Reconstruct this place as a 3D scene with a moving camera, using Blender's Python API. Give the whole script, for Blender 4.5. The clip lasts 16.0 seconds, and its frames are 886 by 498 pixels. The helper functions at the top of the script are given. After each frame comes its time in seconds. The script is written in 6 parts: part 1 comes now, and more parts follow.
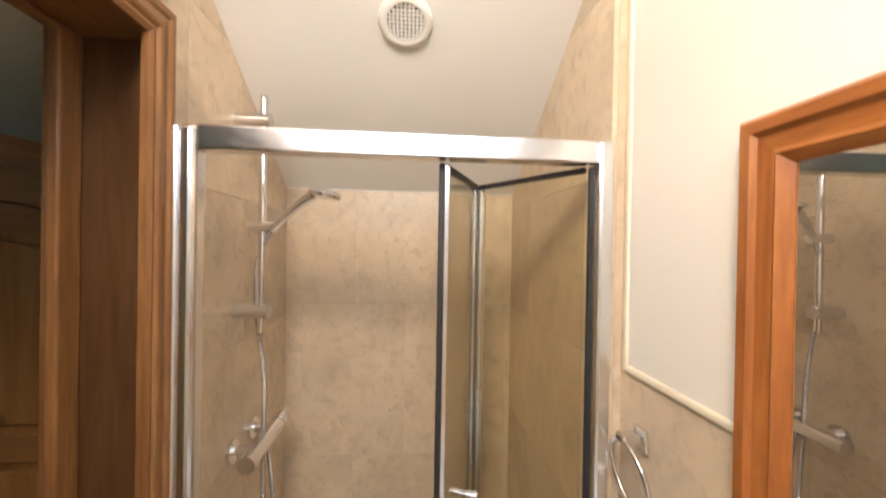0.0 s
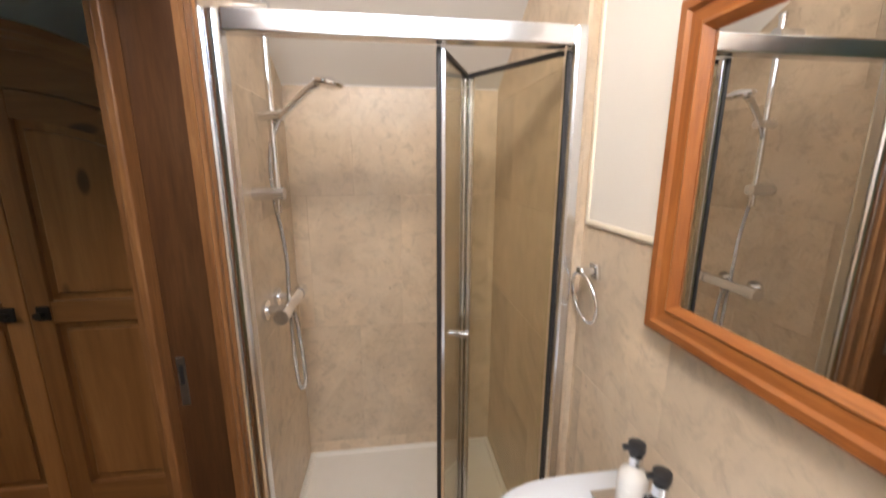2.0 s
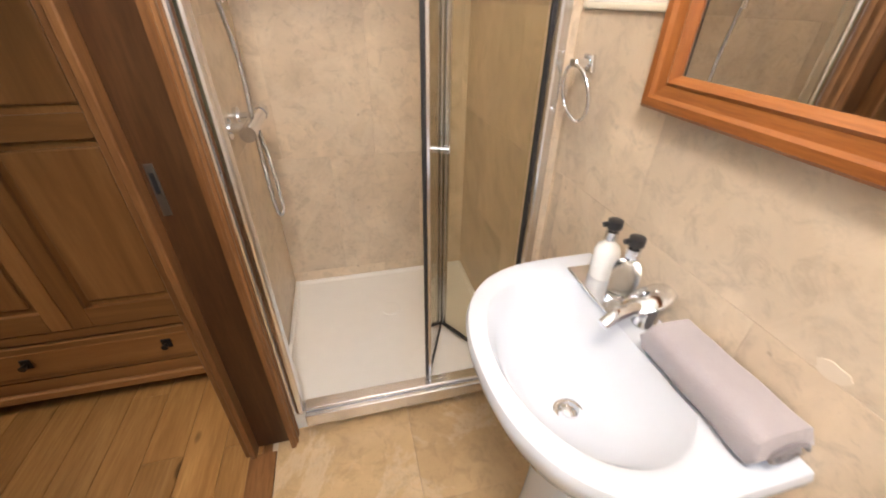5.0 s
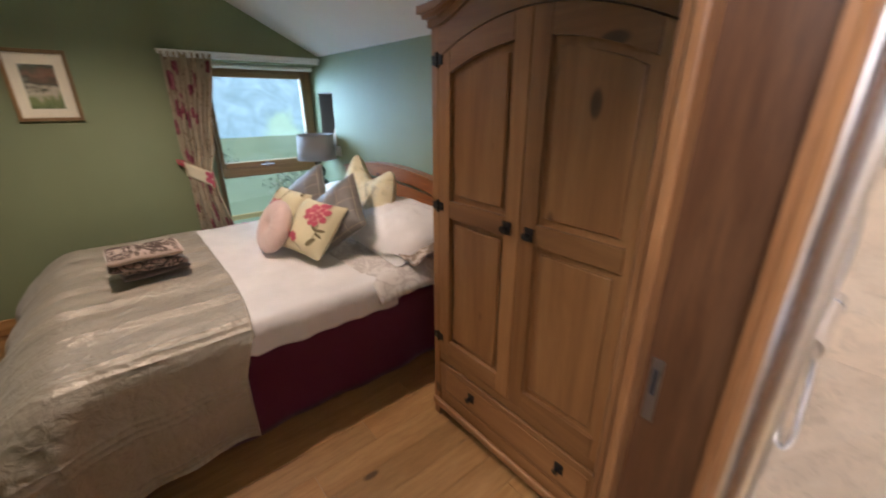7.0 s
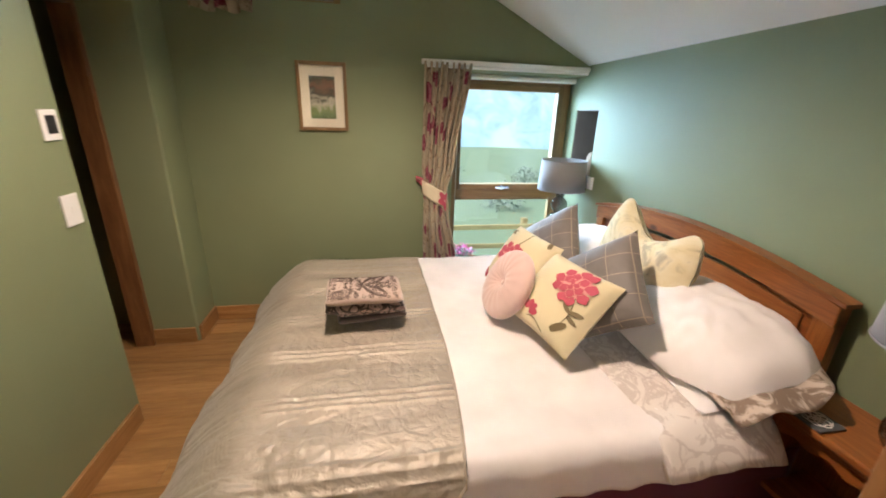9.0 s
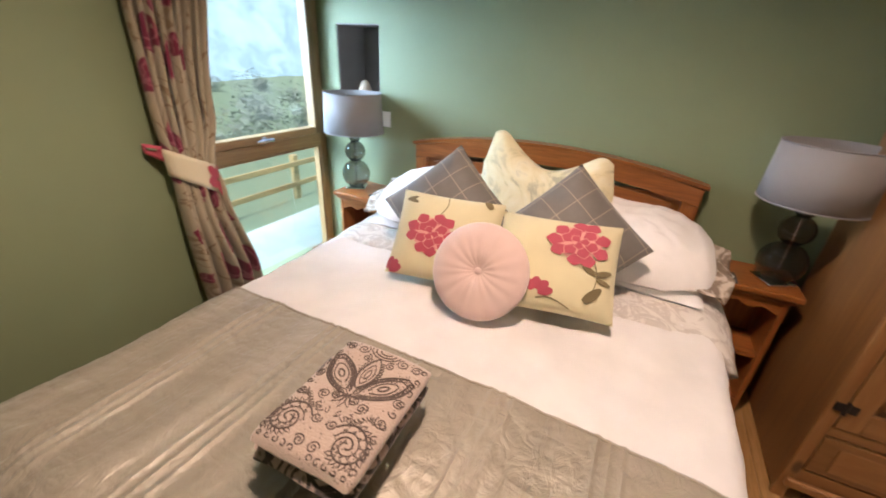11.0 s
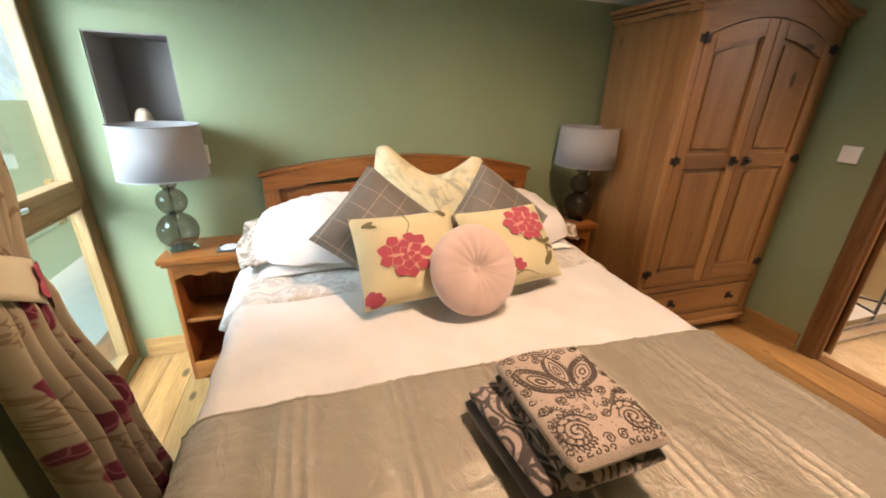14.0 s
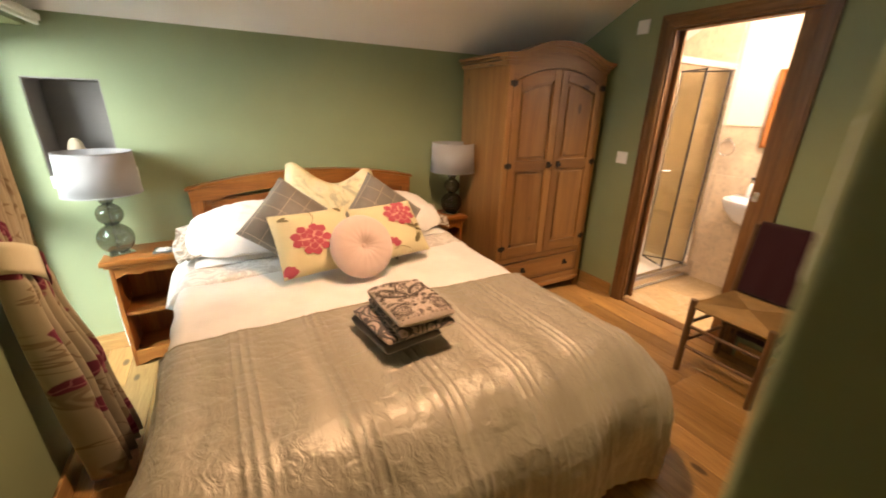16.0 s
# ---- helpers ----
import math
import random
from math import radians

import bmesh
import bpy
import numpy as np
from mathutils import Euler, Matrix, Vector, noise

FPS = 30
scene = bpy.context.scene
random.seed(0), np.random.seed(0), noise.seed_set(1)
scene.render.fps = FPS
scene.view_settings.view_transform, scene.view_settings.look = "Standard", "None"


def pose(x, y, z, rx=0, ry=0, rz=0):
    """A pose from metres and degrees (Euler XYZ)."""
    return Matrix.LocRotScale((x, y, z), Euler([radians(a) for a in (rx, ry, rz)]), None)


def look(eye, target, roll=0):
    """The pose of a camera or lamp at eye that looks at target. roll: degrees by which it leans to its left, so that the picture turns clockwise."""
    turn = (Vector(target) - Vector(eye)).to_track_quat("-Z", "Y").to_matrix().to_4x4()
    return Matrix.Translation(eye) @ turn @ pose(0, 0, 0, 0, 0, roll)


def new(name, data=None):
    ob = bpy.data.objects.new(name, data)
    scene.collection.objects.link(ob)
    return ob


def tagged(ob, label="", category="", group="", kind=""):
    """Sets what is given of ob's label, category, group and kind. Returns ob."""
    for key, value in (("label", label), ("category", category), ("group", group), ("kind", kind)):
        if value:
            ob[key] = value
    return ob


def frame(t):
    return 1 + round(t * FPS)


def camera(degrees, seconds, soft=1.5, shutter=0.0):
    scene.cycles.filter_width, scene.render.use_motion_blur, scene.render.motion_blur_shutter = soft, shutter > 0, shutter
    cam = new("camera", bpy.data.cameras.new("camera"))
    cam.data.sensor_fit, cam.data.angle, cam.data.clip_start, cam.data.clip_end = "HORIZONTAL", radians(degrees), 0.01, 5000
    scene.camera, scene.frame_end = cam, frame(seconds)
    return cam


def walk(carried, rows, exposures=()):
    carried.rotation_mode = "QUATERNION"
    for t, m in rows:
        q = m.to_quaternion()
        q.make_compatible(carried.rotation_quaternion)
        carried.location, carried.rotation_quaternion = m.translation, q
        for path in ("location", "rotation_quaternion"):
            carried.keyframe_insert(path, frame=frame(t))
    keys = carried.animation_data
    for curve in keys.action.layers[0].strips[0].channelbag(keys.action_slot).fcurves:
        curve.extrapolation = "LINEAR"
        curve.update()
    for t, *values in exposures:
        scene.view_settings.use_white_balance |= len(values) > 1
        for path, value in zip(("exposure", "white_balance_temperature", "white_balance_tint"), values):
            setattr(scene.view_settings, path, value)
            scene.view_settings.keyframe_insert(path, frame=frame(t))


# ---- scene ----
cam = camera(97.3, 16.0, soft=1.8, shutter=0.4)
# seconds, eye x y z, yaw, pitch, lean
PATH = [
    (0, 0.039, 0.058, 1.608, -4.85, -0.32, 1.00),
    (0.5, 0.017, -0.005, 1.659, -4.06, 4.79, 0.70),
    (1, -0.013, -0.054, 1.648, -5.06, 3.90, -0.20),
    (1.5, -0.011, -0.083, 1.594, -5.84, -3.30, -0.20),
    (2, -0.018, -0.119, 1.513, -7.62, -12.33, 0.10),
    (2.5, -0.069, -0.166, 1.438, -10.96, -21.46, 0.70),
    (3, -0.129, -0.208, 1.359, -13.87, -29.34, 1.20),
    (3.2, -0.129, -0.218, 1.334, -14.22, -32.13, 1.20),
    (3.7, -0.136, -0.227, 1.313, -16.60, -35.66, 1.37),
    (4.2, -0.118, -0.212, 1.327, -17.94, -35.79, 1.24),
    (4.75, -0.096, -0.169, 1.362, -16.09, -33.79, 0.86),
    (5.3, -0.098, -0.104, 1.396, -8.48, -31.46, 0.36),
    (5.5, -0.102, -0.084, 1.408, -1.06, -30.33, -0.30),
    (6, -0.127, -0.008, 1.429, 20.19, -29.11, -0.30),
    (6.5, -0.177, 0.065, 1.448, 37.87, -25.38, -0.40),
    (7, -0.332, 0.177, 1.468, 50.40, -20.76, -0.10),
    (7.5, -0.496, 0.262, 1.475, 61.92, -19.03, 0.70),
    (8, -0.688, 0.341, 1.481, 73.45, -17.97, 1.40),
    (8.2, -0.774, 0.318, 1.478, 77.57, -17.84, 1.70),
    (8.7, -1.005, 0.291, 1.482, 81.60, -18.32, 1.85),
    (9.25, -1.311, 0.155, 1.491, 74.79, -20.87, 1.91),
    (9.8, -1.638, -0.017, 1.495, 61.36, -23.84, 1.91),
    (10.3, -1.924, -0.137, 1.486, 47.89, -25.46, 1.90),
    (10.5, -2.050, -0.195, 1.450, 41.22, -25.63, 1.90),
    (11, -2.304, -0.253, 1.404, 25.74, -26.36, 3.20),
    (11.5, -2.554, -0.293, 1.399, 12.92, -27.10, 2.20),
    (12, -2.774, -0.248, 1.383, 6.14, -25.56, 0.90),
    (12.5, -2.925, -0.232, 1.394, -4.14, -24.77, 1.50),
    (13, -3.041, -0.272, 1.378, -11.77, -24.27, 2.00),
    (13.5, -3.109, -0.317, 1.365, -16.88, -22.92, 2.60),
    (14, -3.178, -0.346, 1.355, -18.09, -21.99, 1.90),
    (14.5, -3.231, -0.469, 1.352, -21.52, -21.44, 2.40),
    (15, -3.275, -0.615, 1.368, -22.49, -20.96, 1.90),
    (15.5, -3.275, -0.794, 1.383, -25.21, -20.30, 2.00),
    (16, -3.248, -1.012, 1.450, -29.70, -20.03, 1.50),
]
EXPOSURES = [(0.0, -0.22, 6700, 13), (1.0, -0.44, 6700, 13), (2.0, -0.2, 6200, 14), (3.0, 0.15, 6100, 14), (5.5, 0.18, 6400, 14), (6.2, 0.28, 6100, 16), (7.4, 0.56, 5700, 19), (8.2, 1.04, 5900, 18), (10.5, 0.82, 6100, 22), (12.5, 0.78, 6400, 23), (14.0, 0.77, 7300, 23), (16.0, 0.9, 8900, 26)]
walk(cam, [(t, pose(x, y, z) @ pose(0, 0, 0, 90 + pitch, 0, yaw) @ pose(0, 0, 0, 0, 0, lean)) for t, x, y, z, yaw, pitch, lean in PATH], EXPOSURES)

# ---- world and light ----
world = bpy.data.worlds.new("sky")
scene.world = world
world.use_nodes = True
wn = world.node_tree.nodes
sky = wn.new("ShaderNodeTexSky")
sky.sky_type, sky.sun_disc = "NISHITA", False
sky.sun_elevation, sky.sun_rotation = radians(53), radians(166)
wn["Background"].inputs[1].default_value = 0.15
world.node_tree.links.new(sky.outputs[0], wn["Background"].inputs[0])


def lamp(name, kind, m, power, colour, size=0.1, size_y=None, angle=None):
    d = bpy.data.lights.new(name, kind)
    d.energy, d.color = power, colour
    if kind == "AREA":
        d.size = size
        if size_y:
            d.shape, d.size_y = "RECTANGLE", size_y
    elif kind == "SUN":
        d.angle = radians(angle)
    else:
        d.shadow_soft_size = size
    ob = new(name, d)
    ob.matrix_basis = m
    return ob


# hazy high sun along the gable, so no beam comes in at the windows
lamp("sun", "SUN", look((2, -8, 11), (0, 0, 0)), 5.0, (1.0, 0.95, 0.88), angle=8)
# sky above the terrace, shining down through the low window
lamp("window_daylight", "AREA", look((-5.45, 0.2, 1.95), (-3.4, 1.4, 0.75)), 225, (0.54, 0.81, 1.0), 1.9)
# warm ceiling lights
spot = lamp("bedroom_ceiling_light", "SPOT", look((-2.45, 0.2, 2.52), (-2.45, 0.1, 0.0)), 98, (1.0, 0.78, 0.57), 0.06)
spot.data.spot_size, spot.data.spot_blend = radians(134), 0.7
bath = lamp("bathroom_ceiling_light", "SPOT", look((-0.15, -0.3, 2.42), (0.1, 0.9, 0.7)), 99, (1.0, 0.865, 0.71), 0.14)
bath.data.spot_size, bath.data.spot_blend = radians(152), 0.6
lamp("bathroom_window_daylight", "AREA", look((0.04, -1.1, 2.3), (0.04, 0.8, 1.75)), 16, (0.72, 0.86, 1.0), 0.8, 0.5)

# ---- materials ----
class Nodes:
    """A small builder for node materials; coordinates are the object's own, in metres."""

    def __init__(self, name, rough=0.6, metal=0.0, spec=0.5):
        self.m = bpy.data.materials.new(name)
        self.m.use_nodes = True
        self.t = self.m.node_tree
        self.b = self.t.nodes["Principled BSDF"]
        self.b.inputs["Roughness"].default_value = rough
        self.b.inputs["Metallic"].default_value = metal
        self.b.inputs["Specular IOR Level"].default_value = spec
        self.co = self.t.nodes.new("ShaderNodeTexCoord").outputs["Object"]

    def link(self, a, b):
        self.t.links.new(a, b)

    def mapped(self, scale=(1, 1, 1), turn=(0, 0, 0), src=None):
        n = self.t.nodes.new("ShaderNodeMapping")
        n.inputs["Scale"].default_value = scale
        n.inputs["Rotation"].default_value = turn
        self.link(src or self.co, n.inputs[0])
        return n.outputs[0]

    def shifted(self):
        """Object coordinates moved by a random amount for each object."""
        info = self.t.nodes.new("ShaderNodeObjectInfo")
        mul = self.t.nodes.new("ShaderNodeMath")
        mul.operation = "MULTIPLY"
        mul.inputs[1].default_value = 37.0
        self.link(info.outputs["Random"], mul.inputs[0])
        add = self.t.nodes.new("ShaderNodeVectorMath")
        self.link(self.co, add.inputs[0])
        self.link(mul.outputs[0], add.inputs[1])
        self.rand = info.outputs["Random"]
        return add.outputs[0]

    def noise(self, scale, detail=4, rough=0.55, src=None, distort=0.0):
        n = self.t.nodes.new("ShaderNodeTexNoise")
        n.inputs["Scale"].default_value, n.inputs["Detail"].default_value = scale, detail
        n.inputs["Roughness"].default_value, n.inputs["Distortion"].default_value = rough, distort
        self.link(src or self.co, n.inputs["Vector"])
        return n.outputs["Fac"]

    def voronoi(self, scale, src=None, feature="F1", rnd=1.0):
        n = self.t.nodes.new("ShaderNodeTexVoronoi")
        n.feature = feature
        n.inputs["Scale"].default_value = scale
        n.inputs["Randomness"].default_value = rnd
        self.link(src or self.co, n.inputs["Vector"])
        return n.outputs["Distance"]

    def wave(self, scale, distort, src=None, kind="BANDS", axis="X", detail=2):
        n = self.t.nodes.new("ShaderNodeTexWave")
        n.wave_type = kind
        if kind == "BANDS":
            n.bands_direction = axis
        n.inputs["Scale"].default_value, n.inputs["Distortion"].default_value = scale, distort
        n.inputs["Detail"].default_value = detail
        self.link(src or self.co, n.inputs["Vector"])
        return n.outputs["Fac"]

    def ramp(self, fac, stops):
        n = self.t.nodes.new("ShaderNodeValToRGB")
        e = n.color_ramp.elements
        while len(e) < len(stops):
            e.new(0.5)
        for el, (p, c) in zip(e, stops):
            el.position = p
            el.color = (*c, 1) if len(c) == 3 else c
        self.link(fac, n.inputs[0])
        return n.outputs[0]

    def mix(self, fac, a, b, mode="MIX"):
        n = self.t.nodes.new("ShaderNodeMix")
        n.data_type, n.blend_type = "RGBA", mode
        for sock, v in ((n.inputs["Factor"], fac), (n.inputs["A"], a), (n.inputs["B"], b)):
            if isinstance(v, (int, float)):
                sock.default_value = v
            elif isinstance(v, tuple):
                sock.default_value = (*v, 1)
            else:
                self.link(v, sock)
        return n.outputs["Result"]

    def grey(self, v):
        return (v, v, v)

    def colour(self, c):
        if isinstance(c, tuple):
            self.b.inputs["Base Color"].default_value = (*c, 1)
        else:
            self.link(c, self.b.inputs["Base Color"])
        return self

    def bump(self, fac, strength=0.2, distance=0.005):
        n = self.t.nodes.new("ShaderNodeBump")
        n.inputs["Strength"].default_value, n.inputs["Distance"].default_value = strength, distance
        self.link(fac, n.inputs["Height"])
        self.link(n.outputs[0], self.b.inputs["Normal"])
        return self

    def roughness(self, fac, lo, hi):
        n = self.t.nodes.new("ShaderNodeMapRange")
        n.inputs["To Min"].default_value, n.inputs["To Max"].default_value = lo, hi
        self.link(fac, n.inputs[0])
        self.link(n.outputs[0], self.b.inputs["Roughness"])
        return self


def mul(c, k):
    return tuple(v * k for v in c)


def plaster(name, c, rough=0.75, amount=0.06):
    n = Nodes(name, rough)
    big = n.noise(1.3, 3)
    col = n.mix(n.ramp(big, [(0.3, n.grey(0)), (0.7, n.grey(1))]), mul(c, 1 - amount), mul(c, 1 + amount))
    fine = n.noise(55, 4)
    n.colour(col).bump(n.mix(0.5, fine, n.noise(7, 3)), 0.18, 0.004)
    return n.m


def wood(name, dark, mid, light, axis="Z", rough=0.4, knots=True, gloss=0.5, scale=1.0, grain=0.5):
    """Sawn softwood or oak with the grain along one axis."""
    n = Nodes(name, rough, spec=gloss)
    src = n.shifted()
    k = {"X": (0.7, 9, 9), "Y": (9, 0.7, 9), "Z": (9, 9, 0.7)}[axis]
    long = n.mapped(tuple(v * scale for v in k), src=src)
    rings = n.noise(1.6, 5, 0.6, long, 1.2)
    pores = n.noise(14, 3, 0.7, long)
    col = n.ramp(rings, [(0.25, dark), (0.48, mid), (0.75, light)])
    col = n.mix(n.ramp(pores, [(0.35, n.grey(0.0)), (0.6, n.grey(1.0))]), n.mix(grain, col, dark), col)
    if knots:
        kk = {"X": (0.45, 1, 1), "Y": (1, 0.45, 1), "Z": (1, 1, 0.45)}[axis]
        v = n.voronoi(5.5, n.mapped(kk, src=src))
        col = n.mix(n.ramp(v, [(0.0, n.grey(0.6)), (0.12, n.grey(0.45)), (0.2, n.grey(0))]), col, mid)
        col = n.mix(n.ramp(v, [(0.0, n.grey(1)), (0.07, n.grey(0.9)), (0.11, n.grey(0))]), col, mul(dark, 0.35))
    tone = n.ramp(n.rand, [(0.0, n.grey(0.8)), (1.0, n.grey(1.12))])
    n.colour(n.mix(1.0, col, tone, "MULTIPLY")).bump(pores, 0.12, 0.002)
    n.roughness(rings, rough - 0.08, rough + 0.12)
    return n.m


def travertine(name, base=(0.65, 0.53, 0.395), rough=0.32):
    n = Nodes(name, rough)
    src = n.shifted()
    cloud = n.noise(4.5, 7, 0.66, src, 0.4)
    patch = n.noise(19, 7, 0.72, src, 0.6)
    vein = n.noise(1.2, 7, 0.7, n.mapped((1, 1, 1.6), src=src), 1.8)
    col = n.ramp(cloud, [(0.3, mul(base, 0.8)), (0.44, mul(base, 0.95)), (0.54, base), (0.68, mul(base, 1.14))])
    col = n.mix(n.ramp(patch, [(0.5, n.grey(0)), (0.64, n.grey(0.58))]), col, mul(base, 0.68))
    col = n.mix(n.ramp(vein, [(0.52, n.grey(0)), (0.57, n.grey(0.22)), (0.66, n.grey(0))]), col, (0.80, 0.71, 0.58))
    pits = n.ramp(n.noise(26, 3, 0.5, src), [(0.0, n.grey(0)), (0.21, n.grey(0)), (0.27, n.grey(1))])
    col = n.mix(pits, (0.36, 0.28, 0.2), col)
    tone = n.ramp(n.rand, [(0.0, n.grey(0.9)), (1.0, n.grey(1.1))])
    n.colour(n.mix(1.0, col, tone, "MULTIPLY")).bump(n.mix(0.5, pits, cloud), 0.12, 0.003)
    n.roughness(patch, rough - 0.08, rough + 0.15)
    return n.m


def cloth(name, c, rough=0.85, weave=900, amount=0.08, sheen=0.2, folds=0.25):
    n = Nodes(name, rough, spec=0.25)
    big = n.noise(4, 4)
    col = n.mix(n.ramp(big, [(0.3, n.grey(0)), (0.7, n.grey(1))]), mul(c, 1 - amount), tuple(min(v * (1 + amount), 0.95) for v in c))
    n.colour(col).bump(n.mix(0.3, n.noise(16, 4), n.noise(weave, 2)), folds, 0.006)
    n.b.inputs["Sheen Weight"].default_value = sheen
    return n.m


def plain(name, c, rough=0.4, metal=0.0, amount=0.03, spec=0.5):
    n = Nodes(name, rough, metal, spec)
    f = n.noise(18, 4)
    n.colour(n.mix(f, mul(c, 1 - amount), mul(c, 1 + amount)))
    n.roughness(n.noise(35, 3), max(rough - 0.04, 0.02), rough + 0.06)
    return n.m


def glass(name, tint=(1, 1, 1), rough=0.0, ior=1.45):
    n = Nodes(name, rough)
    n.colour(tint)
    n.b.inputs["Transmission Weight"].default_value = 1.0
    n.b.inputs["IOR"].default_value = ior
    return n.m


def thin_pane(name, tint):
    """A thin sheet of tinted glass: clear straight through, with a Fresnel gloss."""
    n = Nodes(name)
    clear = n.t.nodes.new("ShaderNodeBsdfTransparent")
    clear.inputs[0].default_value = (*tint, 1)
    gloss = n.t.nodes.new("ShaderNodeBsdfGlossy")
    gloss.inputs["Roughness"].default_value = 0.01
    edge = n.t.nodes.new("ShaderNodeLayerWeight")
    edge.inputs["Blend"].default_value = 0.5
    fres = n.t.nodes.new("ShaderNodeMath")
    fres.operation, fres.inputs[1].default_value = "POWER", 4.0
    n.link(edge.outputs["Facing"], fres.inputs[0])
    both = n.t.nodes.new("ShaderNodeMixShader")
    n.link(fres.outputs[0], both.inputs[0])
    n.link(clear.outputs[0], both.inputs[1])
    n.link(gloss.outputs[0], both.inputs[2])
    n.link(both.outputs[0], n.t.nodes["Material Output"].inputs["Surface"])
    return n.m


M_GREEN = plaster("sage_green_wall_paint", (0.225, 0.262, 0.14), 0.62)
M_WHITE = plaster("white_ceiling_paint", (0.78, 0.77, 0.75), 0.7, 0.03)
M_CREAM = plaster("warm_white_wall_paint", (0.80, 0.765, 0.71), 0.6, 0.03)
M_TRAV = travertine("travertine_tile")
M_TRAVF = travertine("travertine_floor_tile", (0.53, 0.375, 0.205), 0.3)
M_GROUT = plaster("stone_grout", (0.58, 0.475, 0.35), 0.8)
M_TRIM = plain("cream_edge_trim", (0.78, 0.70, 0.56), 0.4)
PINE = ((0.155, 0.063, 0.018), (0.235, 0.108, 0.035), (0.315, 0.158, 0.056))
M_PINE = wood("waxed_pine", *PINE, "Z", 0.42, scale=0.6, grain=0.28)
M_PINE_X = wood("waxed_pine_rail", *PINE, "X", 0.42, scale=0.6, grain=0.28)
M_PINE_Y = wood("waxed_pine_depth", *PINE, "Y", 0.42, scale=0.6, grain=0.28)
ORANGE = ((0.17, 0.05, 0.012), (0.33, 0.11, 0.025), (0.44, 0.17, 0.045))
M_ORANGE = wood("orange_varnished_pine", *ORANGE, "Z", 0.3)
M_ORANGE_X = wood("orange_varnished_pine_rail", *ORANGE, "X", 0.3)
M_ORANGE_Y = wood("orange_varnished_pine_depth", *ORANGE, "Y", 0.3)
OAK = ((0.105, 0.043, 0.014), (0.205, 0.092, 0.031), (0.30, 0.148, 0.054))
M_TRIMWOOD = wood("oak_door_trim", *OAK, "Z", 0.4, knots=False)
M_TRIMWOOD_X = wood("oak_trim_across", *OAK, "X", 0.4, knots=False)
M_TRIMWOOD_Y = wood("oak_trim_along", *OAK, "Y", 0.4, knots=False)
FLOOR = ((0.24, 0.115, 0.035), (0.40, 0.215, 0.075), (0.50, 0.295, 0.115))
M_SKIRT_X = wood("skirting_oak", *FLOOR, "X", 0.4, knots=False)
M_SKIRT_Y = wood("skirting_oak_along", *FLOOR, "Y", 0.4, knots=False)
M_FLOOR = wood("oak_floorboard", *FLOOR, "Y", 0.33, scale=0.8)
# darker copy of the door oak: the pocket's shade is in its colour
M_LINING_SHADE = wood("shade_toned_oak_lining", (0.045, 0.018, 0.007), (0.085, 0.037, 0.014), (0.13, 0.062, 0.025), "Z", 0.35, knots=False)
WINW = ((0.19, 0.105, 0.04), (0.27, 0.165, 0.066), (0.35, 0.225, 0.10))
M_WINWOOD = wood("window_oak", *WINW, "Z", 0.4, knots=False)
M_WINWOOD_Y = wood("window_oak_rail", *WINW, "Y", 0.4, knots=False)
M_CHROME = plain("polished_chrome", (0.82, 0.83, 0.85), 0.08, 1.0)
M_ALU = plain("bright_anodised_aluminium", (0.80, 0.81, 0.84), 0.2, 1.0)
M_STEEL = plain("dull_steel", (0.30, 0.29, 0.28), 0.4, 1.0)
M_RUBBER = plain("black_seal", (0.02, 0.02, 0.022), 0.5)
M_IRON = plain("black_iron", (0.025, 0.022, 0.02), 0.5, 0.6)
M_CERAMIC = plain("white_ceramic", (0.64, 0.675, 0.74), 0.08, 0, 0.01)
M_ACRYLIC = plain("white_shower_tray", (0.82, 0.80, 0.76), 0.3)
M_PLASTIC = plain("white_plastic", (0.80, 0.79, 0.76), 0.35)
M_DARK = plain("dark_plastic", (0.02, 0.02, 0.022), 0.3)
M_PANE = glass("clear_glass", (0.97, 1.0, 0.99))
M_SHOWERGLASS = thin_pane("bronze_tinted_shower_glass", (0.93, 0.915, 0.85))
M_SMOKE = glass("smoked_grey_glass", (0.31, 0.285, 0.26))
M_BOTTLE = glass("clear_bottle", (0.95, 0.96, 0.95))
M_MIRROR = Nodes("mirror_silver", 0.0, 1.0).colour((0.80, 0.80, 0.78)).m
M_LINEN = cloth("white_cotton", (0.80, 0.76, 0.73), 0.85, folds=0.5)
M_SHEET = cloth("white_sheet", (0.78, 0.76, 0.74), 0.9)
M_BURG = cloth("burgundy_valance", (0.11, 0.011, 0.036), 0.8)
M_SHADE = cloth("grey_linen_shade", (0.265, 0.245, 0.24), 0.85, 700, 0.05)
M_TOWEL = cloth("mauve_grey_towel", (0.38, 0.345, 0.36), 0.95, 380, 0.1, 0.4, 0.6)
M_PINK = cloth("pink_velvet", (0.67, 0.48, 0.42), 0.7, 600, 0.08, 0.7)
M_STONE = plaster("rough_grey_stone", (0.23, 0.20, 0.18), 0.9, 0.3)
M_HALL = plaster("hall_paint", (0.30, 0.29, 0.22), 0.7)


# ---- building helpers ----
def bm_new():
    return bmesh.new()


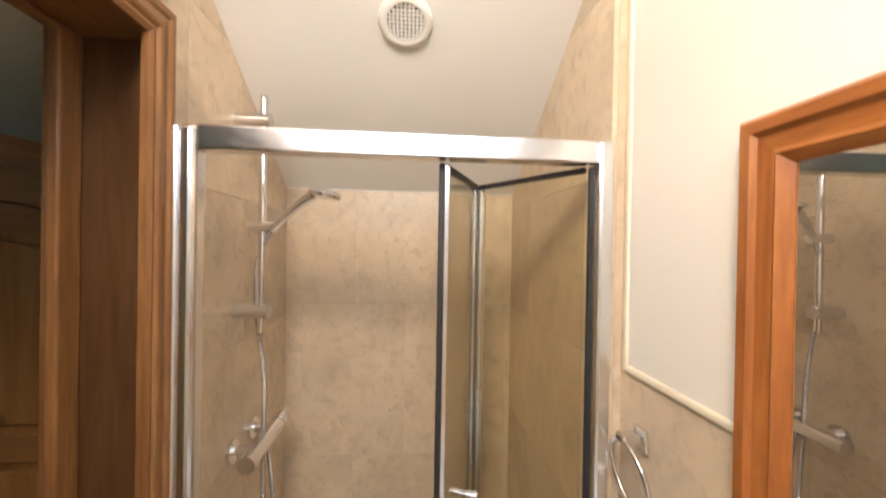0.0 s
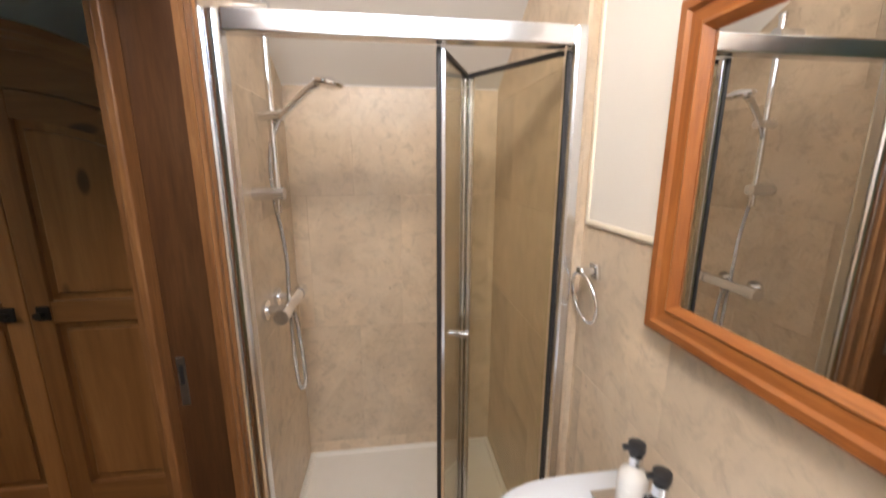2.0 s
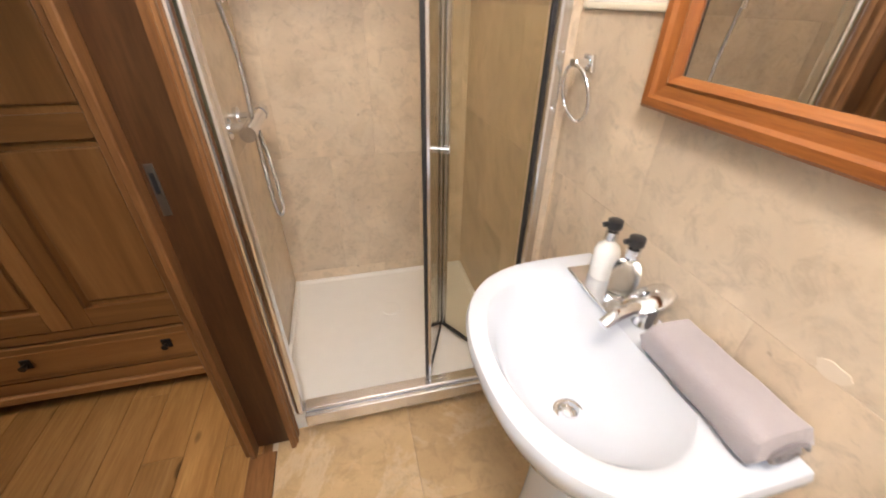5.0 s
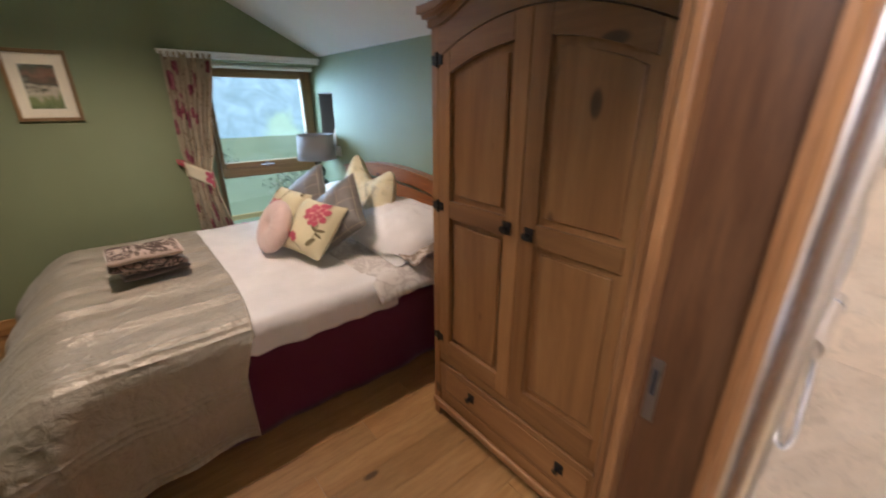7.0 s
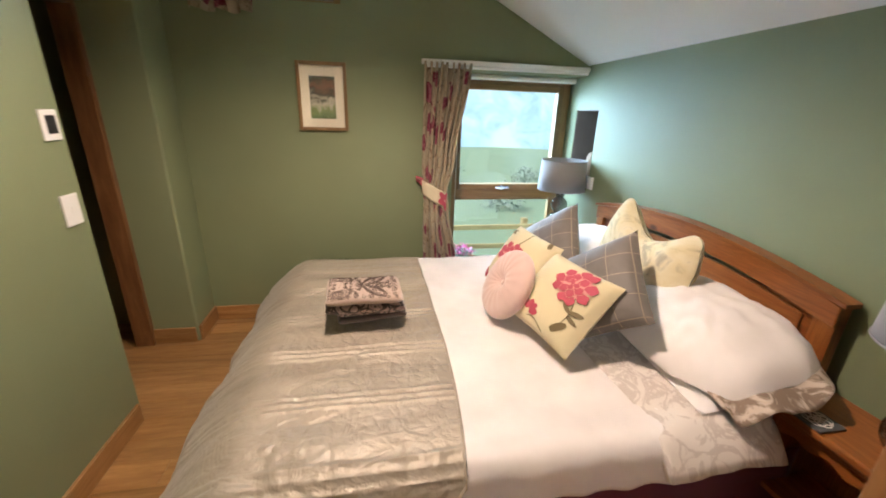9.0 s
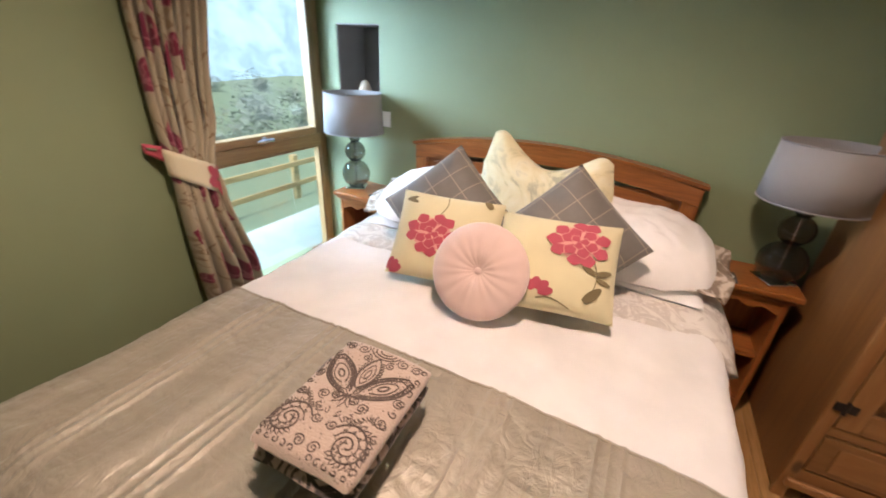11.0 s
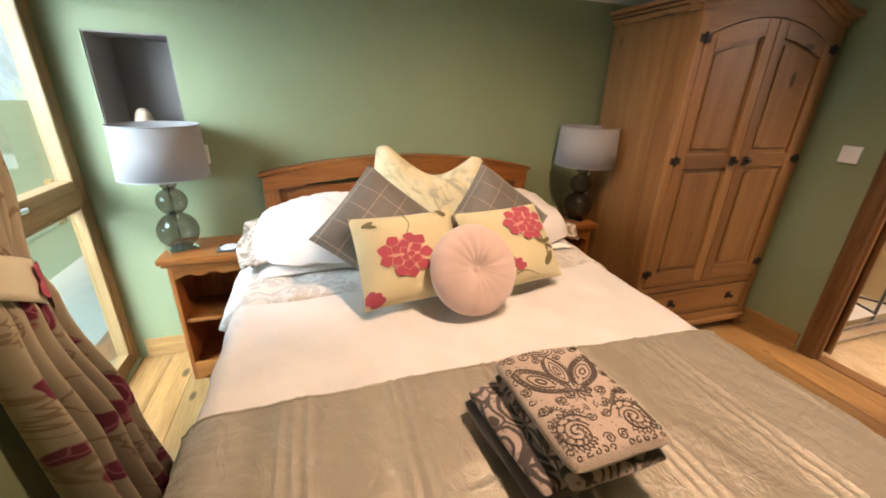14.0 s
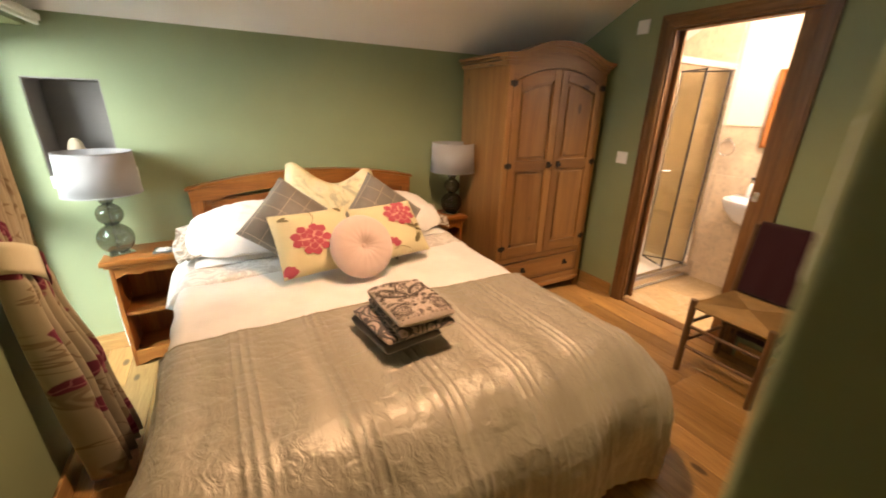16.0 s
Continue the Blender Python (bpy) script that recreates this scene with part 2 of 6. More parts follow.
def box(bm, x0, y0, z0, x1, y1, z1, bevel=0.0, seg=2):
    vs = bmesh.ops.create_cube(bm, size=1.0)["verts"]
    for v in vs:
        v.co = Vector(((x0 + x1) / 2 + v.co.x * (x1 - x0), (y0 + y1) / 2 + v.co.y * (y1 - y0), (z0 + z1) / 2 + v.co.z * (z1 - z0)))
    if bevel:
        es = list({e for v in vs for e in v.link_edges})
        bmesh.ops.bevel(bm, geom=es, offset=bevel, segments=seg, affect="EDGES", profile=0.5)
    return bm


def cube(*a, **k):
    return box(bm_new(), *a, **k)


def surface(bm, f, nu, nv, close_u=False, close_v=False):
    """A grid of faces over f(u, v), u and v from 0 to 1."""
    g = [[bm.verts.new(f(i / nu, j / nv)) for j in range(nv + (not close_v))] for i in range(nu + (not close_u))]
    for i in range(nu):
        for j in range(nv):
            a, b = g[i], g[(i + 1) % len(g)]
            q = (a[j], b[j], b[(j + 1) % len(b)], a[(j + 1) % len(a)])
            if len(set(q)) == 4:
                bm.faces.new(q)
    return g


def lathe(bm, x, y, prof, seg=28):
    """prof: (radius, z) from the bottom up; the ends are closed."""
    rings = [[bm.verts.new((x + r * math.cos(2 * math.pi * k / seg), y + r * math.sin(2 * math.pi * k / seg), z)) for k in range(seg)] for r, z in prof]
    for a, b in zip(rings, rings[1:]):
        for k in range(seg):
            bm.faces.new((a[k], a[(k + 1) % seg], b[(k + 1) % seg], b[k]))
    bm.faces.new(rings[0][::-1])
    bm.faces.new(rings[-1])
    return bm


def tube(bm, pts, r, seg=10, r1=None):
    pts = [Vector(p) for p in pts]
    rings, side = [], None
    for i, p in enumerate(pts):
        d = (pts[min(i + 1, len(pts) - 1)] - pts[max(i - 1, 0)]).normalized()
        if side is None:
            side = d.orthogonal().normalized()
        side = (side - d * side.dot(d)).normalized()
        up = d.cross(side)
        rr = r if r1 is None else r + (r1 - r) * i / (len(pts) - 1)
        rings.append([bm.verts.new(p + rr * (math.cos(2 * math.pi * k / seg) * side + math.sin(2 * math.pi * k / seg) * up)) for k in range(seg)])
    for a, b in zip(rings, rings[1:]):
        for k in range(seg):
            bm.faces.new((a[k], a[(k + 1) % seg], b[(k + 1) % seg], b[k]))
    bm.faces.new(rings[0][::-1])
    bm.faces.new(rings[-1])
    return bm


def prism(bm, pts, axis, a, b, bevel=0.0):
    """A flat outline (list of pairs) drawn out from a to b along an axis; the pairs are the other two axes in order."""
    def at(p, w):
        return {"x": (w, p[0], p[1]), "y": (p[0], w, p[1]), "z": (p[0], p[1], w)}[axis]
    lo, hi = [bm.verts.new(at(p, a)) for p in pts], [bm.verts.new(at(p, b)) for p in pts]
    n = len(pts)
    fs = [bm.faces.new(lo), bm.faces.new(hi[::-1])]
    for i in range(n):
        fs.append(bm.faces.new((lo[i], hi[i], hi[(i + 1) % n], lo[(i + 1) % n])))
    if bevel:
        es = [e for f in fs[:2] for e in f.edges]
        bmesh.ops.bevel(bm, geom=es, offset=bevel, segments=2, affect="EDGES", profile=0.5)
    return bm


def spline(pts, n=8):
    """A smooth line through the points."""
    p = [Vector(q) for q in pts]
    p = [2 * p[0] - p[1]] + p + [2 * p[-1] - p[-2]]
    out = []
    for i in range(1, len(p) - 2):
        for k in range(n):
            t = k / n
            out.append(0.5 * ((2 * p[i]) + (p[i + 1] - p[i - 1]) * t + (2 * p[i - 1] - 5 * p[i] + 4 * p[i + 1] - p[i + 2]) * t * t
                              + (3 * p[i] - p[i - 1] - 3 * p[i + 1] + p[i + 2]) * t ** 3))
    return out + [p[-2]]


def world_place(ob):
    v = Vector((0, 0, 0))
    while ob:
        v += ob.location
        ob = ob.parent
    return v


def part(name, bm, material, parent=None, label="", smooth=False, thick=0.0):
    """Links a bmesh, drawn in world metres, as one mesh object under a thing or a part."""
    if parent:
        bmesh.ops.translate(bm, vec=-world_place(parent), verts=bm.verts)
    bmesh.ops.recalc_face_normals(bm, faces=bm.faces)
    me = bpy.data.meshes.new(name)
    for f in bm.faces:
        f.smooth = smooth
    bm.to_mesh(me)
    bm.free()
    me.materials.append(material)
    ob = new(name, me)
    if smooth:
        me.set_sharp_from_angle(angle=radians(50))
    if parent:
        ob.parent = parent
    if thick:
        mod = ob.modifiers.new("thickness", "SOLIDIFY")
        mod.thickness, mod.offset = thick, -1
    if label:
        ob["label"] = label
    return ob


def thing(name, place, label, category, group=""):
    ob = new(name)
    ob.location = place
    ob.empty_display_size = 0.1
    return tagged(ob, label, category, group)


def structure(name, bm, material, label, category, smooth=False):
    return tagged(part(name, bm, material, smooth=smooth), label, category, kind="structure")


def wob(x, y, z=0.0, s=1.0):
    return noise.noise(Vector((x * s, y * s, z * s)))


# ---- the setting ----
NORTH, WEST, SOUTH, EAST = 1.75, -3.95, -0.93, -0.56   # bedroom faces
BATH_W, BATH_E, BATH_N, BATH_S = -0.42, 0.487, 1.64, -1.15
SHOWER_W, SHOWER_E = -0.446, 0.458   # tile faces inside the shower


def bed_ceiling(y):
    return 1.83 + 0.5 * (NORTH - y)


def bath_ceiling(y):
    return 1.838 + 0.63 * (1.62 - y)


TOP = 3.6
# bedroom walls
bm = bm_new()
box(bm, -4.26, NORTH + 0.0, -0.1, -4.03, 2.15, TOP)
box(bm, -4.03, NORTH, -0.1, -3.73, 2.15, 1.06)
box(bm, -4.03, NORTH, 1.54, -3.73, 2.15, TOP)
box(bm, -4.03, 2.02, 1.06, -3.73, 2.15, 1.54)
box(bm, -3.73, NORTH, -0.1, EAST, 2.15, TOP)
structure("wall_north", bm, M_GREEN, "sage green painted plaster wall behind the bed", "wall")
bm = bm_new()
prism(bm, [(-4.022, 1.068), (-4.022, 1.532), (-3.738, 1.532), (-3.738, 1.068)], "y", 1.995, 2.02)
for x0, x1, z0, z1 in ((-4.03, -4.024, 1.06, 1.54), (-3.736, -3.73, 1.06, 1.54), (-4.024, -3.736, 1.06, 1.072), (-4.024, -3.736, 1.534, 1.54)):
    box(bm, x0, 1.756, z0, x1, 2.0, z1)
bmesh.ops.subdivide_edges(bm, edges=list(bm.edges), cuts=6, use_grid_fill=True)
for v in bm.verts:
    if v.co.y > 1.77:
        v.co += Vector((wob(v.co.y, v.co.z, 3, 9), 0, wob(v.co.x, v.co.y, 7, 9))) * 0.008
structure("niche_lining", bm, M_STONE, "rough grey stone lining of the small wall niche", "niche", True)

# west wall with the low window beside the corner and a high window
WY0, WZ1 = 0.80, 1.76
HY0, HY1, HZ0, HZ1 = -0.46, 0.07, 2.09, 2.6
bm = bm_new()
box(bm, -4.45, -1.6, -0.1, WEST, HY0, TOP)
box(bm, -4.45, HY0, -0.1, WEST, HY1, HZ0)
box(bm, -4.45, HY0, HZ1, WEST, HY1, TOP)
box(bm, -4.45, HY1, -0.1, WEST, WY0, TOP)
box(bm, -4.45, WY0, WZ1, WEST, NORTH, TOP)
box(bm, -4.45, WY0, -0.1, -4.15, NORTH, 0.0)
structure("wall_west", bm, M_GREEN, "sage green painted plaster gable wall with two windows", "wall")

# partition with the bathroom doorway
DY0, DY1, DZ = 0.0, 0.76, 1.965
bm = bm_new()
box(bm, EAST, DY1 + 0.06, -0.1, SHOWER_W - 0.0145, 2.15, TOP)
box(bm, EAST, SOUTH - 0.3, -0.1, BATH_W - 0.012, DY0 - 0.02, TOP)
box(bm, EAST, DY0 - 0.02, DZ + 0.02, BATH_W - 0.012, DY1 + 0.06, TOP)
structure("wall_partition", bm, M_GREEN, "sage green painted partition wall with the bathroom doorway", "wall")
# south wall: a rounded end at the entrance passage
PX0, PX1, PZ = -3.66, -2.96, 1.97
bm = bm_new()
r = 0.014
out = [(EAST, SOUTH), (PX1 + r, SOUTH)] + [(PX1 + r - r * math.sin(a), SOUTH - r + r * math.cos(a)) for a in (0.4, 0.8, 1.2)] + [(PX1, SOUTH - r), (PX1, -1.3), (EAST, -1.3)]
prism(bm, out, "z", -0.1, TOP)
structure("wall_south", bm, M_GREEN, "sage green painted wall with a rounded end at the entrance", "wall", True)
bm = bm_new()
out = [(PX0, -1.3), (PX0, SOUTH - r)] + [(PX0 - r + r * math.cos(a), SOUTH - r + r * math.sin(a)) for a in (0.4, 0.8, 1.2)] + [(PX0 - r, SOUTH), (WEST, SOUTH), (WEST, -1.3)]
prism(bm, out, "z", -0.1, TOP)
structure("wall_south_pier", bm, M_GREEN, "sage green painted pier beside the entrance", "wall", True)
structure("wall_over_entrance", cube(PX0, -1.3, PZ, PX1, SOUTH - 0.004, TOP), M_GREEN, "sage green painted wall above the entrance recess", "wall")
# hall behind the camera, plain
bm = bm_new()
box(bm, -4.2, -2.7, -0.1, -2.3, -2.6, 2.5)
box(bm, -4.3, -2.7, -0.1, -4.2, -1.3, 2.5)
box(bm, -2.3, -2.7, -0.1, -2.2, -1.3, 2.5)
box(bm, -4.3, -2.7, 2.4, -2.2, -1.3, 2.5)
structure("hall_walls", bm, M_HALL, "plain painted hall walls beyond the entrance", "wall")

# bathroom walls
bm = bm_new()
box(bm, BATH_E + 0.012, BATH_S - 0.1, -0.1, 0.75, 2.15, TOP)
box(bm, SHOWER_W - 0.014, BATH_N + 0.0145, -0.1, BATH_E + 0.012, 2.15, TOP)
box(bm, EAST, BATH_S - 0.15, -0.1, 0.75, BATH_S, TOP)
structure("bathroom_walls", bm, M_GROUT, "grouted backing walls of the shower room", "wall")
structure("bathroom_wall_paint", cube(BATH_E - 0.002, BATH_S, 1.375, BATH_E + 0.011, 0.815, 3.4), M_CREAM, "warm white painted upper wall above the dado", "wall")
bm = bm_new()
box(bm, BATH_W - 0.011, -1.15, 0.0, BATH_W, DY0 - 0.095, 3.4)
box(bm, BATH_W - 0.011, DY0 - 0.095, DZ + 0.095, BATH_W, 0.835, 3.4)
structure("bathroom_wall_west", bm, M_CREAM, "warm white painted wall round the bathroom doorway", "wall")
structure("bathroom_wall_south", cube(BATH_W, BATH_S, 0.0, BATH_E, BATH_S + 0.01, 3.5), M_CREAM, "warm white painted bathroom wall", "wall")

# ceilings
bm = bm_new()
prism(bm, [(NORTH + 0.3, bed_ceiling(NORTH + 0.3)), (NORTH + 0.3, bed_ceiling(NORTH) + 0.3), (-1.35, bed_ceiling(-1.35) + 0.3), (-1.35, bed_ceiling(-1.35))], "x", -4.5, EAST + 0.05)
tagged(part("ceiling", bm, M_WHITE), "sloping white painted bedroom ceiling", "ceiling", kind="structure")
bm = bm_new()
prism(bm, [(1.8, bath_ceiling(1.8)), (1.8, bath_ceiling(1.8) + 0.2), (-1.3, bath_ceiling(-1.3) + 0.2), (-1.3, bath_ceiling(-1.3))], "x", EAST + 0.06, 0.74)
tagged(part("ceiling_bathroom", bm, M_WHITE), "sloping white painted shower room ceiling", "ceiling", kind="structure")

# floors: backing slabs, the boards and tiles follow at the end of the file
floor = structure("floor", cube(-4.45, -2.7, -0.12, -0.49, 2.1, -0.016), M_TRIMWOOD_Y, "honey oak plank floor of the bedroom", "floor")
floor_bath = structure("floor_bathroom", cube(-0.49, -1.3, -0.12, 0.75, 2.1, -0.012), M_GROUT, "polished travertine tile floor of the shower room", "floor")


def skirting(name, x0, y0, x1, y1, face):
    """A plain oak skirting board along a wall; face: the way it looks."""
    t, h = 0.016, 0.105
    dx, dy = {"n": (0, t), "s": (0, -t), "e": (t, 0), "w": (-t, 0)}[face]
    bm = cube(min(x0, x1, x0 + dx), min(y0, y1, y0 + dy), 0.0, max(x0, x1, x1 + dx), max(y0, y1, y1 + dy), h, bevel=0.004)
    return structure(name, bm, M_SKIRT_X if face in "ns" else M_SKIRT_Y, "honey oak skirting board along the green wall", "skirting")


skirting("baseboard", -4.12, NORTH, EAST - 0.02, NORTH, "s")
skirting("baseboard", WEST, SOUTH + 0.02, WEST, WY0 - 0.02, "e")
skirting("baseboard", PX1 + 0.03, SOUTH, EAST - 0.02, SOUTH, "n")
skirting("baseboard", WEST, SOUTH, PX0 - 0.01, SOUTH, "n")
skirting("baseboard", PX0, -1.19, PX0, SOUTH - 0.012, "e")
skirting("baseboard", EAST, DY1 + 0.1, EAST, NORTH - 0.02, "w")
skirting("baseboard", EAST, SOUTH + 0.02, EAST, DY0 - 0.1, "w")


def architrave(x, face, y0, y1, top, w):
    """Moulded oak casing round a doorway: two uprights and a head."""
    d = thing("door_1_trim" if face < 0 else "door_1_trim_inner", (x, (y0 + y1) / 2, 0), "honey oak moulded architrave round the bathroom doorway", "door trim")
    d["kind"] = "structure"

    def prof(o):
        # offset outwards from the opening and height proud of the wall
        return [(0.008, 0.0), (0.008, 0.012), (0.016, 0.017), (0.022, 0.016), (0.027, 0.021), (w - 0.038, 0.0225), (w - 0.020, 0.019), (w - 0.014, 0.023), (w - 0.003, 0.023), (w, 0.02), (w, 0.0)]
    for name, f in (("upright", lambda o, h, s: (x + face * h, y1 + o - 0.008, (0.0, top + o - 0.008)[s])),
                    ("upright", lambda o, h, s: (x + face * h, y0 - o + 0.008, (0.0, top + o - 0.008)[s])),
                    ("head", lambda o, h, s: (x + face * h, (y0 - o + 0.008, y1 + o - 0.008)[s], top + o - 0.008))):
        bm = bm_new()
        p = prof(0)
        a, b = [bm.verts.new(f(o, h, 0)) for o, h in p], [bm.verts.new(f(o, h, 1)) for o, h in p]
        for i in range(len(p)):
            j = (i + 1) % len(p)
            bm.faces.new((a[i], a[j], b[j], b[i]))
        bm.faces.new(a), bm.faces.new(b[::-1])
        part(name, bm, M_TRIMWOOD if name == "upright" else M_TRIMWOOD_Y, d)
    return d


architrave(EAST, -1, DY0, DY1, DZ, 0.088)
architrave(BATH_W, 1, DY0, DY1, DZ, 0.07)
# split lining with the slot of a sliding door
lining = thing("door_1_lining", (-0.49, DY1, 0), "honey oak split door lining, one jamb coloured as in shade, with a latch slot", "door lining")
lining["kind"] = "structure"
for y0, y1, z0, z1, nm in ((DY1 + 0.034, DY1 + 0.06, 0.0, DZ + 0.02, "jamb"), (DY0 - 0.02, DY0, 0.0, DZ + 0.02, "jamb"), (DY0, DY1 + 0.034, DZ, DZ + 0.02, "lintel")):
    part(nm, cube(EAST, y0, z0, BATH_W, y1, z1), M_LINING_SHADE if y0 > DY0 else M_TRIMWOOD_Y, lining)
for x0, x1 in ((EAST + 0.006, -0.535),):
    part("stop_strip", cube(x0, DY1 - 0.014, 0.0, x1, DY1 + 0.0335, DZ - 0.0005, bevel=0.004), M_TRIMWOOD, lining)
    part("stop_strip", cube(x0, DY0 + 0.0005, DZ - 0.014, x1, DY1 - 0.015, DZ - 0.0005, bevel=0.004), M_TRIMWOOD_Y, lining)
part("strike_plate", cube(-0.527, DY1 + 0.031, 0.945, -0.508, DY1 + 0.0334, 1.07, bevel=0.001), M_STEEL, lining, "polished steel strike plate")
part("strike_slot", cube(-0.522, DY1 + 0.0298, 1.0, -0.513, DY1 + 0.0308, 1.05), M_DARK, lining, "dark latch slot")
leaf = thing("sliding_door", (-0.49, 0.04, 0), "honey oak sliding door pushed back into its wall pocket", "door")
leaf["kind"] = "structure"
part("leaf", cube(-0.512, DY0 - 0.015, 0.008, -0.472, 0.096, DZ - 0.006, bevel=0.004), M_TRIMWOOD, leaf)
part("edge_pull", cube(-0.516, 0.05, 0.965, -0.5125, 0.082, 1.02, bevel=0.002), M_CHROME, leaf, "polished steel flush pull")
bm = cube(-0.56, 0.0, -0.0, -0.47, 0.76, 0.006, bevel=0.002)
structure("threshold", bm, M_TRIMWOOD_Y, "oak threshold strip under the doorway", "threshold")

# entrance frame in the passage
ef = thing("door_2", ((PX0 + PX1) / 2, -1.24, 0), "honey oak door frame of the entrance passage", "door frame")
ef["kind"] = "structure"
part("jamb", cube(PX0, -1.298, 0, PX0 + 0.035, -1.19, PZ - 0.001, bevel=0.004), M_TRIMWOOD, ef)
part("jamb", cube(PX1 - 0.035, -1.298, 0, PX1, -1.19, PZ - 0.001, bevel=0.004), M_TRIMWOOD, ef)
part("lintel", cube(PX0 + 0.035, -1.298, PZ - 0.036, PX1 - 0.035, -1.19, PZ - 0.001, bevel=0.004), M_TRIMWOOD_X, ef)


def window_unit(name, x, y0, y1, z0, z1, label, transom=None):
    w = thing(name, (x, (y0 + y1) / 2, z0), label, "window")
    w["kind"] = "structure"
    fw, d = 0.055, 0.07
    parts = [(y0, y0 + fw, z0, z1, M_WINWOOD), (y1 - fw, y1, z0, z1, M_WINWOOD), (y0 + fw, y1 - fw, z1 - fw, z1, M_WINWOOD_Y), (y0 + fw, y1 - fw, z0, z0 + fw, M_WINWOOD_Y)]
    if transom:
        parts.append((y0 + fw, y1 - fw, transom - 0.035, transom + 0.035, M_WINWOOD_Y))
    for a, b, c, e, mat in parts:
        part("window_frame", cube(x - d / 2, a, c, x + d / 2, b, e, bevel=0.004), mat, w)
    lights = [(z0 + fw, (transom - 0.035) if transom else z1 - fw)] + ([(transom + 0.035, z1 - fw)] if transom else [])
    for k, (a, b) in enumerate(lights):
        sash = 0.045 if (k or not transom) else 0.018
        ya, yb = y0 + fw, y1 - fw
        for q in ((ya, ya + sash, a, b, M_WINWOOD), (yb - sash, yb, a, b, M_WINWOOD), (ya + sash, yb - sash, b - sash, b, M_WINWOOD_Y), (ya + sash, yb - sash, a, a + sash, M_WINWOOD_Y)):
            part("sash", cube(x - 0.02, q[0] + 0.001, q[2] + 0.001, x + 0.045 if sash > 0.02 else x + 0.03, q[1] - 0.001, q[3] - 0.001, bevel=0.005), q[4], w)
        g = part("pane", cube(x - 0.006, ya + sash - 0.006, a + sash - 0.006, x + 0.0, yb - sash + 0.006, b - sash + 0.006), M_PANE, w)
        g.visible_shadow = False
    return w


win = window_unit("window_1", -4.2, WY0 + 0.004, NORTH - 0.004, 0.004, WZ1 - 0.004, "tall oak framed window with an opening upper sash", 0.885)
part("sash_handle", box(cube(-4.16, 1.19, 0.925, -4.135, 1.31, 0.945, bevel=0.006), -4.165, 1.235, 0.915, -4.15, 1.265, 0.955, bevel=0.004), M_ALU, win, "brushed metal sash handle")
window_unit("window_2", -4.2, HY0 + 0.004, HY1 - 0.004, HZ0 + 0.004, HZ1 - 0.004, "small high oak framed window")


# ---- bedroom: the bed ----
BX0, BX1, BY0, BY1 = -3.46, -1.965, -0.21, 1.62


def drape(x0, x1, y0, y1, top, drop_side, drop_foot, rad, head_open=True, nx=90, ny=90, wrinkle=None, hang=None):
    """A cloth laid over a block: flat on top, rolled over the edges and hanging down. Open at the head end (y1)."""
    def f(u, v):
        D = max(drop_side, drop_foot)
        L = D + rad * 0.57
        s = -L + u * (x1 - x0 + 2 * L) + x0
        t = y0 - L + v * (y1 - y0 + L)
        ix0, ix1, iy0 = x0 + rad, x1 - rad, y0 + rad
        cx, cy = min(max(s, ix0), ix1), max(t, iy0)
        ex, ey = s - cx, t - cy
        d = math.hypot(ex, ey)
        if d < 1e-9:
            p = Vector((s, t, top))
            nrm = Vector((0, 0, 1))
            low = 0.0
        else:
            nx_, ny_ = ex / d, ey / d
            d *= max(abs(nx_), abs(ny_))
            lim = drop_side * nx_ * nx_ + drop_foot * ny_ * ny_
            d = d * (rad * 1.57 + lim - rad) / (L + rad)
            a = min(d / rad, math.pi / 2)
            out = rad * math.sin(a)
            down = rad * (1 - math.cos(a)) + max(0.0, d - rad * math.pi / 2)
            p = Vector((cx + nx_ * out, cy + ny_ * out, top - down))
            nrm = Vector((nx_ * math.sin(a), ny_ * math.sin(a), math.cos(a)))
            low = down
            if hang:
                p += Vector((nx_, ny_, 0)) * hang(s, t, low)
        if wrinkle:
            p += nrm * wrinkle(p.x, p.y, p.z, low, s, t)
        return p
    bm = bm_new()
    surface(bm, f, nx, ny)
    return bm


bed = thing("bed", ((BX0 + BX1) / 2, (BY0 + BY1) / 2, 0), "double bed with pine headboard and burgundy valance", "bed")
part("divan_base", cube(BX0 + 0.02, BY0 + 0.02, 0.03, BX1 - 0.02, BY1, 0.45, bevel=0.02), M_BURG, bed)
part("mattress", cube(BX0, BY0, 0.45, BX1, BY1, 0.585, bevel=0.05, seg=4), M_SHEET, bed, "white covered mattress", True)
# valance: gathered skirt on three sides
per = [(BX0 - 0.01, BY1), (BX0 - 0.01, BY0 - 0.01), (BX1 + 0.012, BY0 - 0.01), (BX1 + 0.012, BY1)]


def along(path, u):
    seg = [(Vector(b) - Vector(a)).length for a, b in zip(path, path[1:])]
    d = u * sum(seg)
    for (a, b), l in zip(zip(path, path[1:]), seg):
        if d <= l + 1e-9:
            t = (Vector(b) - Vector(a)) / l
            return Vector(a) + t * d, Vector((t.y, -t.x))
        d -= l


def valance(u, v):
    p, n = along(per, u)
    k = u * 5.2
    wave = (math.sin(k * 9) * 0.5 + math.sin(k * 23 + 1) * 0.3 + 1.3 * wob(k, v * 0.4, 0, 3)) * 0.018 * v - 0.006
    q = p - n * (wave + 0.012 * v)
    return (q.x, q.y, 0.47 - v * 0.46)


bm = bm_new()
surface(bm, valance, 320, 12)
part("valance", bm, M_BURG, bed, "gathered burgundy valance", True, 0.002)

# headboard
hb = part("headboard", cube(-3.40, 1.70, 0.45, -2.06, 1.715, 0.9), M_ORANGE_X, bed, "orange varnished pine headboard with arched top rail")


